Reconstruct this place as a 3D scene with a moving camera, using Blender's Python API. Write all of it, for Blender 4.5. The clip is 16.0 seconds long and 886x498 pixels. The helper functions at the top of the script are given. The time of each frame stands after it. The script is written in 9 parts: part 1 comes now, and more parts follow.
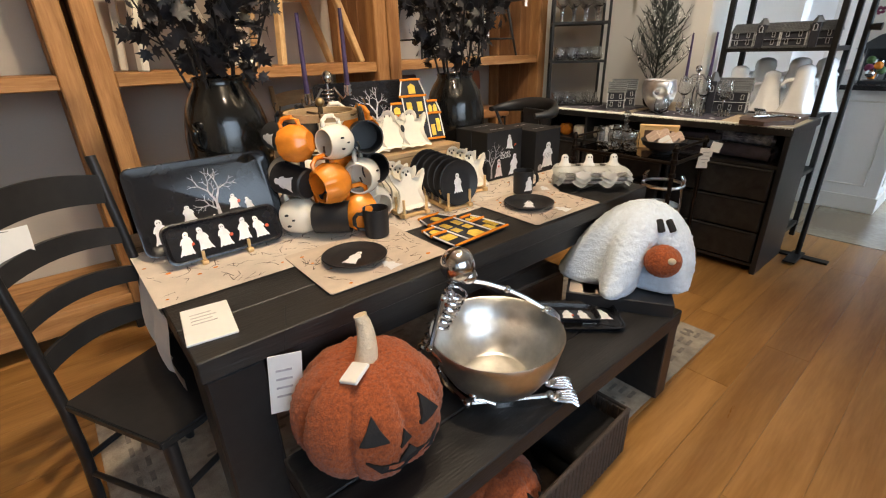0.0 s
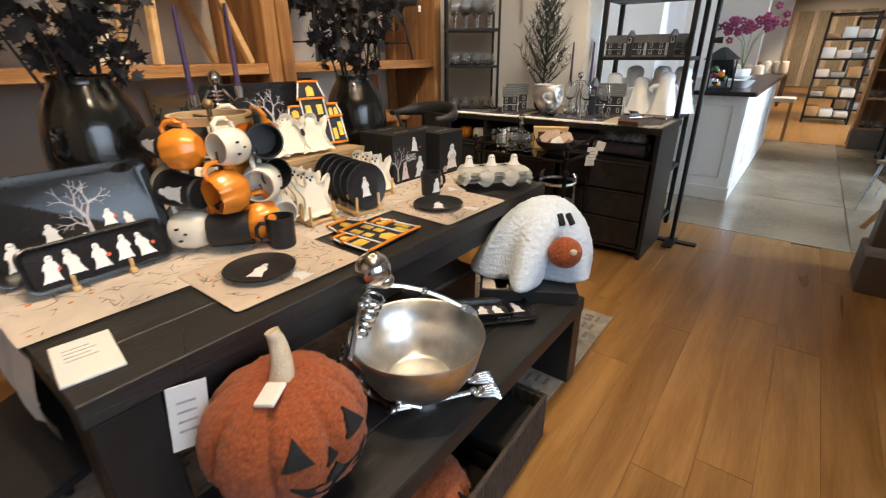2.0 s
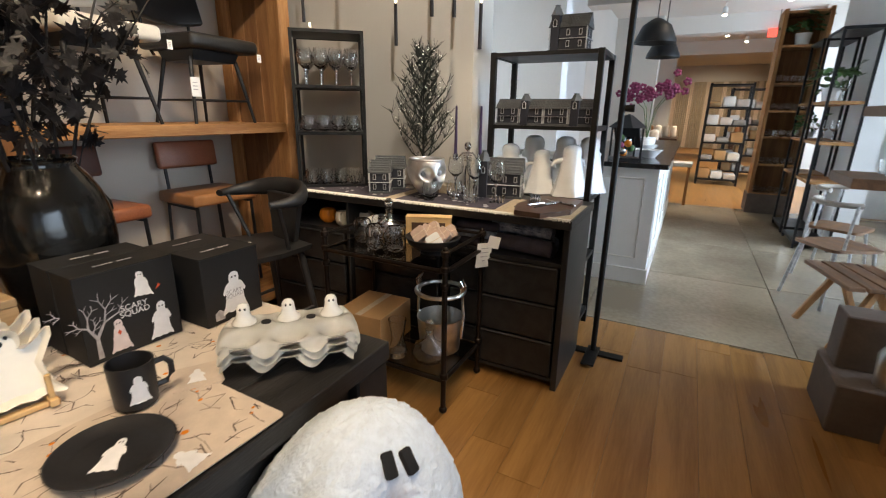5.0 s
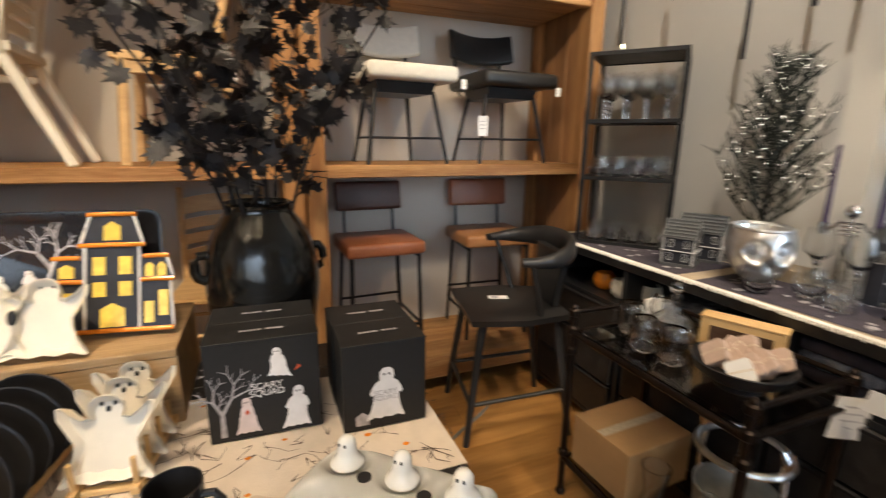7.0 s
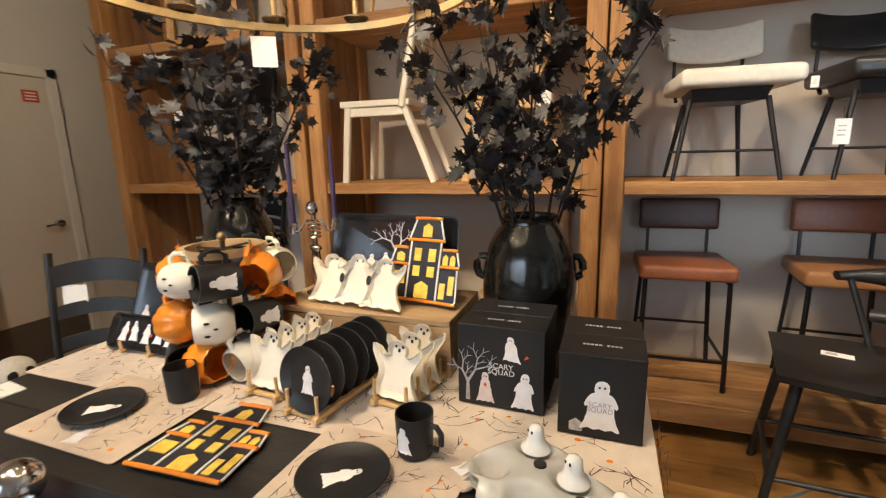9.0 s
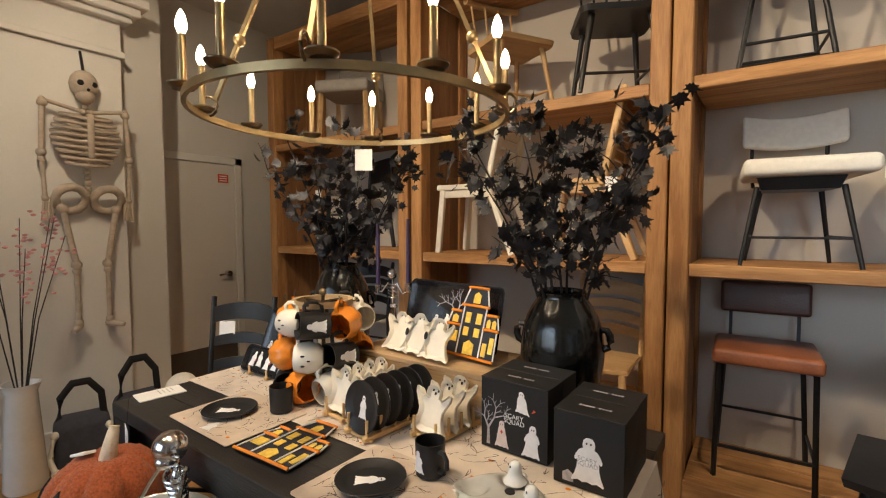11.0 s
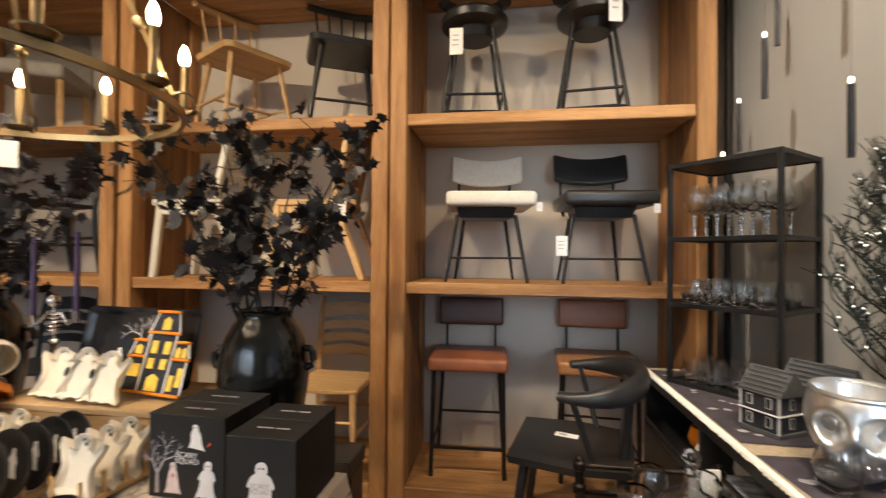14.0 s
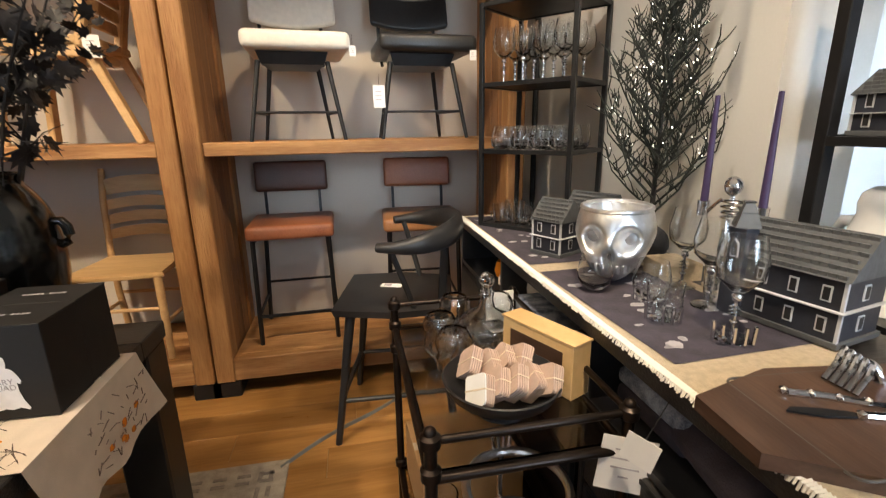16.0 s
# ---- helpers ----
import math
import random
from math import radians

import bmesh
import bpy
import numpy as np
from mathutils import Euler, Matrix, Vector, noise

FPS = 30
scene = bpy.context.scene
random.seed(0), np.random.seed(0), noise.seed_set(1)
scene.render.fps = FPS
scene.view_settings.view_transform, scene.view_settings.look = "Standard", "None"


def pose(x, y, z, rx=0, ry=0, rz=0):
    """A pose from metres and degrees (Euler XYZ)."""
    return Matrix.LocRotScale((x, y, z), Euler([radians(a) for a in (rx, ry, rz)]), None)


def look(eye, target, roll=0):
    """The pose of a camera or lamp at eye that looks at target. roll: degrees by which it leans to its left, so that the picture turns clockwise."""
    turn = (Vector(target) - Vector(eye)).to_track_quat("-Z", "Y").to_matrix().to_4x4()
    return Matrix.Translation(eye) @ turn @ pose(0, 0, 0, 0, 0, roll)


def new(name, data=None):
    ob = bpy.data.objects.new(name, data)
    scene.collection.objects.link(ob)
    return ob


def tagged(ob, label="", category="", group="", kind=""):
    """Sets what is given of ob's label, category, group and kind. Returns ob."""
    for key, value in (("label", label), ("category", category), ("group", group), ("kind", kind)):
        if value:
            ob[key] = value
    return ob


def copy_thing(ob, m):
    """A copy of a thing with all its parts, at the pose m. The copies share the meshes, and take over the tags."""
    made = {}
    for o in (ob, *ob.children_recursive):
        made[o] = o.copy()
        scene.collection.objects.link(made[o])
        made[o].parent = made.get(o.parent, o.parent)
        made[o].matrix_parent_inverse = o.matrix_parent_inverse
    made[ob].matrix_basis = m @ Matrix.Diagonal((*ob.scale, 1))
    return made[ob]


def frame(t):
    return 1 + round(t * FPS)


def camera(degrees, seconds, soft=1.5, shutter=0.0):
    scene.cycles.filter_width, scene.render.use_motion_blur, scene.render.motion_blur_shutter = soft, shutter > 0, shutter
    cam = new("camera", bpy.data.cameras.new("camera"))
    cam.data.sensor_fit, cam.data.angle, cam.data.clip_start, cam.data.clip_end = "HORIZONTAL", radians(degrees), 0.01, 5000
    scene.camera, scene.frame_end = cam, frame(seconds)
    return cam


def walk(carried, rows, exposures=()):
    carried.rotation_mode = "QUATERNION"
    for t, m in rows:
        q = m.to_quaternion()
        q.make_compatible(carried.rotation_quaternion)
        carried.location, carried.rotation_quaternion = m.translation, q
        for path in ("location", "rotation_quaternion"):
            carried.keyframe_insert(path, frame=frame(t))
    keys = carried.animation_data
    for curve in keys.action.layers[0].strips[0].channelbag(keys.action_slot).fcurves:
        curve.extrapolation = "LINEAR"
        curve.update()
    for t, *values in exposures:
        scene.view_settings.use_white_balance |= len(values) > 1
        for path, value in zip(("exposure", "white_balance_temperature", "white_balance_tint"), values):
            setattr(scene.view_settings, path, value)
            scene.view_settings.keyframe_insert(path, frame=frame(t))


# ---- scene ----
cam = camera(88.4, 16.0, soft=1.1, shutter=0.4)
PATH = [
    (0, (0.402, 0.381, 1.346), (1.577, 1.786, 0.544), -1.6),
    (0.5, (0.338, 0.355, 1.342), (1.56, 1.708, 0.518), -1.3),
    (1, (0.293, 0.326, 1.336), (1.582, 1.606, 0.5), -0.9),
    (1.5, (0.313, 0.344, 1.332), (1.681, 1.547, 0.506), -0.4),
    (2, (0.399, 0.406, 1.332), (1.858, 1.524, 0.544), -0.4),
    (2.5, (0.526, 0.447, 1.35), (2.069, 1.473, 0.599), -0.1),
    (3, (0.68, 0.486, 1.357), (2.318, 1.395, 0.657), 0.0),
    (3.5, (0.841, 0.574, 1.353), (2.548, 1.391, 0.705), 0.1),
    (3.7, (0.934, 0.629, 1.369), (2.674, 1.399, 0.754), -0.1),
    (5.8, (1.744, 0.679, 1.364), (3.321, 1.803, 0.865), 1.4),
    (6, (1.828, 0.716, 1.35), (3.331, 1.944, 0.869), 0.7),
    (6.5, (1.974, 0.814, 1.38), (3.198, 2.332, 0.933), 0.8),
    (7, (2.034, 0.882, 1.399), (2.765, 2.686, 0.94), 0.7),
    (7.5, (2.094, 0.932, 1.389), (2.24, 2.875, 0.939), 0.4),
    (8, (2.143, 0.932, 1.4), (1.847, 2.86, 0.957), -0.8),
    (8.5, (2.182, 0.867, 1.419), (1.713, 2.765, 0.998), -1.3),
    (9, (2.254, 0.764, 1.424), (1.59, 2.608, 1.025), -1.5),
    (9.5, (2.333, 0.687, 1.431), (1.524, 2.484, 1.091), -1.3),
    (10, (2.418, 0.636, 1.456), (1.466, 2.376, 1.197), -1.0),
    (10.2, (2.455, 0.624, 1.461), (1.447, 2.337, 1.242), -0.7),
    (12.3, (2.795, 0.592, 1.498), (1.597, 2.194, 1.473), 0.3),
    (12.5, (2.795, 0.605, 1.492), (1.652, 2.247, 1.481), 0.3),
    (13, (2.822, 0.644, 1.48), (1.891, 2.414, 1.489), 0.5),
    (13.5, (2.848, 0.676, 1.461), (2.178, 2.56, 1.485), 0.4),
    (14, (2.864, 0.719, 1.433), (2.581, 2.698, 1.456), 0.5),
    (14.5, (2.916, 0.74, 1.413), (2.913, 2.739, 1.351), 0.1),
    (15, (2.942, 0.764, 1.404), (3.135, 2.744, 1.197), -0.8),
    (15.5, (2.96, 0.784, 1.359), (3.279, 2.723, 0.99), -0.8),
    (16, (2.977, 0.805, 1.334), (3.352, 2.702, 0.82), -0.9),
]
walk(cam, [(t, look(eye, target, roll)) for t, eye, target, roll in PATH],
     exposures=((0, 0.0), (2.5, 0.08), (3.5, -0.1), (6.5, -0.1), (7.6, 0.08), (9, 0.05), (10.2, -0.1), (12.3, -0.36), (13.0, -0.28), (13.5, -0.05), (14.2, 0.0), (15.2, 0.05), (16, 0.28)))

# ---------------------------------------------------------------- light
def lamp(name, kind, m, energy, color, **more):
    data = bpy.data.lights.new(name, kind)
    data.energy, data.color = energy, color
    if kind == "SPOT":
        data.spot_size, data.spot_blend = radians(more.get("cone", 70)), more.get("blend", 0.6)
        data.shadow_soft_size = more.get("soft", 0.04)
    elif kind == "AREA":
        data.shape, data.size, data.size_y = "RECTANGLE", more["size"][0], more["size"][1]
        data.spread = radians(more.get("spread", 180))
    elif kind == "POINT":
        data.shadow_soft_size = more.get("soft", 0.02)
    ob = new(name, data)
    ob.matrix_world = m
    return ob


world = bpy.data.worlds.new("sky")
scene.world = world
world.use_nodes = True
wn = world.node_tree.nodes
sky = wn.new("ShaderNodeTexSky")
sky.sky_type, sky.sun_disc = "NISHITA", False
sky.sun_elevation, sky.sun_rotation = radians(38), radians(200)
wn["Background"].inputs["Strength"].default_value = 0.06
world.node_tree.links.new(sky.outputs[0], wn["Background"].inputs["Color"])
sun = lamp("sun", "SUN", look((0, 0, 8), (1.5, 4.0, 0)), 0.9, (1.0, 0.95, 0.9))
sun.data.angle = radians(10)

WARM = (1.0, 0.80, 0.56)
COOL = (0.66, 0.82, 1.0)
# daylight that the shop windows let in
lamp("window_or_fill_light", "AREA", look((0.4, -2.5, 1.75), (1.0, 1.3, 0.4)), 17, COOL, size=(3.4, 2.2), spread=66)
lamp("window_or_fill_light", "AREA", look((6.15, -2.5, 1.75), (6.7, 2.5, 0.6)), 130, COOL, size=(4.3, 2.4), spread=76)
# lamp of an added window, to brighten the far shop
lamp("window_or_fill_light", "AREA", look((12.3, -2.5, 1.75), (12.3, 3.0, 1.0)), 210, COOL, size=(3.6, 2.4))
# ceiling track spots; the first is added to brighten the west wall
SPOTS = [((0.6, 1.0, 3.28), (-1.2, 2.6, 1.4), 112), ((1.0, 1.0, 3.28), (1.12, 1.9, 0.8), 175), ((1.9, 0.9, 3.28), (1.6, 1.7, 0.8), 88),
         ((0.9, 1.05, 3.28), (1.2, 3.6, 1.5), 170), ((1.55, 1.2, 3.28), (2.7, 3.6, 1.3), 165), ((3.9, 1.2, 3.28), (3.1, 3.6, 1.3), 130),
         ((3.1, 0.1, 3.28), (3.5, 0.1, 0.0), 42), ((0.6, 0.1, 3.28), (0.9, 0.9, 0.3), 52),
         ((6.2, 0.2, 3.28), (6.2, 0.4, 0.0), 150), ((10.5, 0.0, 3.28), (10.9, 0.0, 0.0), 420), ((15.5, 0.0, 3.28), (16.5, 0.0, 0.0), 700), ((20.5, 0.0, 3.28), (23.5, 0.0, 0.6), 700)]
for eye_, to_, watt in SPOTS:
    lamp("track_or_fill_spot", "SPOT", look(eye_, to_), watt, WARM, cone=66 if to_[2] == 1.3 else 88, blend=0.8, soft=0.035)


# two fill spots added for the floor and pier wall, no known fixture
lamp("track_or_fill_spot", "SPOT", look((3.3, 1.4, 3.28), (2.9, 2.3, 0.0)), 72, WARM, cone=46, blend=0.8, soft=0.035)
lamp("track_or_fill_spot", "SPOT", look((2.5, 1.1, 3.28), (4.05, 2.45, 1.7)), 150, (1.0, 0.90, 0.77), cone=75, blend=0.8, soft=0.035)
lamp("track_or_fill_spot", "SPOT", look((3.2, 0.5, 3.28), (3.78, 1.85, 0.95)), 200, WARM, cone=38, blend=0.7, soft=0.035)


# ---------------------------------------------------------------- materials
def mat(name, col, rough=0.5, metal=0.0, var=0.12, scale=6.0, bump=0.0, fine=60.0, coat=0.0, trans=0.0, ior=1.45, emit=None, grain=None, per=0.0, sheen=0.0):
    """A node material: colour and roughness vary at two scales, with a fine relief. grain stretches the pattern along axes."""
    m = bpy.data.materials.new(name)
    m.use_nodes = True
    nt = m.node_tree
    N, L = nt.nodes, nt.links
    p = N["Principled BSDF"]
    p.inputs["Roughness"].default_value, p.inputs["Metallic"].default_value = rough, metal
    p.inputs["Coat Weight"].default_value, p.inputs["Coat Roughness"].default_value = coat, 0.12
    p.inputs["Transmission Weight"].default_value, p.inputs["IOR"].default_value = trans, ior
    p.inputs["Sheen Weight"].default_value = sheen
    if emit:
        p.inputs["Emission Color"].default_value = (*emit[0], 1)
        p.inputs["Emission Strength"].default_value = emit[1]
    co = N.new("ShaderNodeTexCoord")
    info = N.new("ShaderNodeObjectInfo")
    off = N.new("ShaderNodeVectorMath")
    off.operation = "MULTIPLY_ADD"
    off.inputs[1].default_value = grain or (1, 1, 1)
    L.new(co.outputs["Object"], off.inputs[0])
    sh = N.new("ShaderNodeMath")
    sh.operation = "MULTIPLY"
    sh.inputs[1].default_value = 17.0
    L.new(info.outputs["Random"], sh.inputs[0])
    L.new(sh.outputs[0], off.inputs[2])
    n1 = N.new("ShaderNodeTexNoise")
    n1.inputs["Scale"].default_value, n1.inputs["Detail"].default_value = scale, 6
    n1.inputs["Distortion"].default_value = 0.6 if grain else 0.0
    n2 = N.new("ShaderNodeTexNoise")
    n2.inputs["Scale"].default_value, n2.inputs["Detail"].default_value = fine, 3
    L.new(off.outputs[0], n1.inputs["Vector"])
    L.new(off.outputs[0], n2.inputs["Vector"])
    mix = N.new("ShaderNodeMixRGB")
    mix.inputs[1].default_value = (*[c * (1 - var) for c in col[0:3]], 1)
    mix.inputs[2].default_value = (*[min(1, c * (1 + var)) for c in col[0:3]], 1)
    if len(col) > 3:
        mix.inputs[1].default_value, mix.inputs[2].default_value = (*col[0:3], 1), (*col[3:6], 1)
    add = N.new("ShaderNodeMath")
    add.operation = "MULTIPLY_ADD"
    add.inputs[1].default_value, add.inputs[2].default_value = 0.35, -0.17
    L.new(n2.outputs["Fac"], add.inputs[0])
    ad2 = N.new("ShaderNodeMath")
    L.new(n1.outputs["Fac"], ad2.inputs[0])
    L.new(add.outputs[0], ad2.inputs[1])
    ramp = N.new("ShaderNodeMapRange")
    ramp.inputs["From Min"].default_value, ramp.inputs["From Max"].default_value = 0.32, 0.68
    L.new(ad2.outputs[0], ramp.inputs["Value"])
    L.new(ramp.outputs[0], mix.inputs[0])
    last = mix.outputs[0]
    if per:
        hs = N.new("ShaderNodeHueSaturation")
        mr = N.new("ShaderNodeMapRange")
        mr.inputs["To Min"].default_value, mr.inputs["To Max"].default_value = 1 - per, 1 + per
        L.new(info.outputs["Random"], mr.inputs["Value"])
        L.new(mr.outputs[0], hs.inputs["Value"])
        L.new(last, hs.inputs["Color"])
        last = hs.outputs[0]
    L.new(last, p.inputs["Base Color"])
    if not trans:
        rr = N.new("ShaderNodeMapRange")
        rr.inputs["To Min"].default_value, rr.inputs["To Max"].default_value = max(0.02, rough * 0.8), min(1, rough * 1.2)
        L.new(n1.outputs["Fac"], rr.inputs["Value"])
        L.new(rr.outputs[0], p.inputs["Roughness"])
    if bump:
        b = N.new("ShaderNodeBump")
        b.inputs["Strength"].default_value, b.inputs["Distance"].default_value = bump, 0.004
        L.new(n2.outputs["Fac"], b.inputs["Height"])
        L.new(b.outputs[0], p.inputs["Normal"])
    return m


GX, GY, GZ = (0.9, 9, 9), (9, 0.9, 9), (9, 9, 0.9)
plank_m = mat("oak_floor", (0.255, 0.118, 0.031, 0.40, 0.205, 0.065), 0.30, scale=1.6, bump=0.12, fine=14, grain=(0.7, 8, 8), per=0.10)
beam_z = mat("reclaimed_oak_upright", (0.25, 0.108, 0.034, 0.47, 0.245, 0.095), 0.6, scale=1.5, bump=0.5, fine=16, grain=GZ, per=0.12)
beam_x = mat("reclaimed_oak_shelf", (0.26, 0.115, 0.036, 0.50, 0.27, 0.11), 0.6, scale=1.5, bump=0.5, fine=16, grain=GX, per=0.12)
# darker copy of the upright oak, for inner side and back boards
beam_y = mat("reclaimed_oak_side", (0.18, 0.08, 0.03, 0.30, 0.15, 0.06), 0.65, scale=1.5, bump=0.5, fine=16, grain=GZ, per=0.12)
wall_m = mat("warm_white_wall", (0.64, 0.62, 0.58), 0.75, var=0.03, scale=1.2, bump=0.06, fine=120)
back_m = mat("greige_wall", (0.51, 0.46, 0.395), 0.75, var=0.04, scale=1.0, bump=0.06, fine=120)
white_m = mat("white_paint", (0.78, 0.78, 0.77), 0.5, var=0.03, scale=2, bump=0.03, fine=80)
trim_m = mat("white_trim", (0.74, 0.72, 0.68), 0.45, var=0.03, scale=2)
ceil_m = mat("ceiling_paint", (0.72, 0.70, 0.66), 0.85, var=0.02, scale=1)
door_m = mat("door_paint", (0.66, 0.63, 0.58), 0.5, var=0.03, scale=1.5)
kick_m = mat("kick_plate", (0.10, 0.085, 0.075), 0.5, var=0.1)
conc_m = mat("polished_concrete", (0.20, 0.162, 0.112, 0.34, 0.285, 0.205), 0.24, scale=1.3, bump=0.05, fine=30, per=0.08)
black_m = mat("black_stained_wood", (0.012, 0.011, 0.011, 0.030, 0.028, 0.027), 0.42, scale=2.0, bump=0.35, fine=22, grain=GX)
black_z = mat("black_painted_wood", (0.012, 0.012, 0.013, 0.026, 0.025, 0.025), 0.38, scale=3.0, bump=0.12, fine=30)
steel_m = mat("black_steel", (0.014, 0.014, 0.015), 0.45, metal=0.3, var=0.3, scale=8, bump=0.05)
bronze_m = mat("dark_bronze", (0.030, 0.022, 0.018), 0.32, metal=0.8, var=0.3, scale=8)
glaze_m = mat("black_glaze", (0.006, 0.006, 0.006), 0.16, var=0.4, scale=5, bump=0.6, fine=22, coat=0.6)
matte_m = mat("matte_black_stoneware", (0.016, 0.016, 0.018), 0.42, var=0.2, scale=12, bump=0.05, fine=90)
card_k = mat("black_card", (0.010, 0.010, 0.011), 0.62, var=0.2, scale=10, bump=0.04, fine=120)
tray_m = mat("black_glazed_tray", (0.013, 0.013, 0.016), 0.22, var=0.25, scale=8, coat=0.3)
crate_m = mat("white_glazed_stoneware", (0.78, 0.775, 0.745), 0.24, var=0.05, scale=9, coat=0.4, bump=0.03)
cream_m = mat("cream_glazed_stoneware", (0.80, 0.745, 0.64), 0.24, var=0.05, scale=9, coat=0.4, bump=0.03)
cool_white = mat("white_glazed_stoneware", (0.80, 0.80, 0.79), 0.25, var=0.04, scale=9, coat=0.4)
orange_m = mat("orange_glaze", (0.78, 0.25, 0.025), 0.20, var=0.15, scale=9, coat=0.5)
yellow_m = mat("yellow_glaze", (0.86, 0.60, 0.11), 0.25, var=0.14, scale=30, coat=0.4)
print_w = mat("white_print", (0.80, 0.79, 0.80), 0.5, var=0.06, scale=40)
print_g = mat("grey_print", (0.42, 0.40, 0.42), 0.5, var=0.2, scale=60)
print_r = mat("red_print", (0.62, 0.09, 0.03), 0.5, var=0.1)
eye_m = mat("black_print", (0.012, 0.012, 0.013), 0.5, var=0.1)
paper_m = mat("white_card", (0.80, 0.79, 0.77), 0.7, var=0.03, scale=12)
linen_m = mat("cream_linen", (0.66, 0.565, 0.475), 0.85, var=0.07, scale=18, bump=0.35, fine=420, sheen=0.2)
mat_m = mat("placemat_print", (0.58, 0.475, 0.385), 0.6, var=0.08, scale=22, bump=0.06, fine=300)
twig_p = mat("brown_print", (0.11, 0.075, 0.06), 0.7, var=0.2)
bamboo_m = mat("bamboo", (0.58, 0.37, 0.16, 0.70, 0.47, 0.22), 0.5, scale=5, bump=0.1, fine=40)
pine_m = mat("pale_oak", (0.44, 0.27, 0.115, 0.60, 0.39, 0.19), 0.5, scale=1.8, bump=0.15, fine=18, grain=GX)
riser_m = mat("weathered_riser_wood", (0.33, 0.215, 0.11, 0.50, 0.345, 0.19), 0.6, scale=1.8, bump=0.3, fine=18, grain=GX)
plush_m = mat("rust_plush", (0.21, 0.042, 0.010, 0.42, 0.098, 0.024), 0.95, scale=130, bump=1.0, fine=320, sheen=0.15)
sherpa_m = mat("white_sherpa", (0.67, 0.75, 0.86), 0.95, var=0.06, scale=60, bump=1.0, fine=150, sheen=0.4)
felt_m = mat("black_felt", (0.012, 0.012, 0.014), 0.95, var=0.2, scale=40, bump=0.4, fine=200)
twine_m = mat("pale_twine", (0.66, 0.55, 0.41), 0.9, var=0.1, scale=30, bump=0.8, fine=130)
silver_m = mat("hammered_silver", (0.74, 0.73, 0.70), 0.32, metal=1.0, var=0.16, scale=16, bump=0.30, fine=40)
chrome_m = mat("polished_silver", (0.66, 0.66, 0.67), 0.14, metal=1.0, var=0.06, scale=20)
dull_silver_m = mat("dull_silver", (0.46, 0.46, 0.47), 0.36, metal=0.9, var=0.25, scale=30, bump=0.2)
merc_m = mat("mercury_glass", (0.80, 0.81, 0.82), 0.33, metal=0.9, var=0.15, scale=24, bump=0.25, fine=40)
glass_m = mat("clear_glass", (0.96, 0.97, 0.97), 0.02, var=0.0, trans=1.0, ior=1.25, coat=1.0)
tint_m = mat("smoked_glass", (0.62, 0.60, 0.58), 0.03, var=0.0, trans=1.0, ior=1.45)
leather_r = mat("cognac_leather", (0.20, 0.060, 0.025, 0.33, 0.115, 0.05), 0.36, scale=5, bump=0.3, fine=120)
leather_t = mat("tan_leather", (0.27, 0.115, 0.045, 0.36, 0.17, 0.07), 0.4, scale=5, bump=0.3, fine=120)
leather_d = mat("oxblood_leather", (0.065, 0.024, 0.014, 0.10, 0.036, 0.020), 0.38, scale=5, bump=0.3, fine=120)
leather_k = mat("black_leather", (0.012, 0.011, 0.011, 0.026, 0.025, 0.024), 0.34, scale=5, bump=0.3, fine=120)
boucle_m = mat("ivory_upholstery", (0.74, 0.71, 0.64), 0.9, var=0.05, scale=40, bump=0.25, fine=260, sheen=0.2)
greyfab_m = mat("grey_upholstery", (0.33, 0.30, 0.265), 0.9, var=0.08, scale=30, bump=0.5, fine=260)
ivory_paint = mat("ivory_painted_wood", (0.74, 0.69, 0.59), 0.45, var=0.05, scale=4, bump=0.08)
leaf_m = mat("black_leaf", (0.008, 0.008, 0.010, 0.024, 0.023, 0.028), 0.5, scale=14, per=0.35)
timber_m = mat("brown_timber", (0.10, 0.050, 0.024, 0.20, 0.105, 0.05), 0.55, scale=1.6, bump=0.3, fine=18, grain=GX)
fir_m = mat("dark_fir_twig", (0.010, 0.013, 0.010, 0.022, 0.027, 0.020), 0.7, scale=30)
coast_m = mat("blush_card", (0.52, 0.385, 0.31), 0.7, var=0.08, scale=30)
stem_m = mat("black_stem", (0.018, 0.016, 0.016), 0.7, var=0.3, scale=30)
brass_m = mat("aged_brass", (0.44, 0.32, 0.165), 0.36, metal=1.0, var=0.12, scale=12)
brassd_m = mat("dark_brass", (0.19, 0.14, 0.085), 0.34, metal=1.0, var=0.15, scale=12)
bulb_m = mat("lit_bulb", (1.0, 0.9, 0.75), 0.2, var=0.0, emit=((1.0, 0.82, 0.55), 30.0))
flame_m = mat("lit_led_flame", (1.0, 0.9, 0.7), 0.4, var=0.0, emit=((1.0, 0.85, 0.5), 6.0))
led_m = mat("lit_led", (1.0, 0.97, 0.9), 0.4, var=0.0, emit=((1.0, 0.95, 0.82), 5.0))
spot_m = mat("lit_spot_lens", (1.0, 0.95, 0.85), 0.4, var=0.0, emit=((1.0, 0.9, 0.72), 14.0))
candle_m = mat("purple_wax", (0.050, 0.032, 0.085), 0.4, var=0.15, scale=10)
kwax_m = mat("black_wax", (0.016, 0.015, 0.019), 0.4, var=0.2, scale=10)
house_m = mat("charcoal_tin", (0.026, 0.029, 0.040), 0.5, metal=0.2, var=0.2, scale=14, bump=0.1)
roof_m = mat("grey_tin_roof", (0.10, 0.105, 0.11), 0.55, metal=0.3, var=0.2, scale=14, bump=0.2)
edge_m = mat("whitewashed_tin", (0.50, 0.51, 0.53), 0.6, var=0.15, scale=20)
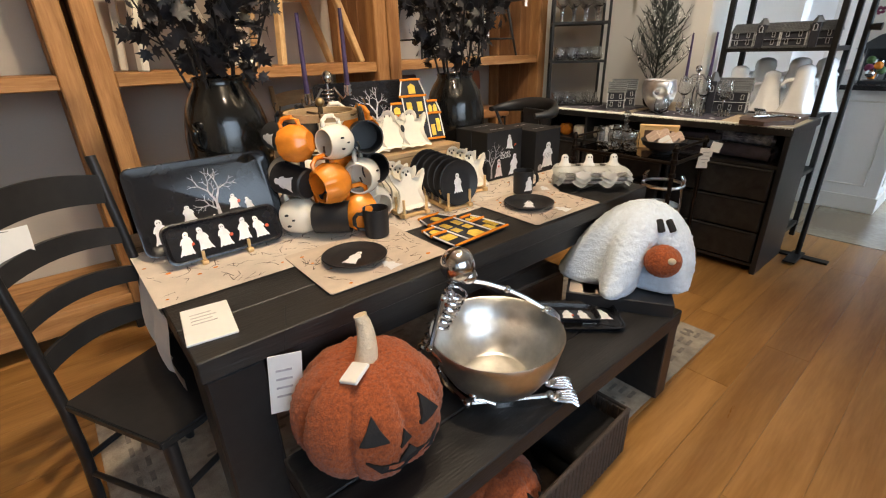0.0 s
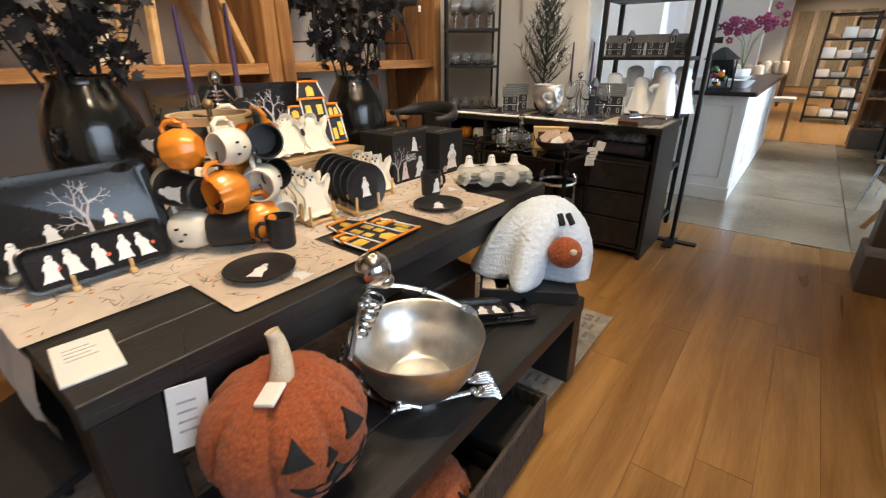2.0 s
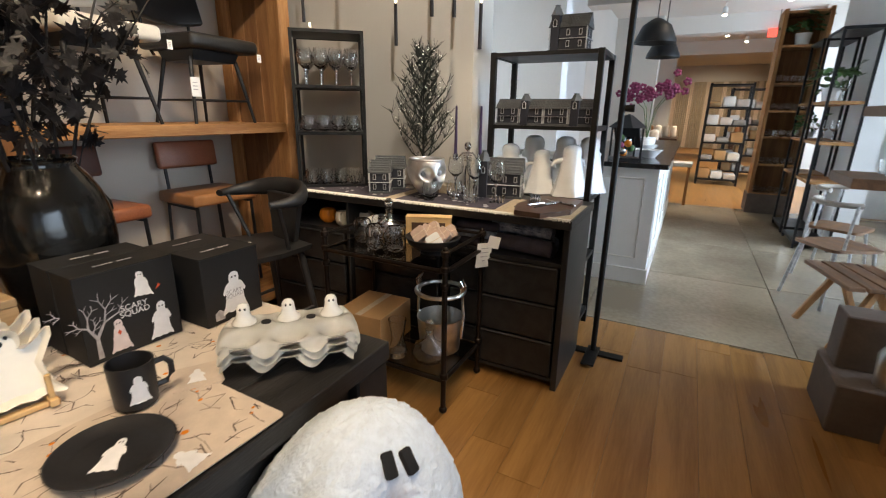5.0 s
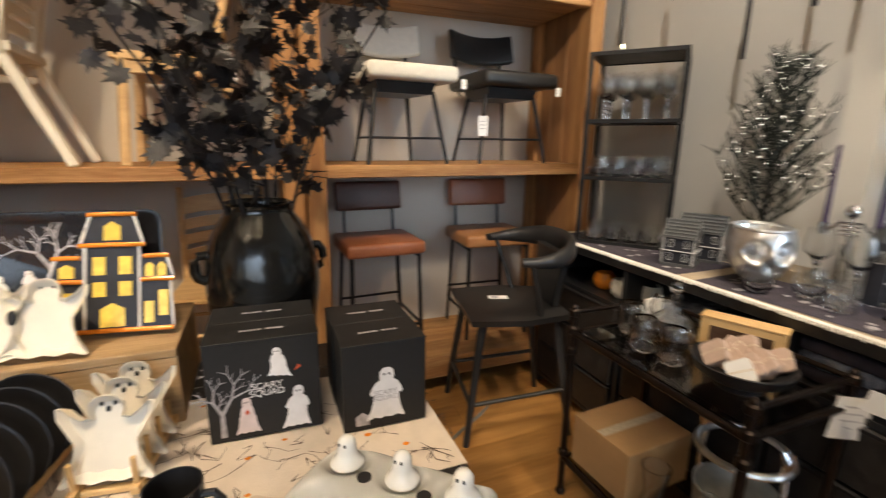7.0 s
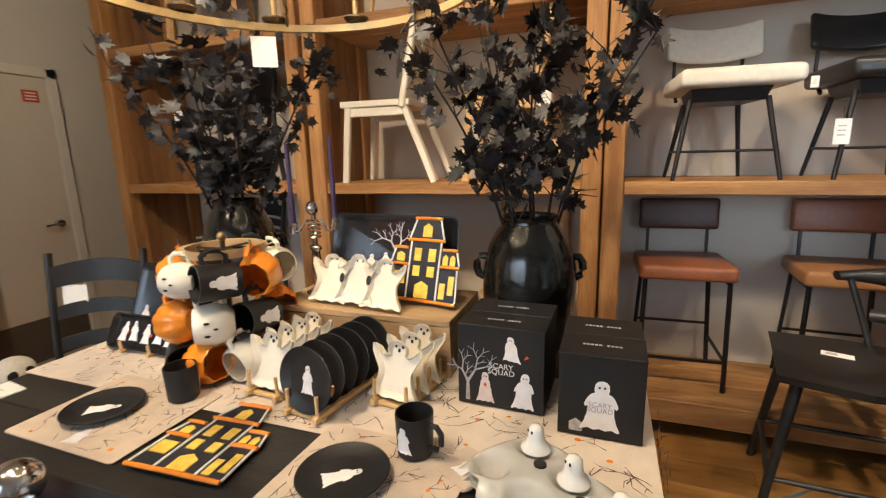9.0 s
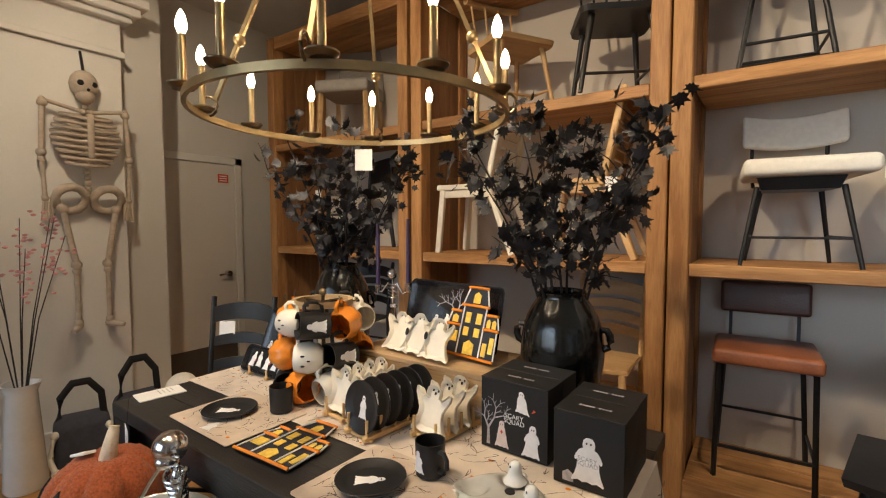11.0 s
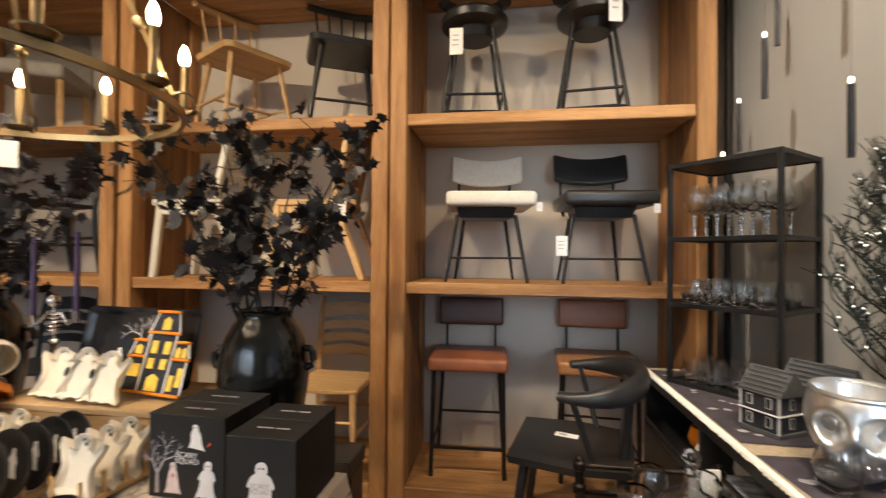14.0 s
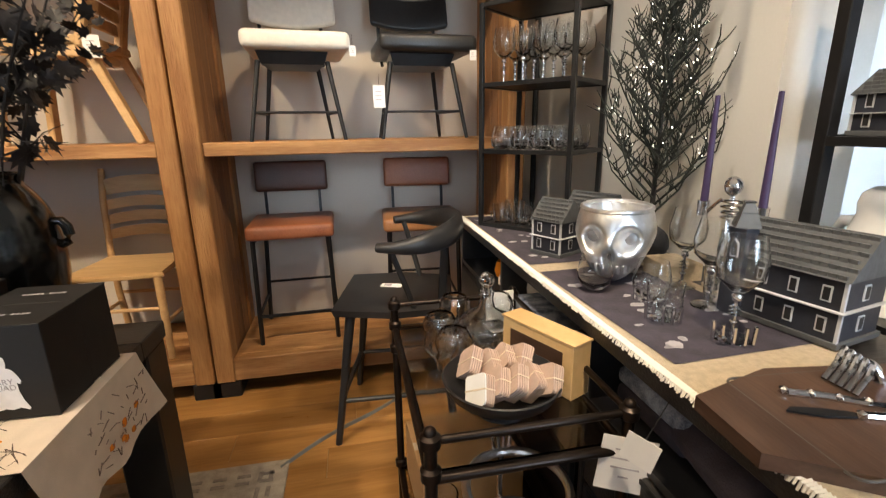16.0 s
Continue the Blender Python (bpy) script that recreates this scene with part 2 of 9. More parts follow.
board_m = mat("walnut_board", (0.055, 0.030, 0.020, 0.105, 0.060, 0.040), 0.42, scale=2.4, bump=0.15, fine=20, grain=(9, 1, 9))
jute_m = mat("jute_runner", (0.50, 0.41, 0.29), 0.9, var=0.12, scale=60, bump=0.8, fine=260)
dark_cloth = mat("plum_cloth", (0.058, 0.050, 0.066), 0.9, var=0.3, scale=20, bump=0.4, fine=300)
blue_cloth = mat("slate_cloth", (0.07, 0.085, 0.13, 0.46, 0.50, 0.58), 0.9, var=0.25, scale=24, bump=0.4, fine=300)
card_m = mat("kraft_card", (0.42, 0.245, 0.105), 0.75, var=0.07, scale=5, bump=0.1)
rug_m = mat("woven_rug", (0.30, 0.255, 0.205, 0.46, 0.40, 0.325), 0.95, scale=22, bump=1.0, fine=240)
rugd_m = mat("grey_rug_yarn", (0.235, 0.205, 0.175), 0.95, var=0.25, scale=40, bump=0.8, fine=240)
basket_m = mat("dark_woven_basket", (0.055, 0.040, 0.032), 0.75, var=0.35, scale=40, bump=0.6, fine=160)
bone_m = mat("aged_bone_plastic", (0.48, 0.40, 0.31), 0.6, var=0.16, scale=18, bump=0.25, fine=60)
plant_m = mat("green_leaf", (0.05, 0.11, 0.028), 0.5, var=0.3, scale=12, per=0.2)
bloom_m = mat("magenta_petal", (0.22, 0.028, 0.085), 0.6, var=0.25, scale=20)
pink_m = mat("pink_blossom", (0.66, 0.33, 0.33), 0.7, var=0.15)
fabric_b = mat("navy_fabric", (0.045, 0.050, 0.070), 0.9, var=0.15, scale=30)
stone_m = mat("grey_stone", (0.14, 0.11, 0.092), 0.75, var=0.15, scale=10, bump=0.4)
drape_m = mat("linen_drape", (0.42, 0.36, 0.28), 0.9, var=0.12, scale=6)
cable_m = mat("grey_cord_cover", (0.20, 0.215, 0.21), 0.6, var=0.1)


# ---------------------------------------------------------------- mesh tools
def box(bm, x0, x1, y0, y1, z0, z1, bev=0.0, seg=1, m=None):
    r = bmesh.ops.create_cube(bm, size=1.0)
    for v in r["verts"]:
        v.co = Vector((x0 + (v.co.x + 0.5) * (x1 - x0), y0 + (v.co.y + 0.5) * (y1 - y0), z0 + (v.co.z + 0.5) * (z1 - z0)))
    vs = r["verts"]
    if bev:
        es = list({e for v in vs for e in v.link_edges})
        rr = bmesh.ops.bevel(bm, geom=es, offset=bev, segments=seg, affect="EDGES", profile=0.5)
        vs = list({v for f in rr["faces"] for v in f.verts} | {v for v in vs if v.is_valid})
    if m:
        for v in vs:
            v.co = m @ v.co
    return bm


def rod(bm, a, b, r, r2=None, n=10, caps=True):
    """A round bar from a to b."""
    a, b = Vector(a), Vector(b)
    d = b - a
    m = Matrix.Translation((a + b) / 2) @ d.to_track_quat("Z", "Y").to_matrix().to_4x4()
    bmesh.ops.create_cone(bm, cap_ends=caps, segments=n, radius1=r, radius2=r if r2 is None else r2, depth=d.length, matrix=m)
    return bm


def bar(bm, a, b, w, t, bev=0.0):
    """A square bar from a to b."""
    a, b = Vector(a), Vector(b)
    d = b - a
    m = Matrix.Translation((a + b) / 2) @ d.to_track_quat("Z", "Y").to_matrix().to_4x4()
    box(bm, -w / 2, w / 2, -t / 2, t / 2, -d.length / 2, d.length / 2, bev, 1, m)
    return bm


def ball(bm, c, r, sub=2, s=(1, 1, 1)):
    bmesh.ops.create_icosphere(bm, subdivisions=sub, radius=r, matrix=Matrix.Translation(c) @ Matrix.Diagonal((*s, 1)))
    return bm


def lathe(bm, prof, n=32, c=(0, 0, 0), m=None):
    """A body of revolution from (radius, height) pairs."""
    rings = []
    for r, z in prof:
        if r < 1e-5:
            rings.append([bm.verts.new((c[0], c[1], c[2] + z))])
        else:
            rings.append([bm.verts.new((c[0] + r * math.cos(2 * math.pi * k / n), c[1] + r * math.sin(2 * math.pi * k / n), c[2] + z)) for k in range(n)])
    for a, b in zip(rings, rings[1:]):
        for k in range(n):
            j = (k + 1) % n
            if len(a) == 1 and len(b) > 1:
                bm.faces.new((a[0], b[j], b[k]))
            elif len(b) == 1 and len(a) > 1:
                bm.faces.new((a[k], a[j], b[0]))
            elif len(a) > 1:
                bm.faces.new((a[k], a[j], b[j], b[k]))
    if m:
        for ring in rings:
            for v in ring:
                v.co = m @ v.co
    return bm


def tube(bm, pts, r, n=8, r_end=None, closed=False):
    """A round bar along points."""
    pts = [Vector(p) for p in pts]
    rings = []
    up = Vector((0, 0, 1))
    for i, p in enumerate(pts):
        a = pts[i - 1] if (i or closed) else p
        b = pts[(i + 1) % len(pts)] if (i < len(pts) - 1 or closed) else p
        d = (b - a).normalized()
        s = d.cross(up) if abs(d.z) < 0.95 else d.cross(Vector((1, 0, 0)))
        s.normalize()
        q = s.cross(d)
        rad = r if r_end is None else r + (r_end - r) * i / (len(pts) - 1)
        rings.append([bm.verts.new(p + rad * (math.cos(2 * math.pi * k / n) * s + math.sin(2 * math.pi * k / n) * q)) for k in range(n)])
    pairs = list(zip(rings, rings[1:])) + ([(rings[-1], rings[0])] if closed else [])
    for a, b in pairs:
        for k in range(n):
            bm.faces.new((a[k], a[(k + 1) % n], b[(k + 1) % n], b[k]))
    if not closed:
        bm.faces.new(rings[0])
        bm.faces.new(rings[-1][::-1])
    return bm


def prism(bm, outline, z0, z1, m=None, inset=0.0):
    """A flat shape given by its outline, between two heights."""
    n = len(outline)
    cx, cy = sum(p[0] for p in outline) / n, sum(p[1] for p in outline) / n
    k = 1 - inset
    lo = [bm.verts.new((cx + (x - cx) * k, cy + (y - cy) * k, z0)) for x, y in outline]
    hi = [bm.verts.new((x, y, z1)) for x, y in outline]
    bm.faces.new(lo[::-1])
    bm.faces.new(hi)
    for i in range(n):
        j = (i + 1) % n
        bm.faces.new((lo[i], lo[j], hi[j], hi[i]))
    if m:
        for v in lo + hi:
            v.co = m @ v.co
    return bm


def mesh_of(name, bm, material, smooth=40):
    bmesh.ops.recalc_face_normals(bm, faces=bm.faces)
    me = bpy.data.meshes.new(name)
    bm.to_mesh(me)
    bm.free()
    me.materials.append(material)
    if smooth:
        me.shade_smooth()
        me.set_sharp_from_angle(angle=radians(smooth))
    return me


def part(name, bm, material, parent=None, label="", smooth=40, at=None):
    ob = new(name, mesh_of(name, bm, material, smooth))
    if parent:
        ob.parent = parent
    if at is not None:
        ob.matrix_basis = at
    if label:
        tagged(ob, label)
    return ob


def thing(name, label, category, m=None, group="", kind=""):
    ob = new(name)
    ob.empty_display_size = 0.05
    ob.matrix_basis = m or Matrix()
    return tagged(ob, label, category, group, kind)


def solo(name, bm, material, label, category, m=None, group="", kind="", smooth=40):
    ob = part(name, bm, material, None, "", smooth, m)
    return tagged(ob, label, category, group, kind)


def B():
    return bmesh.new()


def rrect(w, h, r, n=4, c=(0, 0)):
    """The outline of a rectangle with round corners."""
    out = []
    for cx, cy, a0 in ((w / 2 - r, h / 2 - r, 0), (-w / 2 + r, h / 2 - r, 90), (-w / 2 + r, -h / 2 + r, 180), (w / 2 - r, -h / 2 + r, 270)):
        for k in range(n + 1):
            a = radians(a0 + 90 * k / n)
            out.append((c[0] + cx + r * math.cos(a), c[1] + cy + r * math.sin(a)))
    return out


# ---------------------------------------------------------------- setting
CEIL = 3.42


def wall(name, *boxes, material=wall_m, label="warm white painted plaster wall"):
    bm = B()
    for b in boxes:
        box(bm, *b)
    return solo(name, bm, material, label, "wall", kind="structure", smooth=0)


floor_base = B()
box(floor_base, -3.2, 4.54, -2.75, 3.9, -0.12, -0.012)
floor = solo("floor", floor_base, plank_m, "honey oak plank floor with a satin finish", "floor", kind="structure", smooth=0)
conc_base = B()
box(conc_base, 4.54, 9.7, -2.75, 3.9, -0.12, -0.012)
conc = solo("floor_concrete", conc_base, conc_m, "polished grey-beige concrete floor with saw joints", "floor", kind="structure", smooth=0)
far_floor = B()
for i in range(28):
    box(far_floor, 9.7, 25, -2.75 + i * 0.237, -2.752 + (i + 1) * 0.237, -0.06, 0)
solo("floor_far", far_floor, plank_m, "honey oak boards in the far room", "floor", kind="structure", smooth=0)

wall("wall_north", (-1.75, 4.3, 3.66, 3.80, 0, CEIL), material=back_m, label="greige painted wall behind the oak shelving")
wall("wall_west", (-1.75, -1.6, 2.25, 3.66, 0, CEIL), (-1.75, -1.15, -0.4, 2.25, 0, CEIL), (-1.75, -1.15, -2.75, -0.4, 0, 0.5), (-1.75, -1.15, -2.75, -0.4, 2.7, CEIL))
wall("wall_east", (4.06, 4.34, 1.84, 3.66, 0, CEIL), material=wall_m, label="pale grey painted pier wall behind the console")
wall("wall_counter", (4.34, 10.2, 2.45, 2.6, 0, CEIL), material=white_m, label="white painted wall behind the sales counter")
wall("wall_far", (25, 25.15, -2.75, 3.9, 0, CEIL), material=wall_m)
wall("wall_south", (-1.75, -1.3, -2.75, -2.6, 0, CEIL), (2.1, 4.0, -2.75, -2.6, 0, CEIL), (8.3, 10.5, -2.75, -2.6, 0, CEIL), (14.1, 25, -2.75, -2.6, 0, CEIL), (10.5, 14.1, -2.75, -2.6, 0, 0.45), (10.5, 14.1, -2.75, -2.6, 2.95, CEIL), (-1.3, 2.1, -2.75, -2.6, 0, 0.6),
     (-1.3, 2.1, -2.75, -2.6, 2.9, CEIL), (4.0, 8.3, -2.75, -2.6, 0, 0.45), (4.0, 8.3, -2.75, -2.6, 2.95, CEIL))
wall("wall_north_far", (10.2, 25, 2.45, 2.6, 0, CEIL), material=wall_m)
bm = B()
box(bm, -1.75, 25.15, -2.75, 3.8, CEIL, CEIL + 0.15)
for x in (9.9, 13.5, 17.5):
    box(bm, x, x + 0.4, -2.6, 2.45, CEIL - 0.35, CEIL)
solo("ceiling", bm, ceil_m, "off-white plaster ceiling with dropped beams", "ceiling", kind="structure", smooth=0)
bm = B()
box(bm, 4.335, 10.2, 2.43, 2.45, 0, 0.16, 0.004)
box(bm, 4.06, 4.34, 1.822, 1.84, 0, 0.16, 0.004)
box(bm, -1.15, -1.132, -0.4, 2.25, 0, 0.16, 0.004)
solo("baseboard", bm, trim_m, "white painted baseboard", "baseboard", kind="structure", smooth=0)


def window(name, x0, x1, z0, z1, y):
    w = thing(name, "tall shop window with slim dark frames", "window", kind="structure")
    n = 3
    bm = B()
    box(bm, x0, x1, y - 0.03, y + 0.03, z0, z0 + 0.05)
    box(bm, x0, x1, y - 0.03, y + 0.03, z1 - 0.05, z1)
    for i in range(n + 1):
        x = x0 + (x1 - x0 - 0.05) * i / n
        box(bm, x, x + 0.05, y - 0.03, y + 0.03, z0 + 0.05, z1 - 0.05)
    part("window_frame", bm, steel_m, w, smooth=0)
    for i in range(n):
        xa = x0 + 0.05 + (x1 - x0 - 0.05) * i / n
        p = part("pane", box(B(), xa, xa + (x1 - x0 - 0.05) / n - 0.05, y - 0.004, y + 0.004, z0 + 0.05, z1 - 0.05), glass_m, w, smooth=0)
        p.visible_shadow = False


window("window_1", -1.3, 2.1, 0.6, 2.9, -2.68)
window("window_2", 4.0, 8.3, 0.45, 2.95, -2.68)
# opening and window added only for the far-shop fill light
window("window_3", 10.5, 14.1, 0.45, 2.95, -2.68)
bm = B()
box(bm, -40, 60, -60, -2.75, -0.2, -0.12)
solo("pavement", bm, conc_m, "pale pavement outside the shop windows", "pavement", kind="structure", smooth=0)

# panelled pier with a crown, on which the skeleton hangs
bm = B()
box(bm, -1.15, -1.05, 0.35, 1.95, 0.0, 2.62, 0.004)
box(bm, -1.15, -1.02, 0.33, 1.97, 2.62, 2.66, 0.004)
box(bm, -1.15, -1.05, 0.35, 1.95, 2.66, 2.86)
for i, (d, z0, z1) in enumerate(((0.06, 2.86, 2.90), (0.10, 2.90, 2.96), (0.14, 2.96, 3.02))):
    box(bm, -1.15, -1.05 + d, 0.35 - d, 1.95 + d, z0, z1, 0.008)
box(bm, -1.15, -1.03, 0.33, 1.97, 0.0, 0.16, 0.004)
solo("trim", bm, trim_m, "white panelled pier with a stepped crown moulding", "trim", kind="structure", smooth=0)

d = thing("door_1", "white flush service door, closed, with a dark kick plate", "door", kind="structure")
part("door_leaf", box(B(), -1.6, -1.575, 2.18, 3.06, 0.01, 2.04, 0.003), door_m, d, smooth=0)
bm = B()
box(bm, -1.6, -1.56, 3.065, 3.13, 0, 2.11, 0.004)
box(bm, -1.6, -1.56, 2.1, 3.13, 2.045, 2.11, 0.004)
part("door_frame", bm, trim_m, d, smooth=0)
part("kick_plate", box(B(), -1.575, -1.570, 2.19, 3.05, 0.03, 0.34), kick_m, d, "dark brown kick plate", smooth=0)
bm = B()
rod(bm, (-1.575, 2.97, 1.01), (-1.53, 2.97, 1.01), 0.027, n=16)
tube(bm, [(-1.535, 2.97, 1.01), (-1.52, 2.95, 1.01), (-1.52, 2.86, 1.005)], 0.009)
part("door_handle", bm, chrome_m, d, "brushed steel lever handle")
sg = thing("door_sign", "small red and white safety sign on the door", "sign")
part("plate", box(B(), -1.574, -1.5715, 2.90, 3.0, 1.87, 1.95), print_r, sg, smooth=0)
bm = B()
for k in range(3):
    box(bm, -1.5712, -1.5705, 2.915, 2.985, 1.885 + k * 0.021, 1.894 + k * 0.021)
part("writing", bm, print_w, sg, "white lines of writing", smooth=0)

# ---------------------------------------------------------------- oak shelving, three bays
FRONT, BACK = 3.07, 3.65
BAYS = [(-0.92, 0.50), (0.71, 2.14), (2.33, 3.765)]
DECK, S1, S2, TOP = 0.215, 1.285, 2.175, 3.02
for i, (x0, x1) in enumerate(BAYS):
    u = thing("oak_shelving_unit", "reclaimed oak shelving bay with thick square posts and two shelves", "shelving", group="oak shelving bays")
    for xa, xb in ((x0 - 0.09, x0), (x1, x1 + 0.09)):
        part("post", box(B(), xa, xb, FRONT - 0.01, FRONT + 0.10, 0.09, TOP + 0.08, 0.006), beam_z, u, smooth=0)
        part("back_post", box(B(), xa, xb, BACK - 0.11, BACK, 0.09, TOP + 0.08, 0.006), beam_z, u, smooth=0)
        n = 3
        for k in range(n):
            ya = FRONT + 0.102 + (BACK - FRONT - 0.214) * k / n
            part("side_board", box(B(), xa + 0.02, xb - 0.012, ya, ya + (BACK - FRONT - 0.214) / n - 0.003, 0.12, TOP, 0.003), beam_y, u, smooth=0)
    for z, th in ((S1, 0.062), (S2, 0.062), (TOP + 0.08, 0.10)):
        part("shelf_edge", box(B(), x0 + 0.001, x1 - 0.001, FRONT + 0.002, FRONT + 0.06, z - th, z, 0.005), beam_x, u, smooth=0)
        for k in range(3):
            ya = FRONT + 0.062 + (BACK - FRONT - 0.062) * k / 3
            part("shelf_board", box(B(), x0 + 0.001, x1 - 0.001, ya, ya + (BACK - FRONT - 0.062) / 3 - 0.003, z - th + 0.012, z - 0.003, 0.003), beam_x, u, smooth=0)
    part("deck_edge", box(B(), x0 - 0.0, x1 + 0.0, FRONT - 0.005, FRONT + 0.06, 0.095, DECK, 0.005), beam_x, u, smooth=0)
    for k in range(3):
        ya = FRONT + 0.062 + (BACK - FRONT - 0.062) * k / 3
        part("deck_board", box(B(), x0 + 0.001, x1 - 0.001, ya, ya + (BACK - FRONT - 0.062) / 3 - 0.003, DECK - 0.06, DECK - 0.003, 0.003), beam_x, u, smooth=0)
    for xa in (x0 - 0.05, x1 + 0.05):
        bm = B()
        box(bm, xa - 0.07, xa + 0.07, FRONT + 0.0, FRONT + 0.16, 0.0, 0.092, 0.006)
        part("foot", bm, steel_m, u, "black steel foot block", smooth=0)
        part("foot", box(B(), xa - 0.07, xa + 0.07, BACK - 0.16, BACK, 0.0, 0.092, 0.006), steel_m, u, "black steel foot block", smooth=0)
    # black strip put in for the shaded gap below the deck
    bm = B()
    box(bm, x0 - 0.02, x1 + 0.02, FRONT + 0.20, FRONT + 0.23, 0.0, 0.14)
    part("plinth", bm, steel_m, u, "black strip standing for the dark gap under the deck", smooth=0)

# ---------------------------------------------------------------- rug, table, bench
TT = 0.765
rug = thing("area_rug", "flat-woven beige and grey rug under the dining table", "rug")
part("field", box(B(), 0.22, 2.65, 0.97, 2.52, 0.0, 0.009, 0.003), rug_m, rug, smooth=0)
bm = B()
for k in range(26):
    x = 0.30 + k * 0.09
    for y in (1.02, 1.06, 2.40, 2.44):
        box(bm, x, x + 0.05, y, y + 0.016, 0.009, 0.0115)
for k in range(17):
    y = 1.05 + k * 0.085
    for x in (0.30, 0.34, 2.54, 2.58):
        box(bm, x, x + 0.016, y, y + 0.05, 0.009, 0.0115)
tagged(part("woven_border", bm, rugd_m, rug, "broken grey border stripes", smooth=0), kind="stuff")
bm = B()
rnd = random.Random(4)
for k in range(330):
    x = 0.42 + rnd.random() * 2.05
    y = 1.1 + int(rnd.random() * 28) * 0.046
    w = 0.02 + rnd.random() * 0.06
    box(bm, x, x + w, y, y + 0.012, 0.009, 0.0112)
tagged(part("woven_motif", bm, rugd_m, rug, "faded grey motifs", smooth=0), kind="stuff")

tbl = thing("dining_table", "black-stained dining table with thick square legs", "table", pose(1.435, 1.79, 0))
n = 6
for k in range(n):
    y0 = -0.49 + 0.98 * k / n
    part("top_board", box(B(), -0.935, 0.935, y0 + 0.0006, y0 + 0.98 / n - 0.0006, TT - 0.055, TT, 0.003), black_m, tbl, smooth=0)
for sx in (-1, 1):
    for sy in (-1, 1):
        part("leg", box(B(), sx * 0.865 - 0.065, sx * 0.865 + 0.065, sy * 0.42 - 0.065, sy * 0.42 + 0.065, 0.012, TT - 0.056, 0.006), black_z, tbl, smooth=0)
for sy in (-1, 1):
    part("apron", box(B(), -0.80, 0.80, sy * 0.44 - 0.014, sy * 0.44 + 0.014, TT - 0.16, TT - 0.056, 0.003), black_m, tbl, smooth=0)
for sx in (-1, 1):
    part("apron", box(B(), sx * 0.88 - 0.014, sx * 0.88 + 0.014, -0.355, 0.355, TT - 0.16, TT - 0.056, 0.003), black_z, tbl, smooth=0)

BZ = 0.405
bench = thing("bench", "black-stained wooden bench with slab ends", "bench", pose(1.345, 1.125, 0))
for k in range(2):
    part("seat_board", box(B(), -0.72, 0.72, -0.18 + k * 0.181, k * 0.181 - 0.001, BZ - 0.065, BZ, 0.004), black_m, bench, smooth=0)
for s in (-1, 1):
    part("slab_leg", box(B(), s * 0.68 - 0.04, s * 0.68 + 0.04, -0.175, 0.175, 0.012, BZ - 0.066, 0.004), black_z, bench, smooth=0)


def ghost_outline(w, h, arms=1.0):
    """A draped ghost with raised arms, its feet at 0."""
    half = [(0.0, 1.0), (0.10, 0.985), (0.17, 0.93), (0.19, 0.84), (0.17, 0.76), (0.26, 0.735), (0.36, 0.80), (0.46, 0.90), (0.51, 0.885), (0.50, 0.77),
            (0.40, 0.60), (0.33, 0.48), (0.34, 0.34), (0.40, 0.18), (0.50, 0.03), (0.47, 0.0), (0.30, 0.05), (0.15, 0.015), (0.0, 0.045)]
    if arms < 1:
        half[6:11] = [(0.33, 0.70), (0.43, 0.60), (0.48, 0.52), (0.44, 0.47), (0.35, 0.50)]
    half = [(x if i < 5 or i > 10 else 0.2 + (x - 0.2) * arms, y) for i, (x, y) in enumerate(half)]
    pts = half + [(-x, y) for x, y in half[-2:0:-1]]
    return [(x * w, y * h) for x, y in pts]


def ghost_print(name, parent, m, w, h, material=print_w, arms=0.8, faces=True, lean=0.0):
    """A flat printed ghost, lying in the xy plane of m."""
    o = [(x + lean * y, y) for x, y in ghost_outline(w, h, arms)]
    g = part(name, prism(B(), o, 0.0, 0.0007, m), material, parent, smooth=0)
    if faces:
        bm = B()
        for s in (-1, 1):
            prism(bm, [(s * w * 0.065 + lean * h * 0.87 + w * 0.03 * math.cos(a * 0.785), h * 0.87 + h * 0.025 * math.sin(a * 0.785)) for a in range(8)], 0.0007, 0.0011, m)
        part("face_print", bm, eye_m, g, smooth=0)
    return g


def tree_print(parent, m, h, material=print_g, seed=1):
    """A bare printed tree."""
    r = random.Random(seed)
    bm = B()

    def limb(x, y, a, l, w, k):
        x2, y2 = x + l * math.sin(a), y + l * math.cos(a)
        nx, ny = math.cos(a) * w / 2, -math.sin(a) * w / 2
        vs = [bm.verts.new(m @ Vector((px, py, 0.0006 + 0.00004 * k))) for px, py in ((x - nx, y - ny), (x + nx, y + ny), (x2 + nx * 0.6, y2 + ny * 0.6), (x2 - nx * 0.6, y2 - ny * 0.6))]
        bm.faces.new(vs)
        if k:
            for s in (-1, 1):
                limb(x2, y2, a + s * (0.3 + 0.5 * r.random()), l * (0.6 + 0.25 * r.random()), w * 0.62, k - 1)
            if r.random() < 0.5:
                limb((x + x2) / 2, (y + y2) / 2, a + r.choice((-1, 1)) * 0.9, l * 0.55, w * 0.5, k - 1)
    limb(0, 0, 0.0, h * 0.36, h * 0.085, 4)
    return part("tree_print", bm, material, parent, smooth=0)


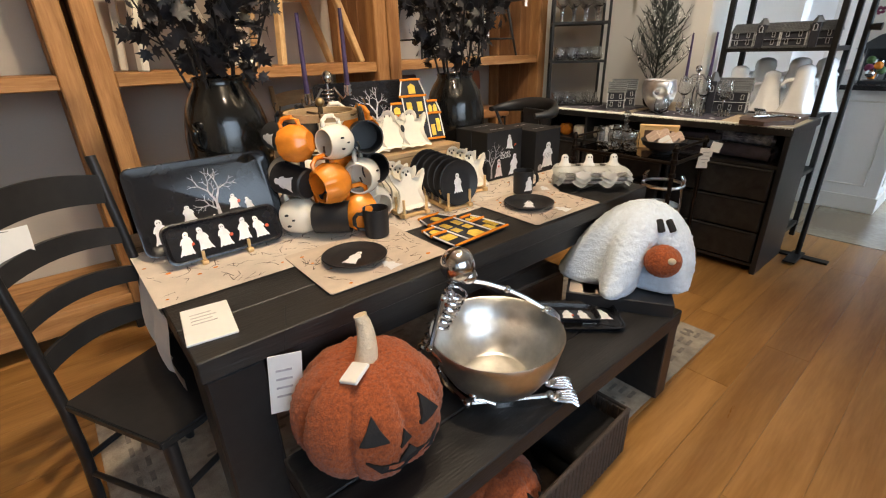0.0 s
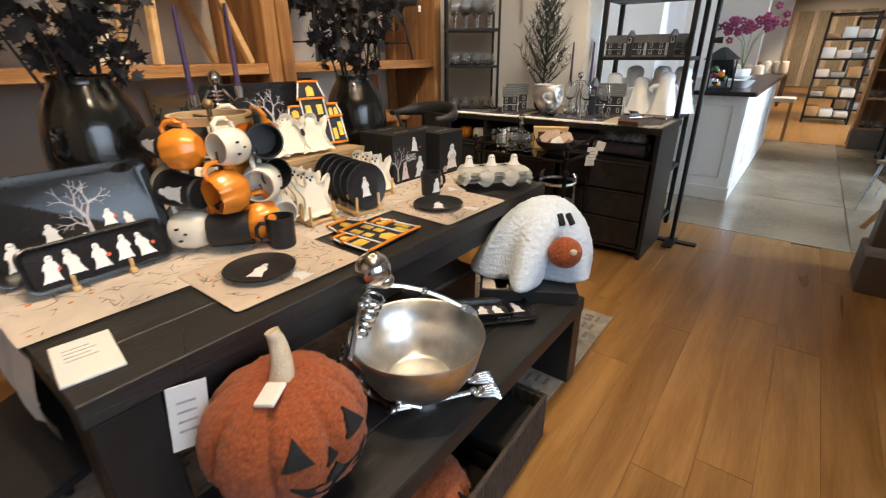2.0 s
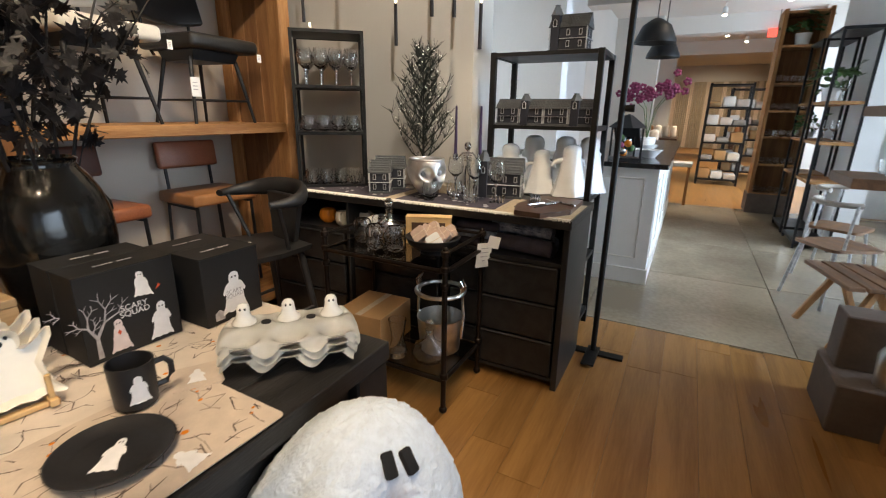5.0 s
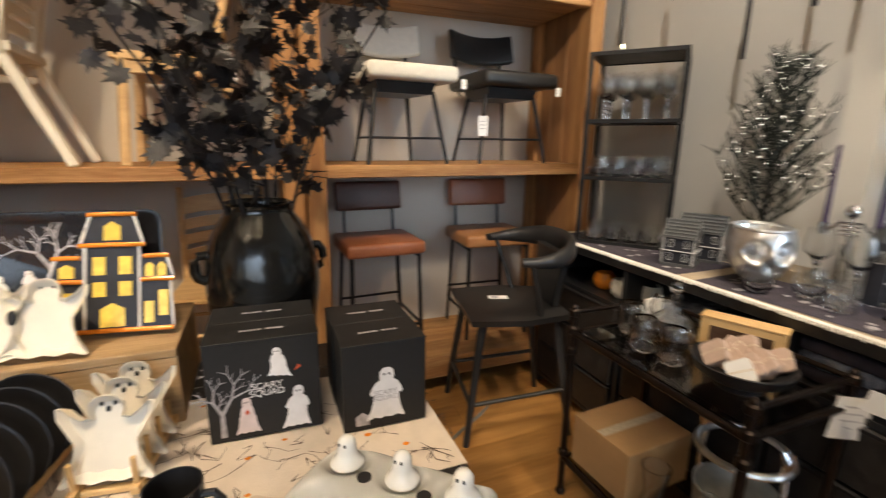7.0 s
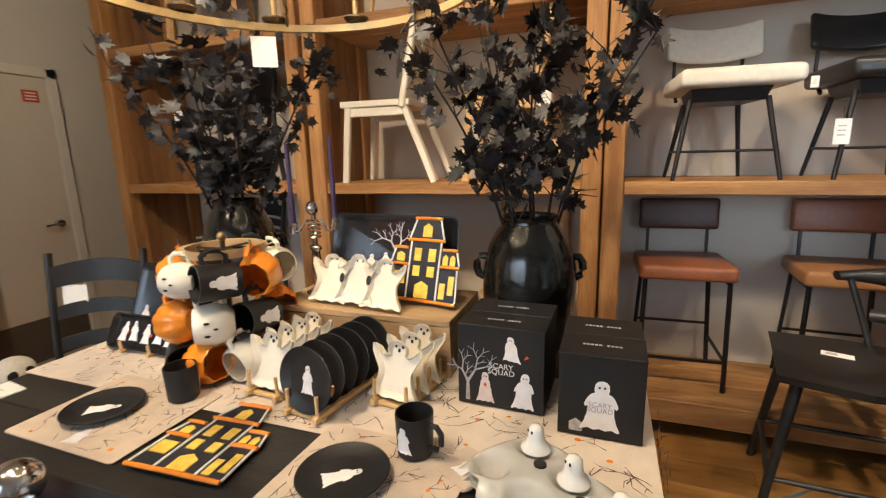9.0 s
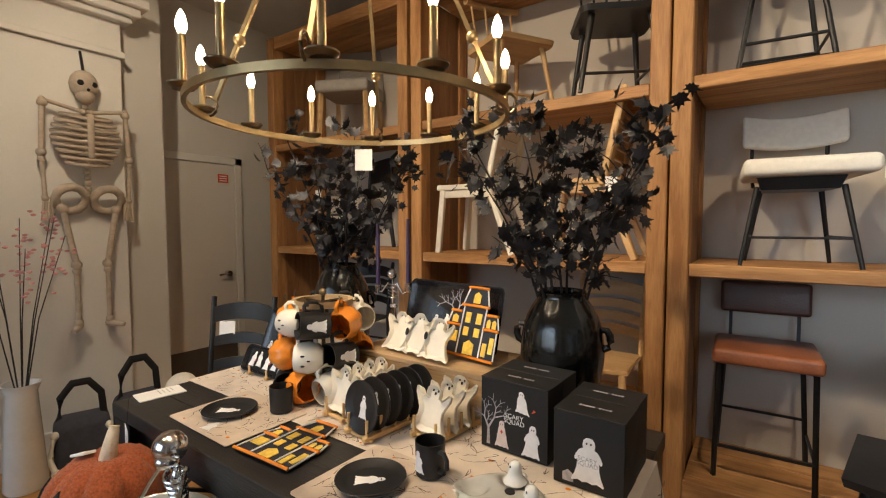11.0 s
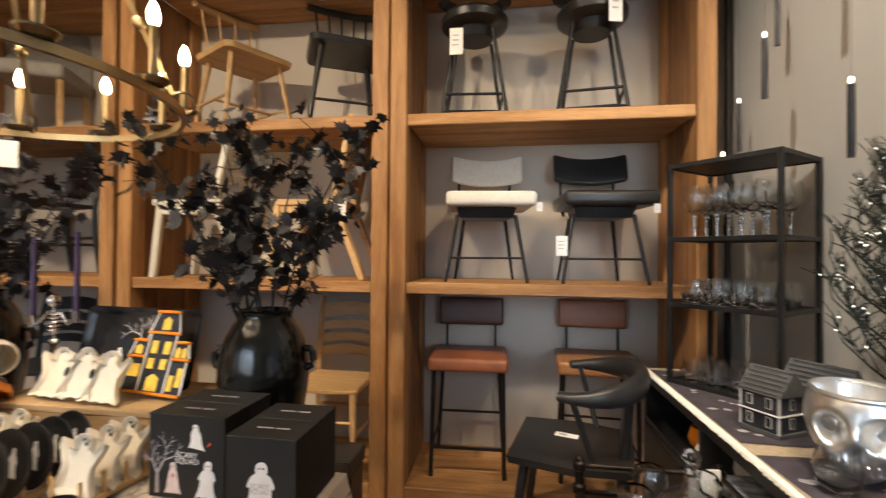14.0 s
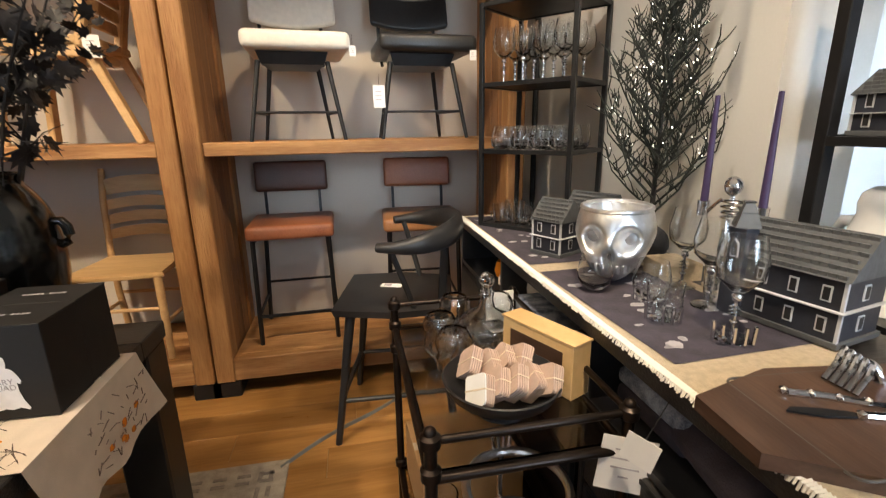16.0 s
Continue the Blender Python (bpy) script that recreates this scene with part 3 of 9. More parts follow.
def twig_prints(parent, x0, x1, y0, y1, z, count, seed, material=twig_p):
    """Scattered printed twigs and small bats on cloth."""
    r = random.Random(seed)
    bm = B()
    for k in range(count):
        x, y, a = x0 + r.random() * (x1 - x0), y0 + r.random() * (y1 - y0), r.random() * 6.28
        for j in range(r.randint(2, 5)):
            l, w = 0.010 + 0.028 * r.random(), 0.0007 + 0.0012 * r.random()
            x2, y2 = x + l * math.cos(a), y + l * math.sin(a)
            nx, ny = -math.sin(a) * w, math.cos(a) * w
            if x0 < x2 < x1 and y0 < y2 < y1:
                zz = z + 0.0002 + 0.0002 * r.random()
                bm.faces.new([bm.verts.new(p) for p in ((x - nx, y - ny, zz), (x2 - nx * 0.4, y2 - ny * 0.4, zz), (x2 + nx * 0.4, y2 + ny * 0.4, zz), (x + nx, y + ny, zz))])
            if r.random() < 0.6:
                x, y = x2, y2
            a += (r.random() - 0.5) * 2.2
    return tagged(part("twig_print", bm, material, parent, smooth=0), kind="stuff")


def pumpkin_dots(parent, x0, x1, y0, y1, z, count, seed):
    r = random.Random(seed)
    bm = B()
    for k in range(count):
        x, y, s = x0 + r.random() * (x1 - x0), y0 + r.random() * (y1 - y0), 0.0028 + 0.0038 * r.random()
        prism(bm, [(x + s * 1.3 * math.cos(a * 0.785), y + s * math.sin(a * 0.785)) for a in range(8)], z, z + 0.0005)
    return tagged(part("pumpkin_print", bm, orange_m, parent, smooth=0), kind="stuff")


# table runner, hanging over both ends
run = thing("table_runner", "cream linen runner printed with bare branches, over both table ends", "runner")
bm = B()
nx, ny = 60, 12
path = []
for k in range(8):
    path.append((0.488 - 0.012 * math.sin(k * 0.6), TT - 0.26 + 0.26 * k / 8))
for k in range(nx + 1):
    path.append((0.488 + (2.384 - 0.488) * k / nx, TT + 0.0035))
for k in range(1, 9):
    path.append((2.384 + 0.018 * (k / 8) ** 1.3, TT + 0.0035 - 0.19 * k / 8))
grid = []
for i, (x, z) in enumerate(path):
    row = []
    for j in range(ny + 1):
        y = 1.60 + 0.45 * j / ny
        hang = max(0.0, TT - z)
        row.append(bm.verts.new((x + hang * 0.05 * math.sin(j * 1.15 + 0.6), y + hang * (0.12 * math.sin(j * 0.7) + (0.22 if x > 1 else 0.0)), z)))
    grid.append(row)
for a, b in zip(grid, grid[1:]):
    for j in range(ny):
        bm.faces.new((a[j], a[j + 1], b[j + 1], b[j]))

part("cloth", bm, linen_m, run, smooth=60)
twig_prints(run, 0.5, 2.37, 1.61, 2.04, TT + 0.0042, 300, 3)
pumpkin_dots(run, 0.5, 2.37, 1.62, 2.03, TT + 0.0042, 40, 5)
r = random.Random(77)
twig, fruit = B(), B()
for k in range(46):
    y, z, a = 1.74 + 0.28 * r.random(), TT - 0.02 - 0.12 * r.random(), r.random() * 6.28
    l = 0.012 + 0.03 * r.random()
    bar(twig, (2.412, y, z), (2.412, y + l * math.cos(a), z + l * 0.6 * math.sin(a)), 0.0016, 0.0016)
    if k < 10:
        ball(fruit, (2.408, 1.80 + 0.16 * r.random(), TT - 0.09 - 0.06 * r.random()), 0.009, 1, (0.4, 1.2, 1))
tagged(part("twig_print", twig, twig_p, run, "brown printed branches on the hanging end", smooth=0), kind="stuff")
tagged(part("pumpkin_print", fruit, orange_m, run), kind="stuff")


def placemat(x, y, w, h, turn, seed):
    t = thing("placemat", "cream placemat printed with bare branches, ghosts and pumpkins", "placemat", pose(x, y, TT + 0.0046, 0, 0, turn), group="placemats")
    part("mat", prism(B(), rrect(w, h, 0.012), 0, 0.0025), mat_m, t, smooth=0)
    twig_prints(t, -w / 2 + 0.01, w / 2 - 0.01, -h / 2 + 0.01, h / 2 - 0.01, 0.0026, 60, seed)
    pumpkin_dots(t, -w / 2 + 0.02, w / 2 - 0.02, -h / 2 + 0.02, h / 2 - 0.02, 0.0026, 9, seed + 1)
    ghost_print("ghost_print", t, pose(w * 0.05, -h / 2 + 0.02, 0.0026, 0, 0, 10), 0.05, 0.06, faces=False)


placemat(1.045, 1.52, 0.40, 0.32, -1, 11)
placemat(1.815, 1.475, 0.38, 0.33, -2, 21)


def round_plate(m, group="black plates"):
    t = thing("plate", "round matte black plate with a white ghost", "plate", m, group=group)
    part("dish", lathe(B(), [(0, 0.003), (0.055, 0.003), (0.060, 0), (0.068, 0.001), (0.096, 0.016), (0.098, 0.019), (0.095, 0.020), (0.070, 0.008), (0.06, 0.007), (0, 0.007)], 36), matte_m, t)
    ghost_print("ghost_print", t, pose(0.0, -0.045, 0.0074, 0, 0, 0), 0.045, 0.085)
    return t


pl = round_plate(pose(1.0, 1.51, TT + 0.0075, 0, 0, -55))
copy_thing(pl, pose(1.765, 1.475, TT + 0.0075, 0, 0, -50))


def mug(m, body, label, print_=True, kind="cylinder"):
    t = thing("mug", label, "mug", m, group="halloween mugs")
    if kind == "cylinder":
        pr = [(0, 0), (0.036, 0), (0.040, 0.004), (0.043, 0.095), (0.043, 0.098), (0.040, 0.098), (0.038, 0.010), (0, 0.008)]
    elif kind == "head":
        pr = [(0, 0), (0.028, 0), (0.044, 0.016), (0.050, 0.045), (0.046, 0.075), (0.040, 0.088), (0.037, 0.088), (0.044, 0.07), (0.046, 0.045), (0.038, 0.016), (0, 0.010)]
    else:
        pr = [(0, 0), (0.028, 0), (0.047, 0.018), (0.054, 0.045), (0.047, 0.074), (0.042, 0.084), (0.039, 0.084), (0.045, 0.07), (0.049, 0.045), (0.04, 0.018), (0, 0.010)]
    bm = lathe(B(), pr, 40)
    if kind == "pumpkin":
        for v in bm.verts:
            r0 = math.hypot(v.co.x, v.co.y)
            if r0 > 0.03:
                k = 1 + 0.09 * abs(math.sin(4 * math.atan2(v.co.y, v.co.x))) ** 0.7 - 0.055
                v.co.x, v.co.y = v.co.x * k, v.co.y * k
    body_ob = part("body", bm, body, t)
    part("handle", tube(B(), [(0.040, 0, 0.078), (0.060, 0, 0.080), (0.072, 0, 0.066), (0.072, 0, 0.042), (0.060, 0, 0.026), (0.040, 0, 0.024)], 0.0065), body, t)
    if kind == "cylinder" and print_:
        bm = B()
        o = ghost_outline(0.042, 0.062, 0.7)
        vs = []
        for x, y in o:
            a = -math.pi / 2 + x / 0.0425
            vs.append(bm.verts.new((0.0435 * math.cos(a), 0.0435 * math.sin(a), 0.018 + y)))
        bm.faces.new(vs)
        part("ghost_print", bm, print_w, t, smooth=0)
    if kind == "head":
        bm = B()
        for a, z, s in ((-1.95, 0.058, 0.006), (-1.35, 0.058, 0.006), (-1.64, 0.040, 0.005)):
            rr = 0.0505 if kind == "head" else 0.0535
            c = Vector((rr * math.cos(a), rr * math.sin(a), z))
            ball(bm, c, s, 1, (0.6, 0.6, 1.2))
        part("face", bm, eye_m, t)
    return t


MUG_K, MUG_W, MUG_O = "matte black mug with a white ghost print", "white jack-o-lantern ghost-face mug", "glossy orange pumpkin mug"
mug(pose(1.155, 1.625, TT + 0.010, 0, 0, 150), matte_m, MUG_K + " on a coaster")
mug(pose(1.875, 1.60, TT + 0.010, 0, 0, -15), matte_m, MUG_K + " by a coaster")


def coaster(x, y, turn):
    t = thing("coaster", "cream paper coaster stack printed with a ghost", "coaster", pose(x, y, TT + 0.0046, 0, 0, turn), group="coasters on the table")
    for k in range(2):
        part("card", prism(B(), rrect(0.105, 0.105, 0.008), k * 0.0022, k * 0.0022 + 0.002, pose(0, 0, 0, 0, 0, k * 5)), mat_m, t, smooth=0)
    ghost_print("ghost_print", t, pose(0, -0.03, 0.0044), 0.04, 0.06, faces=False)


coaster(1.165, 1.625, 30)
coaster(2.0, 1.585, -35)

pc = thing("price_card", "white square price card with faint printing lying on the table", "card", pose(0.566, 1.452, TT + 0.0006, 0, 0, -8))
part("card", box(B(), -0.054, 0.054, -0.086, 0.086, 0, 0.006, 0.0015), paper_m, pc, smooth=0)
bm = B()
for k in range(4):
    box(bm, -0.035, 0.012 + 0.01 * (k % 2), 0.045 - k * 0.016, 0.049 - k * 0.016, 0.006, 0.0063)
part("writing", bm, print_g, pc, "grey lines of writing", smooth=0)


def house_tray(m, label):
    """A tray in the shape of a haunted house, base along x, lying in xy."""
    t = thing("house_tray", label, "tray", m, group="haunted house trays")
    out = [(-0.13, 0), (0.13, 0), (0.13, 0.015), (0.125, 0.11), (0.13, 0.12), (0.13, 0.13), (0.115, 0.17), (0.118, 0.178), (0.065, 0.178), (0.058, 0.20), (0.068, 0.208), (0.045, 0.27), (0.05, 0.28),
           (-0.05, 0.28), (-0.045, 0.27), (-0.068, 0.208), (-0.058, 0.20), (-0.065, 0.178), (-0.118, 0.178), (-0.115, 0.17), (-0.13, 0.13), (-0.13, 0.12), (-0.125, 0.11), (-0.13, 0.015)]
    part("dish", prism(B(), out, 0.0, 0.010, inset=0.08), house_m, t, "charcoal glazed face", smooth=0)
    bm = B()
    lines = [((-0.128, 0.006), (0.128, 0.006)), ((-0.13, 0.121), (-0.06, 0.121)), ((0.06, 0.121), (0.13, 0.121)), ((-0.119, 0.176), (-0.066, 0.176)), ((0.066, 0.176), (0.119, 0.176)),
             ((-0.068, 0.204), (0.068, 0.204)), ((-0.05, 0.276), (0.05, 0.276))]
    for (xa, ya), (xb, yb) in lines:
        tube(bm, [(xa, ya, 0.012), ((xa + xb) / 2, ya + 0.001, 0.013), (xb, yb, 0.012)], 0.0055)
    part("rim_trim", bm, orange_m, t, "raised orange ledges")
    bm = B()
    for s in (-1, 1):
        tube(bm, [(s * 0.127, 0.012, 0.011), (s * 0.122, 0.115, 0.011)], 0.0032)
        tube(bm, [(s * 0.128, 0.128, 0.011), (s * 0.115, 0.172, 0.011)], 0.0032)
        tube(bm, [(s * 0.056, 0.012, 0.011), (s * 0.056, 0.20, 0.011)], 0.0032)
        tube(bm, [(s * 0.064, 0.21, 0.011), (s * 0.045, 0.272, 0.011)], 0.0032)
    part("edge_line", bm, cool_white, t, "white raised edges")
    def pane(x, y, w, h, arch=False):
        o = [(-w / 2, 0), (w / 2, 0), (w / 2, h * 0.75), (0, h), (-w / 2, h * 0.75)] if arch else [(-w / 2, 0), (w / 2, 0), (w / 2, h), (-w / 2, h)]
        part("window", prism(B(), [(x + a, y + b) for a, b in o], 0.010, 0.0125), yellow_m, t, "yellow glazed window", smooth=0)
    pane(0, 0.015, 0.05, 0.055, True)
    for s in (-1, 1):
        pane(s * 0.027, 0.085, 0.026, 0.034)
        pane(s * 0.027, 0.135, 0.026, 0.042)
    pane(-0.092, 0.055, 0.048, 0.042)
    pane(-0.092, 0.130, 0.030, 0.032, True)
    pane(0.076, 0.02, 0.020, 0.05)
    pane(0.106, 0.035, 0.020, 0.06)
    pane(0.077, 0.128, 0.018, 0.034, True)
    pane(0.103, 0.128, 0.018, 0.034, True)
    pane(0, 0.215, 0.034, 0.045, True)
    return t


house_tray(pose(1.405, 1.365, TT + 0.002, 0, 0, 3), "orange and black haunted house tray lying flat on the table")
house_tray(pose(1.70, 2.075, 0.958, 72, 0, -9), "orange and black haunted house tray standing on the riser")

# wooden riser
t = thing("display_riser", "plain pale wooden display riser on the table", "riser")
part("top_board", box(B(), 1.20, 1.84, 1.955, 2.275, 0.931, 0.95, 0.002), riser_m, t, smooth=0)
part("front_board", box(B(), 1.20, 1.84, 1.957, 1.975, TT + 0.004, 0.9305, 0.002), riser_m, t, smooth=0)
part("back_board", box(B(), 1.20, 1.84, 2.257, 2.275, TT + 0.004, 0.9305, 0.002), riser_m, t, smooth=0)
for xa in (1.202, 1.820):
    part("end_board", box(B(), xa, xa + 0.018, 1.9755, 2.2565, TT + 0.004, 0.9305, 0.002), riser_m, t, smooth=0)


def ghost_dish(w, h, depth=0.02, material=cream_m, name="dish", arms=1.0):
    """A shallow ceramic dish in the shape of a ghost."""
    o = ghost_outline(w, h, arms)
    bm = B()
    n = len(o)
    cx, cy = 0, h * 0.5
    def ring(k, z):
        return [bm.verts.new((cx + (x - cx) * k, cy + (y - cy) * k, z)) for x, y in o]
    rs = [ring(0.86, 0.0), ring(1.0, depth), ring(0.985, depth + 0.002), ring(0.93, depth - 0.001), ring(0.80, 0.006)]
    bm.faces.new(rs[0][::-1])
    bm.faces.new(rs[-1])
    for a, b in zip(rs, rs[1:]):
        for i in range(n):
            bm.faces.new((a[i], a[(i + 1) % n], b[(i + 1) % n], b[i]))
    return bm


def ghost_plate(m, label, w=0.135, h=0.175, group="ghost plates"):
    t = thing("ghost_plate", label, "plate", m, group=group)
    part("dish", ghost_dish(w, h), cream_m, t, smooth=50)
    bm = B()
    for s in (-1, 1):
        ball(bm, (s * w * 0.07, h * 0.885, 0.0085), 0.004, 1, (1, 1.4, 0.5))
    ball(bm, (0, h * 0.82, 0.0085), 0.005, 1, (1, 1.3, 0.5))
    part("face", bm, eye_m, t)
    return t


def peg_rack(x, y, length, turn, pegs):
    t = thing("plate_rack", "pale bamboo plate rack with upright pegs on the table", "plate rack", pose(x, y, TT + 0.006, 0, 0, turn), group="bamboo plate racks")
    for s in (-1, 1):
        part("rail", box(B(), s * 0.05 - 0.008, s * 0.05 + 0.008, -0.055, length, 0.004, 0.020, 0.002), bamboo_m, t, smooth=0)
        for k in range(pegs):
            yy = -0.040 + (length + 0.030) * k / (pegs - 1)
            part("peg", rod(B(), (s * 0.05, yy, 0.016), (s * 0.05, yy, 0.072), 0.0052, n=8), bamboo_m, t)
    for yy in (-0.030, length - 0.012):
        part("cross_bar", box(B(), -0.062, 0.062, yy - 0.008, yy + 0.008, 0.0, 0.012, 0.002), bamboo_m, t, smooth=0)
    return t


peg_rack(1.55, 1.68, 0.27, -8, 6)
fp = round_plate(pose(1.555, 1.665, TT + 0.107, 82, 0, -8) @ Matrix.Diagonal((0.9, 0.9, 0.9, 1)), "black plates in the rack")
tagged(fp, "round matte black plate with a white ghost standing in a rack")
for k in range(1, 6):
    copy_thing(fp, pose(1.555 + 0.0085 * k, 1.665 + 0.049 * k, TT + 0.107, 82, 0, -8))
peg_rack(1.375, 1.735, 0.25, -4, 6)
gp = ghost_plate(pose(1.375, 1.722, TT + 0.022, 74, 0, -4), "cream ghost-shaped plate standing in a bamboo rack", 0.15, 0.165)
for k in range(1, 5):
    copy_thing(gp, pose(1.375 + 0.005 * k, 1.722 + 0.058 * k, TT + 0.022, 74, 0, -4))
peg_rack(1.745, 1.79, 0.22, -8, 5)
gq = ghost_plate(pose(1.745, 1.772, TT + 0.022, 74, 0, -8), "deep cream ghost-shaped bowl standing in a bamboo rack", 0.155, 0.16)
for k in range(1, 3):
    copy_thing(gq, pose(1.745 + 0.009 * k, 1.772 + 0.066 * k, TT + 0.022, 74, 0, -8))

# three-ghost server on the riser
t = thing("ghost_server", "cream server of three joined ghosts on a wire easel", "server", pose(1.50, 2.00, 0.952, 70, 0, -6))
for k in (-1, 0, 1):
    part("ghost_dish", ghost_dish(0.155, 0.165), cream_m, t, smooth=50, at=pose(k * 0.105, 0.006 * (k == 0), 0.001 * k))
    bm = B()
    for s in (-1, 1):
        ball(bm, (k * 0.105 + s * 0.011, 0.148, 0.0085), 0.0035, 1, (1, 1.4, 0.5))
    part("face", bm, eye_m, t)
for s in (-1, 1):
    part("hole", ball(B(), (s * 0.0525, 0.088, 0.0225), 0.013, 2, (0.75, 1.25, 0.2)), eye_m, t, "dark finger hole")

# black platter with a bare tree, leaning behind
def black_tray(m, w, h, label, ghosts, tree=None, seed=1):
    t = thing("serving_tray", label, "tray", m, group="black ghost trays")
    bm = B()
    o0, o1, o2, o3 = rrect(w * 0.93, h * 0.86, 0.02), rrect(w, h, 0.028), rrect(w - 0.012, h - 0.012, 0.024), rrect(w * 0.90, h * 0.82, 0.02)
    rs = [[bm.verts.new((x, y, z)) for x, y in o] for o, z in ((o0, 0), (o1, 0.020), (o2, 0.021), (o3, 0.006))]
    bm.faces.new(rs[0][::-1])
    bm.faces.new(rs[-1])
    for a, b in zip(rs, rs[1:]):
        for i in range(len(a)):
            bm.faces.new((a[i], a[(i + 1) % len(a)], b[(i + 1) % len(a)], b[i]))
    part("dish", bm, tray_m, t, smooth=50)
    for x, y, gw, gh in ghosts:
        ghost_print("ghost_print", t, pose(x, y, 0.0064), gw, gh, lean=0.15 * math.sin(x * 40))
    if tree:
        tree_print(t, pose(tree[0], tree[1], 0.0058), tree[2], print_g, seed)
    bm = B()
    for x, y, gw, gh in ghosts[::2]:
        prism(bm, [(x + gw * 0.5 + 0.006 * math.cos(a * 0.785), y + gh * 0.45 + 0.006 * math.sin(a * 0.785)) for a in range(8)], 0.0064, 0.0069)
    part("pumpkin_print", bm, print_r, t, smooth=0)
    return t


row5 = [(-0.115 + 0.057 * k, -0.038 + 0.005 * (k % 2), 0.042, 0.072) for k in range(5)]
black_tray(pose(0.735, 1.855, TT + 0.064, 62, 0, 0), 0.345, 0.125, "oblong black tray with a row of white ghosts on an easel", row5)
black_tray(pose(0.745, 1.99, TT + 0.14, 68, 0, -1), 0.44, 0.28, "large black platter with a white tree and ghosts, upright", [(-0.16, -0.105, 0.05, 0.08), (-0.07, -0.05, 0.04, 0.05), (0.07, -0.04, 0.035, 0.05), (0.12, -0.05, 0.03, 0.04), (0.0, -0.09, 0.03, 0.045)], (0.02, -0.06, 0.155), 3)
black_tray(pose(1.54, 2.215, 0.953 + 0.135, 76, 0, -6), 0.52, 0.275, "large black platter with a white tree standing behind a tray", [(-0.02, -0.06, 0.04, 0.06), (-0.09, -0.08, 0.05, 0.07), (0.06, -0.08, 0.04, 0.06)], (0.02, -0.06, 0.17), 5)
for x in (0.655, 0.79):
    t = thing("easel", "small bamboo easel under the black tray", "easel", pose(x, 1.815, TT + 0.005), group="bamboo easels")
    part("foot", box(B(), -0.009, 0.009, -0.02, 0.09, 0, 0.014, 0.002), bamboo_m, t, smooth=0)
    part("peg", rod(B(), (0, -0.010, 0.012), (0, -0.012, 0.042), 0.005, n=8), bamboo_m, t)

# mug tree with hanging mugs
mt = thing("mug_tree", "aged brass mug tree crowded with hanging mugs", "mug tree", pose(1.12, 1.86, TT + 0.005))
part("base", lathe(B(), [(0, 0), (0.09, 0), (0.09, 0.008), (0.02, 0.014), (0, 0.014)], 28), brassd_m, mt)
part("stem", rod(B(), (0, 0, 0.012), (0, 0, 0.42), 0.008), brassd_m, mt)
for z, r in ((0.385, 0.115), (0.262, 0.105), (0.140, 0.10)):
    part("ring", tube(B(), [(r * math.cos(a * math.pi / 16), r * math.sin(a * math.pi / 16), z) for a in range(32)], 0.0075, closed=True), brassd_m, mt)
    part("spoke", rod(B(), (-r, 0, z), (r, 0, z), 0.004), brassd_m, mt)
    part("spoke", rod(B(), (0, -r, z), (0, r, z), 0.004), brassd_m, mt)
part("finial", ball(B(), (0, 0, 0.425), 0.016, 2), brass_m, mt)
bm = B()
rings = [[bm.verts.new((q * math.cos(i * math.pi / 24), q * math.sin(i * math.pi / 24), h)) for q, h in ((0.106, 0.374), (0.124, 0.374), (0.124, 0.398), (0.106, 0.398))] for i in range(48)]
for i in range(48):
    for j in range(4):
        bm.faces.new((rings[i][j], rings[i][(j + 1) % 4], rings[(i + 1) % 48][(j + 1) % 4], rings[(i + 1) % 48][j]))
part("top_band", bm, riser_m, mt, "weathered wooden top band")
kinds = [(matte_m, MUG_K, "cylinder"), (orange_m, MUG_O, "pumpkin"), (cream_m, MUG_W, "head")]
made = {}
# (turn round the stand, kind, mouth turned the other way) for each tier; every mug hangs by its handle
TIERS = [(1.085, [(-205, 0, 0), (-154, 1, 0), (-102, 2, 0), (-51, 0, 0), (0, 1, 0), (51, 2, 0), (103, 0, 0)]),
         (0.957, [(-216, 2, 0), (-165, 0, 0), (-113, 1, 0), (-62, 2, 0), (-11, 0, 0), (40, 1, 0), (92, 2, 0)]),
         (0.838, [(-165, 2, 0), (-122, 0, 1), (-80, 1, 1), (-29, 2, 0), (22, 0, 0), (75, 1, 0), (130, 2, 0)])]
for tier, (z, places) in enumerate(TIERS):
    for k, (a, kd, other) in enumerate(places):
        out = Vector((math.cos(radians(a)), math.sin(radians(a)), 0))
        side = Vector((out.y, -out.x, 0)) * (-1 if other else 1)
        swing = (0.50, 0.28, 0.40)[(k + tier) % 3] * (0.25 if kd == 0 and tier else 1.0)
        axis = (side + out * swing + Vector((0, 0, (0.10, -0.16, 0.02)[(k + 2 * tier) % 3]))).normalized()
        grip = (Vector((0, 0, 1)) - out * 0.12)
        grip = (grip - axis * grip.dot(axis)).normalized()
        turn_m = Matrix((grip, axis.cross(grip), axis)).transposed().to_4x4()
        rr = 0.138 + 0.008 * ((k + tier) % 2)
        rm = Matrix.Translation(Vector((1.12, 1.86, z)) + out * rr) @ turn_m @ pose(0, 0, -0.052) @ Matrix.Diagonal((1.12, 1.12, 1.12, 1))
        if kd in made:
            copy_thing(made[kd], rm)
        else:
            made[kd] = mug(rm, kinds[kd][0], kinds[kd][1] + " hanging on a stand", True, kinds[kd][2])
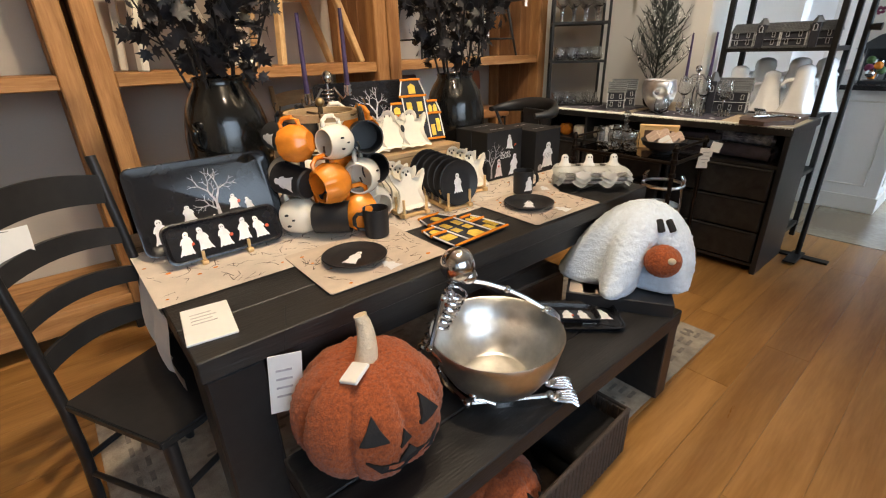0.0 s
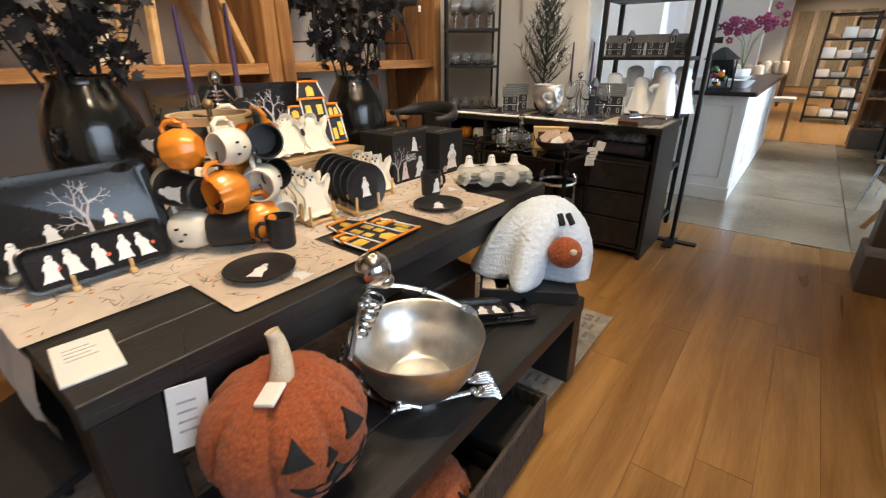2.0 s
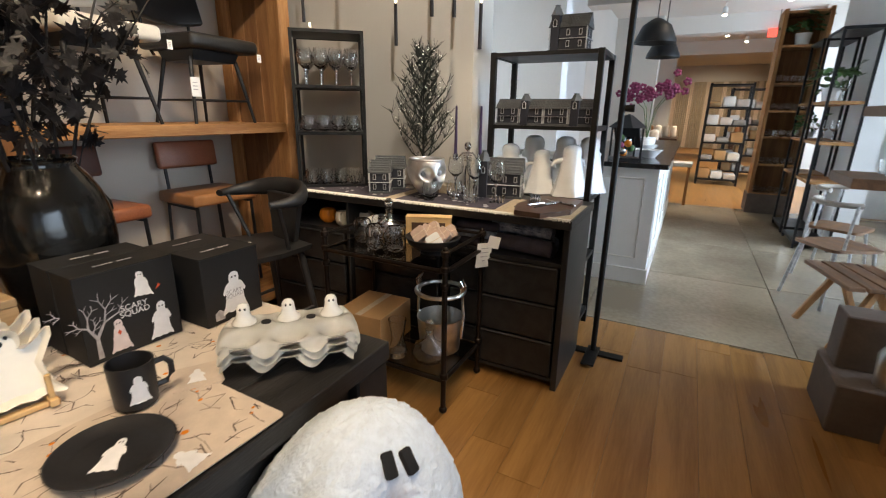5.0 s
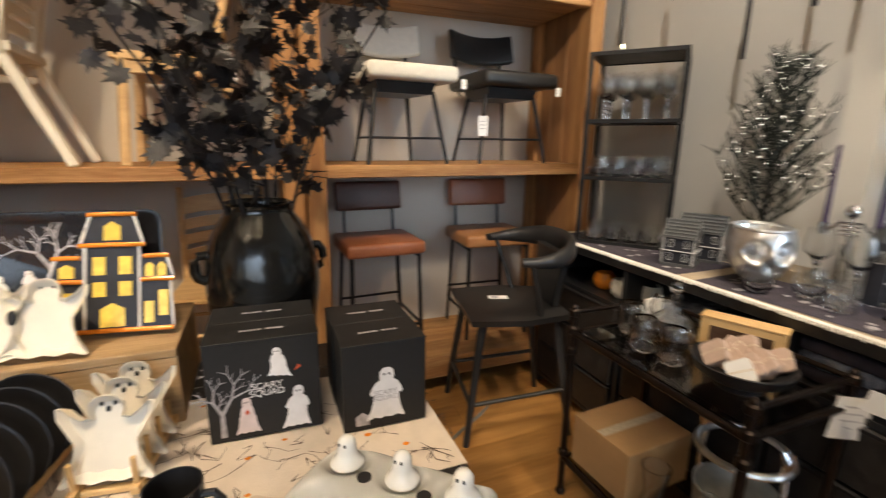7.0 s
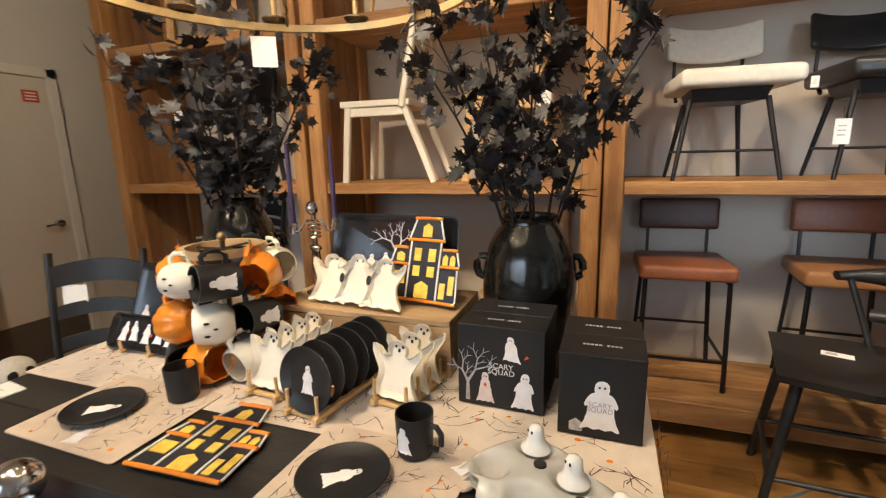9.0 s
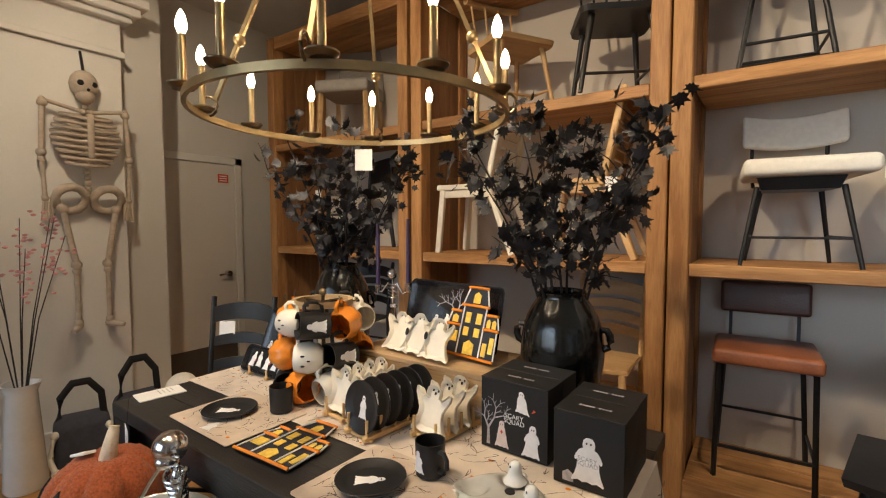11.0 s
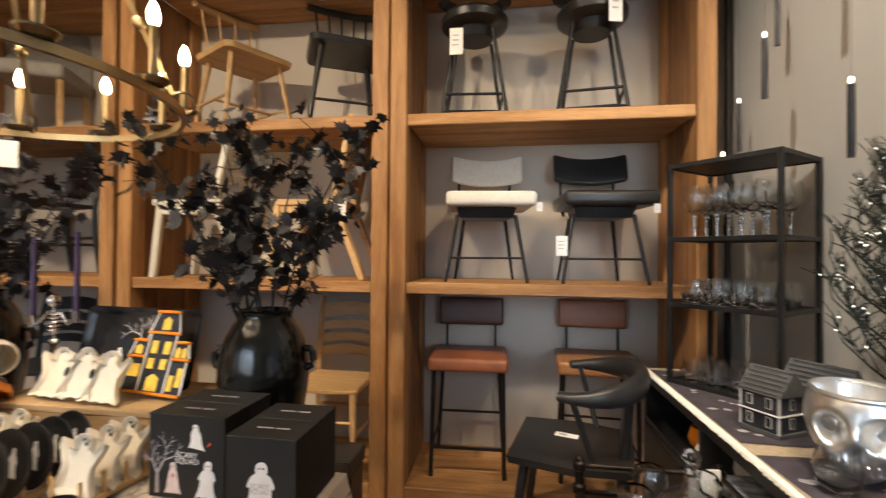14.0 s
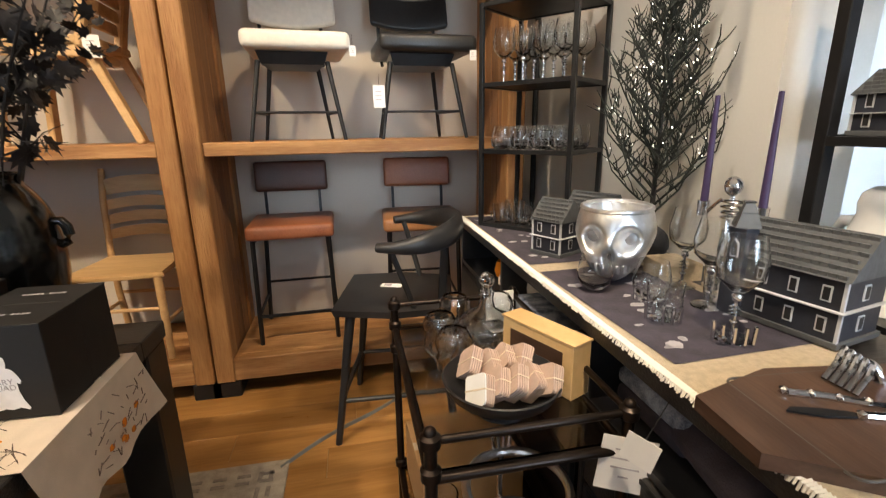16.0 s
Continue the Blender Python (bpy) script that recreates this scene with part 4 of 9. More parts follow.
for k in range(7):
    a = radians(360 / 7 * k - 118)
    for z, r in ((0.385, 0.115), (0.262, 0.105), (0.140, 0.10)):
        part("hook", tube(B(), [((r + d) * math.cos(a), (r + d) * math.sin(a), z + h) for d, h in ((-0.004, 0.002), (0.018, 0.004), (0.034, 0.010), (0.040, 0.026), (0.034, 0.042))], 0.0036, 6), brassd_m, mt)


# boxed mugs
def gift_box(m, w, d, h, label, multi):
    t = thing("gift_box", label, "box", m, group="black ghost gift boxes")
    part("carton", box(B(), -w / 2, w / 2, 0, d, 0, h - 0.003, 0.0015), card_k, t, smooth=0)
    part("lid", box(B(), -w / 2 - 0.001, w / 2 + 0.001, -0.001, d + 0.001, h - 0.004, h, 0.001), card_k, t, smooth=0)
    bm = B()
    for k in range(10):
        if k == 5:
            continue
        x = -0.045 + k * 0.009
        box(bm, x, x + 0.0065, d * 0.5 - 0.004, d * 0.5 + 0.004, h, h + 0.0006)
    part("writing", bm, print_g, t, "grey lettering bars on the lid", smooth=0)
    f = pose(0, -0.0005, 0, 90, 0, 0)
    if multi:
        ghost_print("ghost_print", t, f @ pose(-w * 0.17, 0.012, 0.0), 0.05, 0.085, mat("print_blush", (0.70, 0.60, 0.60), 0.5, var=0.08, scale=40), 0.3)
        ghost_print("ghost_print", t, f @ pose(w * 0.26, 0.008, 0.0), 0.06, 0.10, print_w, 0.8, True, 0.08)
        ghost_print("ghost_print", t, f @ pose(w * 0.14, h * 0.60, 0.0, 0, 0, -8), 0.048, 0.066, print_w, 0.5, True, -0.2)
        tree_print(t, f @ pose(-w * 0.38, 0.012, 0.0), h * 0.66, print_g, 7)
        bm = B()
        prism(bm, [(0.0, 0.0), (0.014, 0.008), (0.008, 0.014)], 0, 0.0007, f @ pose(w * 0.27, h * 0.64, 0))
        prism(bm, [(-w * 0.17, 0.055), (-w * 0.15, 0.062), (-w * 0.17, 0.07), (-w * 0.19, 0.062)], 0.0008, 0.0013, f)
        part("broom_print", bm, print_r, t, smooth=0)
        size, tx, ty, tm = 0.021, 0.004, h * 0.50, print_w
    else:
        ghost_print("ghost_print", t, f @ pose(0, 0.020, 0.0), 0.088, 0.125, print_w, 0.8, True, 0.03)
        size, tx, ty, tm = 0.017, 0.0, 0.080, print_g
    bm = B()
    prism(bm, [(-w * 0.36 + x, 0.012 + y) for x, y in ((0, 0), (0.03, 0), (0.03, 0.022), (0.015, 0.032), (0, 0.022))], 0, 0.0006, f @ pose(0.12 if multi else 0, 0, 0))
    part("tombstone_print", bm, print_g, t, smooth=0)
    for k, word in enumerate(("SCARY", "SQUAD")):
        cu = bpy.data.curves.new("writing", "FONT")
        cu.body, cu.size, cu.align_x, cu.extrude = word, size, "CENTER", 0.0003
        tmp = new("writing_tmp", cu)
        me = bpy.data.meshes.new_from_object(tmp)
        bpy.data.objects.remove(tmp)
        me.materials.append(tm)
        wr = new("writing", me)
        wr.parent = t
        wr.matrix_basis = f @ pose(tx, ty - k * size * 0.78, 0.0014)
        tagged(wr, "the words SCARY SQUAD in serif capitals")
    return t


gb = gift_box(pose(2.015, 1.835, TT + 0.006, 0, 0, -2), 0.228, 0.108, 0.225, "black gift box printed with ghosts and a bare tree", True)
copy_thing(gb, pose(2.018, 1.946, TT + 0.006, 0, 0, -2))
gs = gift_box(pose(2.262, 1.775, TT + 0.006, 0, 0, -1), 0.188, 0.125, 0.205, "smaller black gift box printed with one white ghost", False)
copy_thing(gs, pose(2.262, 1.902, TT + 0.006, 0, 0, -1))

# stacked ghost egg crates
EC = pose(2.185, 1.475, TT + 0.004, 0, 0, -48)
for lay in range(3):
    t = thing("egg_crate", "white stoneware egg crate with six cups and small ghosts", "egg crate", EC @ pose(0.006 * (lay % 2), 0, 0.018 * lay, 0, 0, 2 * lay), group="stack of ghost egg crates")
    bm = B()
    nu, nv = 48, 32
    W, D = 0.33, 0.20
    vs = []
    for j in range(nv + 1):
        row = []
        for i in range(nu + 1):
            x, y = -W / 2 + W * i / nu, -D / 2 + D * j / nv
            cup = max(math.exp(-(((x - cx) / 0.036) ** 2 + ((y - cy) / 0.034) ** 2) ** 2) for cx in (-0.108, 0, 0.108) for cy in (-0.052, 0.052))
            edge = (0.016 * math.sin(i / nu * 18.85 + 1.57) * (1 if j else -1)) * (abs(2 * j / nv - 1) ** 6)
            u, v = 2 * i / nu - 1, 2 * j / nv - 1
            x *= 1 - 0.09 * (u * v) ** 4
            y *= 1 - 0.14 * (u * v) ** 4
            drop = 0.020 * max(abs(u), abs(v)) ** 12
            row.append(bm.verts.new((x, y + edge, 0.052 - drop - 0.031 * cup + 0.010 * math.cos(x * 58) * abs(2 * j / nv - 1) ** 2)))
        vs.append(row)
    for j in range(nv):
        for i in range(nu):
            bm.faces.new((vs[j][i], vs[j][i + 1], vs[j + 1][i + 1], vs[j + 1][i]))
    bmesh.ops.solidify(bm, geom=bm.faces[:], thickness=0.005)
    part("tray", bm, crate_m, t, smooth=60)
    if lay == 2:
        for cx in (-0.108, 0.0, 0.108):
            bm = lathe(B(), [(0, 0.096), (0.010, 0.093), (0.0155, 0.085), (0.0165, 0.070), (0.0195, 0.058), (0.027, 0.050), (0.030, 0.044), (0, 0.042)], 20, (cx, 0.052, 0.0))
            part("ghost_knob", bm, crate_m, t)
            bm = B()
            for s in (-1, 1):
                ball(bm, (cx + s * 0.0055, 0.0375, 0.084), 0.0030, 1, (1, 0.6, 1.4))
            part("face", bm, eye_m, t)
            bm = rod(B(), (cx + 0.054, 0.02, 0.040), (cx + 0.054, 0.02, 0.0548), 0.012, n=16)
            if cx < 0.1:
                part("finger_hole", bm, eye_m, t)
            else:
                bm.free()


# ---------------------------------------------------------------- vases with black maple branches
def vase(m):
    t = thing("vase", "tall glossy black glazed vase with small lug handles", "vase", m, group="black vases")
    pr = [(0, 0), (0.082, 0), (0.092, 0.008), (0.110, 0.05), (0.130, 0.12), (0.141, 0.19), (0.146, 0.25), (0.145, 0.30), (0.138, 0.35), (0.124, 0.398), (0.104, 0.438), (0.088, 0.462), (0.083, 0.475), (0.088, 0.488), (0.082, 0.492), (0.074, 0.478), (0.085, 0.445), (0.125, 0.34), (0.11, 0.15), (0, 0.05)]
    bm = lathe(B(), pr, 48)
    for v in bm.verts:
        k = 1 + 0.016 * noise.noise(v.co * 11) + 0.008 * noise.noise(v.co * 38)
        v.co.x, v.co.y = v.co.x * k, v.co.y * k
    part("body", bm, glaze_m, t, smooth=60)
    for s in (-1, 1):
        part("lug", tube(B(), [(s * 0.134, 0, 0.352), (s * 0.152, 0, 0.352), (s * 0.163, 0, 0.334), (s * 0.165, 0, 0.312), (s * 0.158, 0, 0.290), (s * 0.140, 0, 0.280)], 0.013, 10), glaze_m, t)
    return t


leaf_bm = B()
lp = []
for k, (a, r) in enumerate(((0, 1.0), (14, 0.55), (30, 0.72), (44, 0.48), (62, 0.95), (80, 0.45), (105, 0.60), (130, 0.34), (158, 0.42), (180, 0.30))):
    lp.append((a, r))
full = [(r * math.sin(radians(a)), r * math.cos(radians(a))) for a, r in lp] + [(-r * math.sin(radians(a)), r * math.cos(radians(a))) for a, r in lp[-2:0:-1]]
ctr = leaf_bm.verts.new((0, 0, 0))
lv = [leaf_bm.verts.new((x * 0.043, y * 0.043, 0.006 * (x * x) - 0.005 * max(0, y) ** 2)) for x, y in full]
for i in range(len(lv)):
    leaf_bm.faces.new((ctr, lv[i], lv[(i + 1) % len(lv)]))
leaf_me = mesh_of("leaf", leaf_bm, leaf_m, 0)


def branches(m, seed, count, spread, height, bias=(0, 0)):
    t = thing("maple_branches", "black artificial maple branches standing in a vase", "branches", m, group="black branches")
    r = random.Random(seed)
    tips = []
    for k in range(9):
        a = 2 * math.pi * k / 9 + r.random() * 0.5
        out = spread * (0.35 + 0.65 * r.random())
        top = height * (0.62 + 0.38 * r.random())
        pts = []
        ex, ey = bias[0] * r.random(), bias[1] * r.random()
        for i in range(8):
            u = i / 7
            pts.append(Vector((math.cos(a) * (0.03 + out * u ** 1.5) + ex * u + 0.012 * math.sin(5 * u + k), math.sin(a) * (0.03 + out * u ** 1.5) + ey * u, -0.25 + (top + 0.25) * u)))
        part("branch", tube(B(), pts, 0.0062, 6, 0.0022), stem_m, t)
        for i in range(3, 8):
            for q in range(2):
                p = pts[i]
                d = Vector((r.random() - 0.5, r.random() - 0.5, r.random() * 0.7 - 0.15)) * 0.28 * (0.5 + spread)
                part("twig", tube(B(), [p, p + d * 0.5 + Vector((0, 0, 0.015)), p + d], 0.0026, 5, 0.001), stem_m, t)
                tips += [p + d * f for f in (0.35, 0.6, 0.8, 1.0)]
    for k in range(count):
        p = r.choice(tips) + Vector((r.gauss(0, 0.022), r.gauss(0, 0.022), r.gauss(0, 0.022)))
        lf = new("leaf", leaf_me)
        lf.parent = t
        s = 0.78 + 0.5 * r.random()
        lf.matrix_basis = pose(*p, r.uniform(-80, 80), r.uniform(-80, 80), r.uniform(0, 360)) @ Matrix.Diagonal((s, s, s, 1))
    corners = [v.co.copy() for v in leaf_me.vertices]
    faces = [tuple(q.vertices) for q in leaf_me.polygons]
    vs, fs = [], []
    for k in range(260):
        p = r.choice(tips) + Vector((r.gauss(0, 0.030), r.gauss(0, 0.030), r.gauss(0, 0.026)))
        s = 0.6 + 0.45 * r.random()
        m_ = pose(*p, r.uniform(-80, 80), r.uniform(-80, 80), r.uniform(0, 360)) @ Matrix.Diagonal((s, s, s, 1))
        n0 = len(vs)
        vs += [m_ @ c for c in corners]
        fs += [tuple(i + n0 for i in f) for f in faces]
    me = bpy.data.meshes.new("leaves")
    me.from_pydata(vs, [], fs)
    me.materials.append(leaf_m)
    rest = new("leaves", me)
    rest.parent = t
    tagged(rest, "smaller black maple leaves", kind="stuff")
    return t


VA, VB = (2.03, 2.20), (0.90, 2.165)
vz = vase(pose(VA[0], VA[1], TT, 0, 0, 10))
vz.scale = (1.02, 1.02, 0.96)
vy = copy_thing(vz, pose(VB[0], VB[1], TT, 0, 0, 35))
vy.scale = (0.99, 0.99, 1.05)
branches(pose(VA[0], VA[1], TT + 0.45), 3, 300, 0.40, 0.76)
branches(pose(VB[0], VB[1], TT + 0.49), 8, 300, 0.34, 0.66)


# ---------------------------------------------------------------- things on the bench and under it
def fuzzy(bm, amp, freq, seed=0):
    for v in bm.verts:
        nrm = v.normal if v.normal.length > 0 else v.co.normalized()
        k = noise.noise(v.co * freq + Vector((seed, 0, 0))) + 0.5 * noise.noise(v.co * freq * 2.3)
        v.co += nrm * amp * k
    return bm


def plush_pumpkin(m, r, label, detail=6, turn=0.0):
    t = thing("pumpkin_pillow", label, "pillow", m, group="plush pumpkins")
    bm = B()
    bmesh.ops.create_icosphere(bm, subdivisions=detail, radius=1.0)
    def shape(p):
        a = math.atan2(p.y, p.x)
        rr = math.hypot(p.x, p.y)
        k = 1 - 0.13 * (1 - abs(math.sin(4 * a))) ** 2.5
        top = 0.16 * math.exp(-(rr / 0.34) ** 2)
        return Vector((p.x * r * k, p.y * r * k, (p.z * 0.84 - (top if p.z > 0 else -top * 0.6)) * r + 0.84 * r))
    for v in bm.verts:
        v.co = shape(v.co.copy())
    bm.normal_update()
    fuzzy(bm, 0.0055, 150)
    part("body", bm, plush_m, t, smooth=180)
    st = []
    for k in range(9):
        u = k / 8
        st.append((0.05 * r * math.sin(u * 2.2) * 2, 0.12 * r * u * u, r * 1.38 + u * r * 0.74))
    bm = tube(B(), st, r * 0.165, 18, r * 0.088)
    part("stem", bm, twine_m, t, "pale wrapped fabric stem", smooth=60)
    def patch(pts):
        bm = B()
        vs, lo = [], []
        for a, z in pts:
            zz = (z * r - 0.84 * r) / (0.84 * r)
            q = Vector((math.cos(a) * math.sqrt(max(0, 1 - zz * zz)), math.sin(a) * math.sqrt(max(0, 1 - zz * zz)), zz))
            s = shape(q)
            out = Vector((math.cos(a), math.sin(a), 0.3)).normalized()
            vs.append(bm.verts.new(s + out * 0.008))
            lo.append(bm.verts.new(s - out * 0.006))
        bm.faces.new(vs)
        for i in range(len(vs)):
            j = (i + 1) % len(vs)
            bm.faces.new((vs[i], lo[i], lo[j], vs[j]))
        return bm
    for s in (-1, 1):
        a0 = turn + s * 0.40
        part("eye", patch([(a0 - 0.18, 1.06), (a0 - 0.1, 1.06), (a0, 1.06), (a0 + 0.18, 1.06), (a0 + 0.09, 1.20), (a0, 1.35), (a0 - 0.09, 1.20)]), felt_m, t, "black felt eye", smooth=0)
    part("nose", patch([(turn - 0.10, 0.93), (turn + 0.10, 0.93), (turn, 1.10)]), felt_m, t, "black felt nose", smooth=0)
    mouth = [(turn - 0.52, 0.86), (turn - 0.32, 0.76), (turn - 0.15, 0.73), (turn - 0.1, 0.80), (turn + 0.08, 0.80), (turn + 0.15, 0.73), (turn + 0.32, 0.76), (turn + 0.52, 0.86), (turn + 0.36, 0.64), (turn + 0.12, 0.57), (turn - 0.12, 0.57), (turn - 0.36, 0.64)]
    part("mouth", patch(mouth), felt_m, t, "black felt mouth", smooth=0)
    return t


plush_pumpkin(pose(0.815, 1.175, BZ, 0, 0, 0), 0.183, "rust plush jack-o-lantern pillow sitting on the black bench", 6, radians(-94))
t = thing("price_tag", "small white price tag resting on the plush pumpkin", "tag", pose(0.765, 1.125, 0.70, -14, -14, 25))
part("card", box(B(), -0.028, 0.028, -0.024, 0.024, 0, 0.010, 0.002), paper_m, t, smooth=0)
plush_pumpkin(pose(1.125, 1.028, 0.032, 0, 0, 20), 0.130, "rust plush jack-o-lantern pillow lying in a low basket", 5, radians(-80))

t = thing("basket", "low dark woven basket on the rug under the bench", "basket", pose(1.275, 1.025, 0.014, 0, 0, 2))
part("base", box(B(), -0.36, 0.36, -0.12, 0.12, 0, 0.012), basket_m, t, smooth=0)
for (x0, x1, y0, y1) in ((-0.37, 0.37, -0.14, -0.125), (-0.37, 0.37, 0.125, 0.14), (-0.37, -0.355, -0.125, 0.125), (0.355, 0.37, -0.125, 0.125)):
    bm = B()
    if x1 - x0 > 0.1:
        n = 34
        for k in range(n):
            xa = x0 + (x1 - x0) * k / n
            box(bm, xa + 0.002, xa + (x1 - x0) / n - 0.001, y0, y1, 0.0, 0.185, 0.003)
    else:
        for k in range(12):
            ya = y0 + (y1 - y0) * k / 12
            box(bm, x0, x1, ya + 0.002, ya + (y1 - y0) / 12 - 0.001, 0.0, 0.185, 0.003)
    tagged(part("woven_side", bm, basket_m, t, smooth=0), kind="stuff")
part("rim", tube(B(), [(-0.365, -0.134, 0.19), (0.365, -0.134, 0.19), (0.365, 0.134, 0.19), (-0.365, 0.134, 0.19)], 0.009, closed=True), basket_m, t)
t = thing("folded_throw", "folded black throw in the low basket", "throw", pose(1.50, 1.01, 0.027))
part("fold", box(B(), -0.13, 0.13, -0.10, 0.10, 0, 0.075, 0.025, 3), felt_m, t)
part("fold", box(B(), -0.125, 0.125, -0.095, 0.095, 0.076, 0.14, 0.025, 3), felt_m, t)

# silver bowl carried by a skeleton
BC = (1.215, 1.125)
t = thing("skeleton_bowl", "hammered silver bowl held by a crouching silver skeleton", "bowl", pose(BC[0], BC[1], BZ, 0, 0, 0) @ Matrix.Diagonal((1.13, 1.13, 1.08, 1)))
pr = [(0, 0.034), (0.088, 0.034), (0.125, 0.066), (0.152, 0.115), (0.166, 0.175), (0.170, 0.190), (0.169, 0.194), (0.164, 0.192), (0.148, 0.118), (0.121, 0.072), (0.096, 0.050), (0.091, 0.044), (0.086, 0.043), (0.082, 0.046), (0.04, 0.0445), (0, 0.044)]
part("bowl", lathe(B(), pr, 56), silver_m, t, "hammered silver bowl", smooth=60)
part("foot_ring", lathe(B(), [(0.070, 0.0), (0.078, 0.0), (0.074, 0.034), (0.066, 0.034)], 40), chrome_m, t)
SK = Vector((-0.055, 0.105, 0.0))

def limb(pts, r=0.0075, knob=0.0125):
    bm = tube(B(), pts, r, 8)
    for p in (pts[0], pts[-1]):
        ball(bm, p, knob, 2)
    return bm


part("skull", ball(ball(B(), SK + Vector((0.008, -0.014, 0.366)), 0.044, 3, (1, 1, 1.06)), SK + Vector((0.022, -0.034, 0.338)), 0.026, 2, (1, 1, 0.9)), chrome_m, t)
back = [SK + Vector((-0.075 * u ** 1.4, 0.075 * u ** 1.2, 0.325 - 0.26 * u)) for u in [k / 13 for k in range(14)]]
for p in back:
    part("vertebra", ball(B(), p, 0.0115, 1), chrome_m, t)
for k in range(6):
    c = back[2 + k] + Vector((0.012, -0.014, -0.004))
    rr = 0.029 - 0.0018 * k
    part("rib", tube(B(), [c + Vector((rr * math.cos(a), rr * 0.85 * math.sin(a), -0.010 * math.cos(a - 5.4))) for a in [i * math.pi / 8 for i in range(16)]], 0.004, 6, closed=True), chrome_m, t)
part("breastbone", ball(B(), back[4] + Vector((0.010, -0.012, -0.002)), 0.0225, 3, (1.0, 0.9, 2.3)), chrome_m, t)
part("pelvis", ball(B(), SK + Vector((-0.085, 0.085, 0.052)), 0.040, 2, (1.1, 0.8, 0.7)), chrome_m, t)
sh_r, el_r, hd_r = SK + Vector((0.045, 0.005, 0.302)), Vector((0.085, 0.045, 0.262)), Vector((0.158, -0.030, 0.200))
sh_l, el_l, hd_l = SK + Vector((-0.045, -0.020, 0.292)), Vector((-0.168, 0.060, 0.185)), Vector((-0.118, -0.040, 0.078))
for a, b, name in ((sh_r, el_r, "upper_arm"), (el_r, hd_r, "forearm"), (sh_l, el_l, "upper_arm"), (el_l, hd_l, "forearm")):
    part(name, limb([a, a.lerp(b, 0.5) + Vector((0, 0, 0.004)), b], 0.0068, 0.0115), chrome_m, t)
for c, d, w in ((hd_r, Vector((0.014, -0.034, -0.022)), Vector((0.007, 0.006, 0))), (hd_l, Vector((0.040, -0.030, -0.018)), Vector((0.006, 0.007, 0.004)))):
    part("hand_bone", ball(B(), c, 0.013, 2, (1.2, 1, 0.8)), chrome_m, t)
    for k in range(4):
        o = w * (k - 1.5)
        part("finger", tube(B(), [c + o, c + o + d * 0.5 + Vector((0, 0, 0.006)), c + o + d], 0.0044, 6), chrome_m, t)
for hip, knee, ankle in ((Vector((-0.10, 0.11, 0.05)), Vector((-0.112, -0.010, 0.024)), Vector((0.066, -0.128, 0.020))), (Vector((-0.06, 0.13, 0.05)), Vector((0.12, 0.105, 0.026)), Vector((0.098, -0.088, 0.020)))):
    part("thigh", limb([hip, hip.lerp(knee, 0.5) + Vector((-0.01, 0.01, 0.004)), knee], 0.0080, 0.0145), chrome_m, t)
    part("shin", limb([knee, knee.lerp(ankle, 0.5), ankle], 0.0078, 0.0130), chrome_m, t)
    c = ankle + Vector((0.010, -0.010, -0.004))
    bm = ball(B(), c, 0.017, 2, (1.3, 1, 0.7))
    for k in range(5):
        o = Vector((0.007, 0.007, 0)) * (k - 2)
        tube(bm, [c + o * 0.7, c + o + Vector((0.028, -0.026, 0.002)), c + o * 1.2 + Vector((0.040, -0.036, -0.008))], 0.0052, 6)
    part("foot", bm, chrome_m, t)

row4 = [(-0.10 + 0.065 * k, -0.035, 0.046, 0.062) for k in range(4)]
black_tray(pose(1.70, 1.20, BZ + 0.002, 0, 0, -42), 0.36, 0.20, "black tray with a row of ghosts lying on the bench", [(0.06, -0.05, 0.05, 0.07), (0.13, -0.02, 0.05, 0.07), (-0.06, -0.06, 0.05, 0.06)])
black_tray(pose(1.655, 1.225, BZ + 0.024, 0, 4, -40), 0.30, 0.115, "oblong black tray with ghosts resting on another tray", row4)
t = thing("boxed_set", "dark flat gift box with an open side under the ghost pillow", "box", pose(1.985, 1.175, BZ, 0, 0, -59))
part("carton", box(B(), -0.195, 0.195, -0.125, 0.125, 0, 0.055, 0.002), matte_m, t, smooth=0)
for k in range(3):
    part("card", prism(B(), rrect(0.10, 0.10, 0.01), 0.0555 + 0.0001 * k, 0.0575, pose(-0.135 + 0.05 * k, -0.068 + 0.004 * k, 0, 0, 0, 6 * k)), mat_m, t, "cream printed coaster", smooth=0)

# white sherpa ghost pillow, draped like a sheet over two soft legs
t = thing("ghost_pillow", "white sherpa ghost pillow with felt eyes draped on a box", "pillow", pose(2.03, 1.16, BZ + 0.059, 0, 0, -58) @ Matrix.Diagonal((1.10, 1.08, 1.17, 1)))


def bump_at(a, c, w):
    d = (a - radians(c) + math.pi) % (2 * math.pi) - math.pi
    return math.exp(-(d / radians(w)) ** 2)


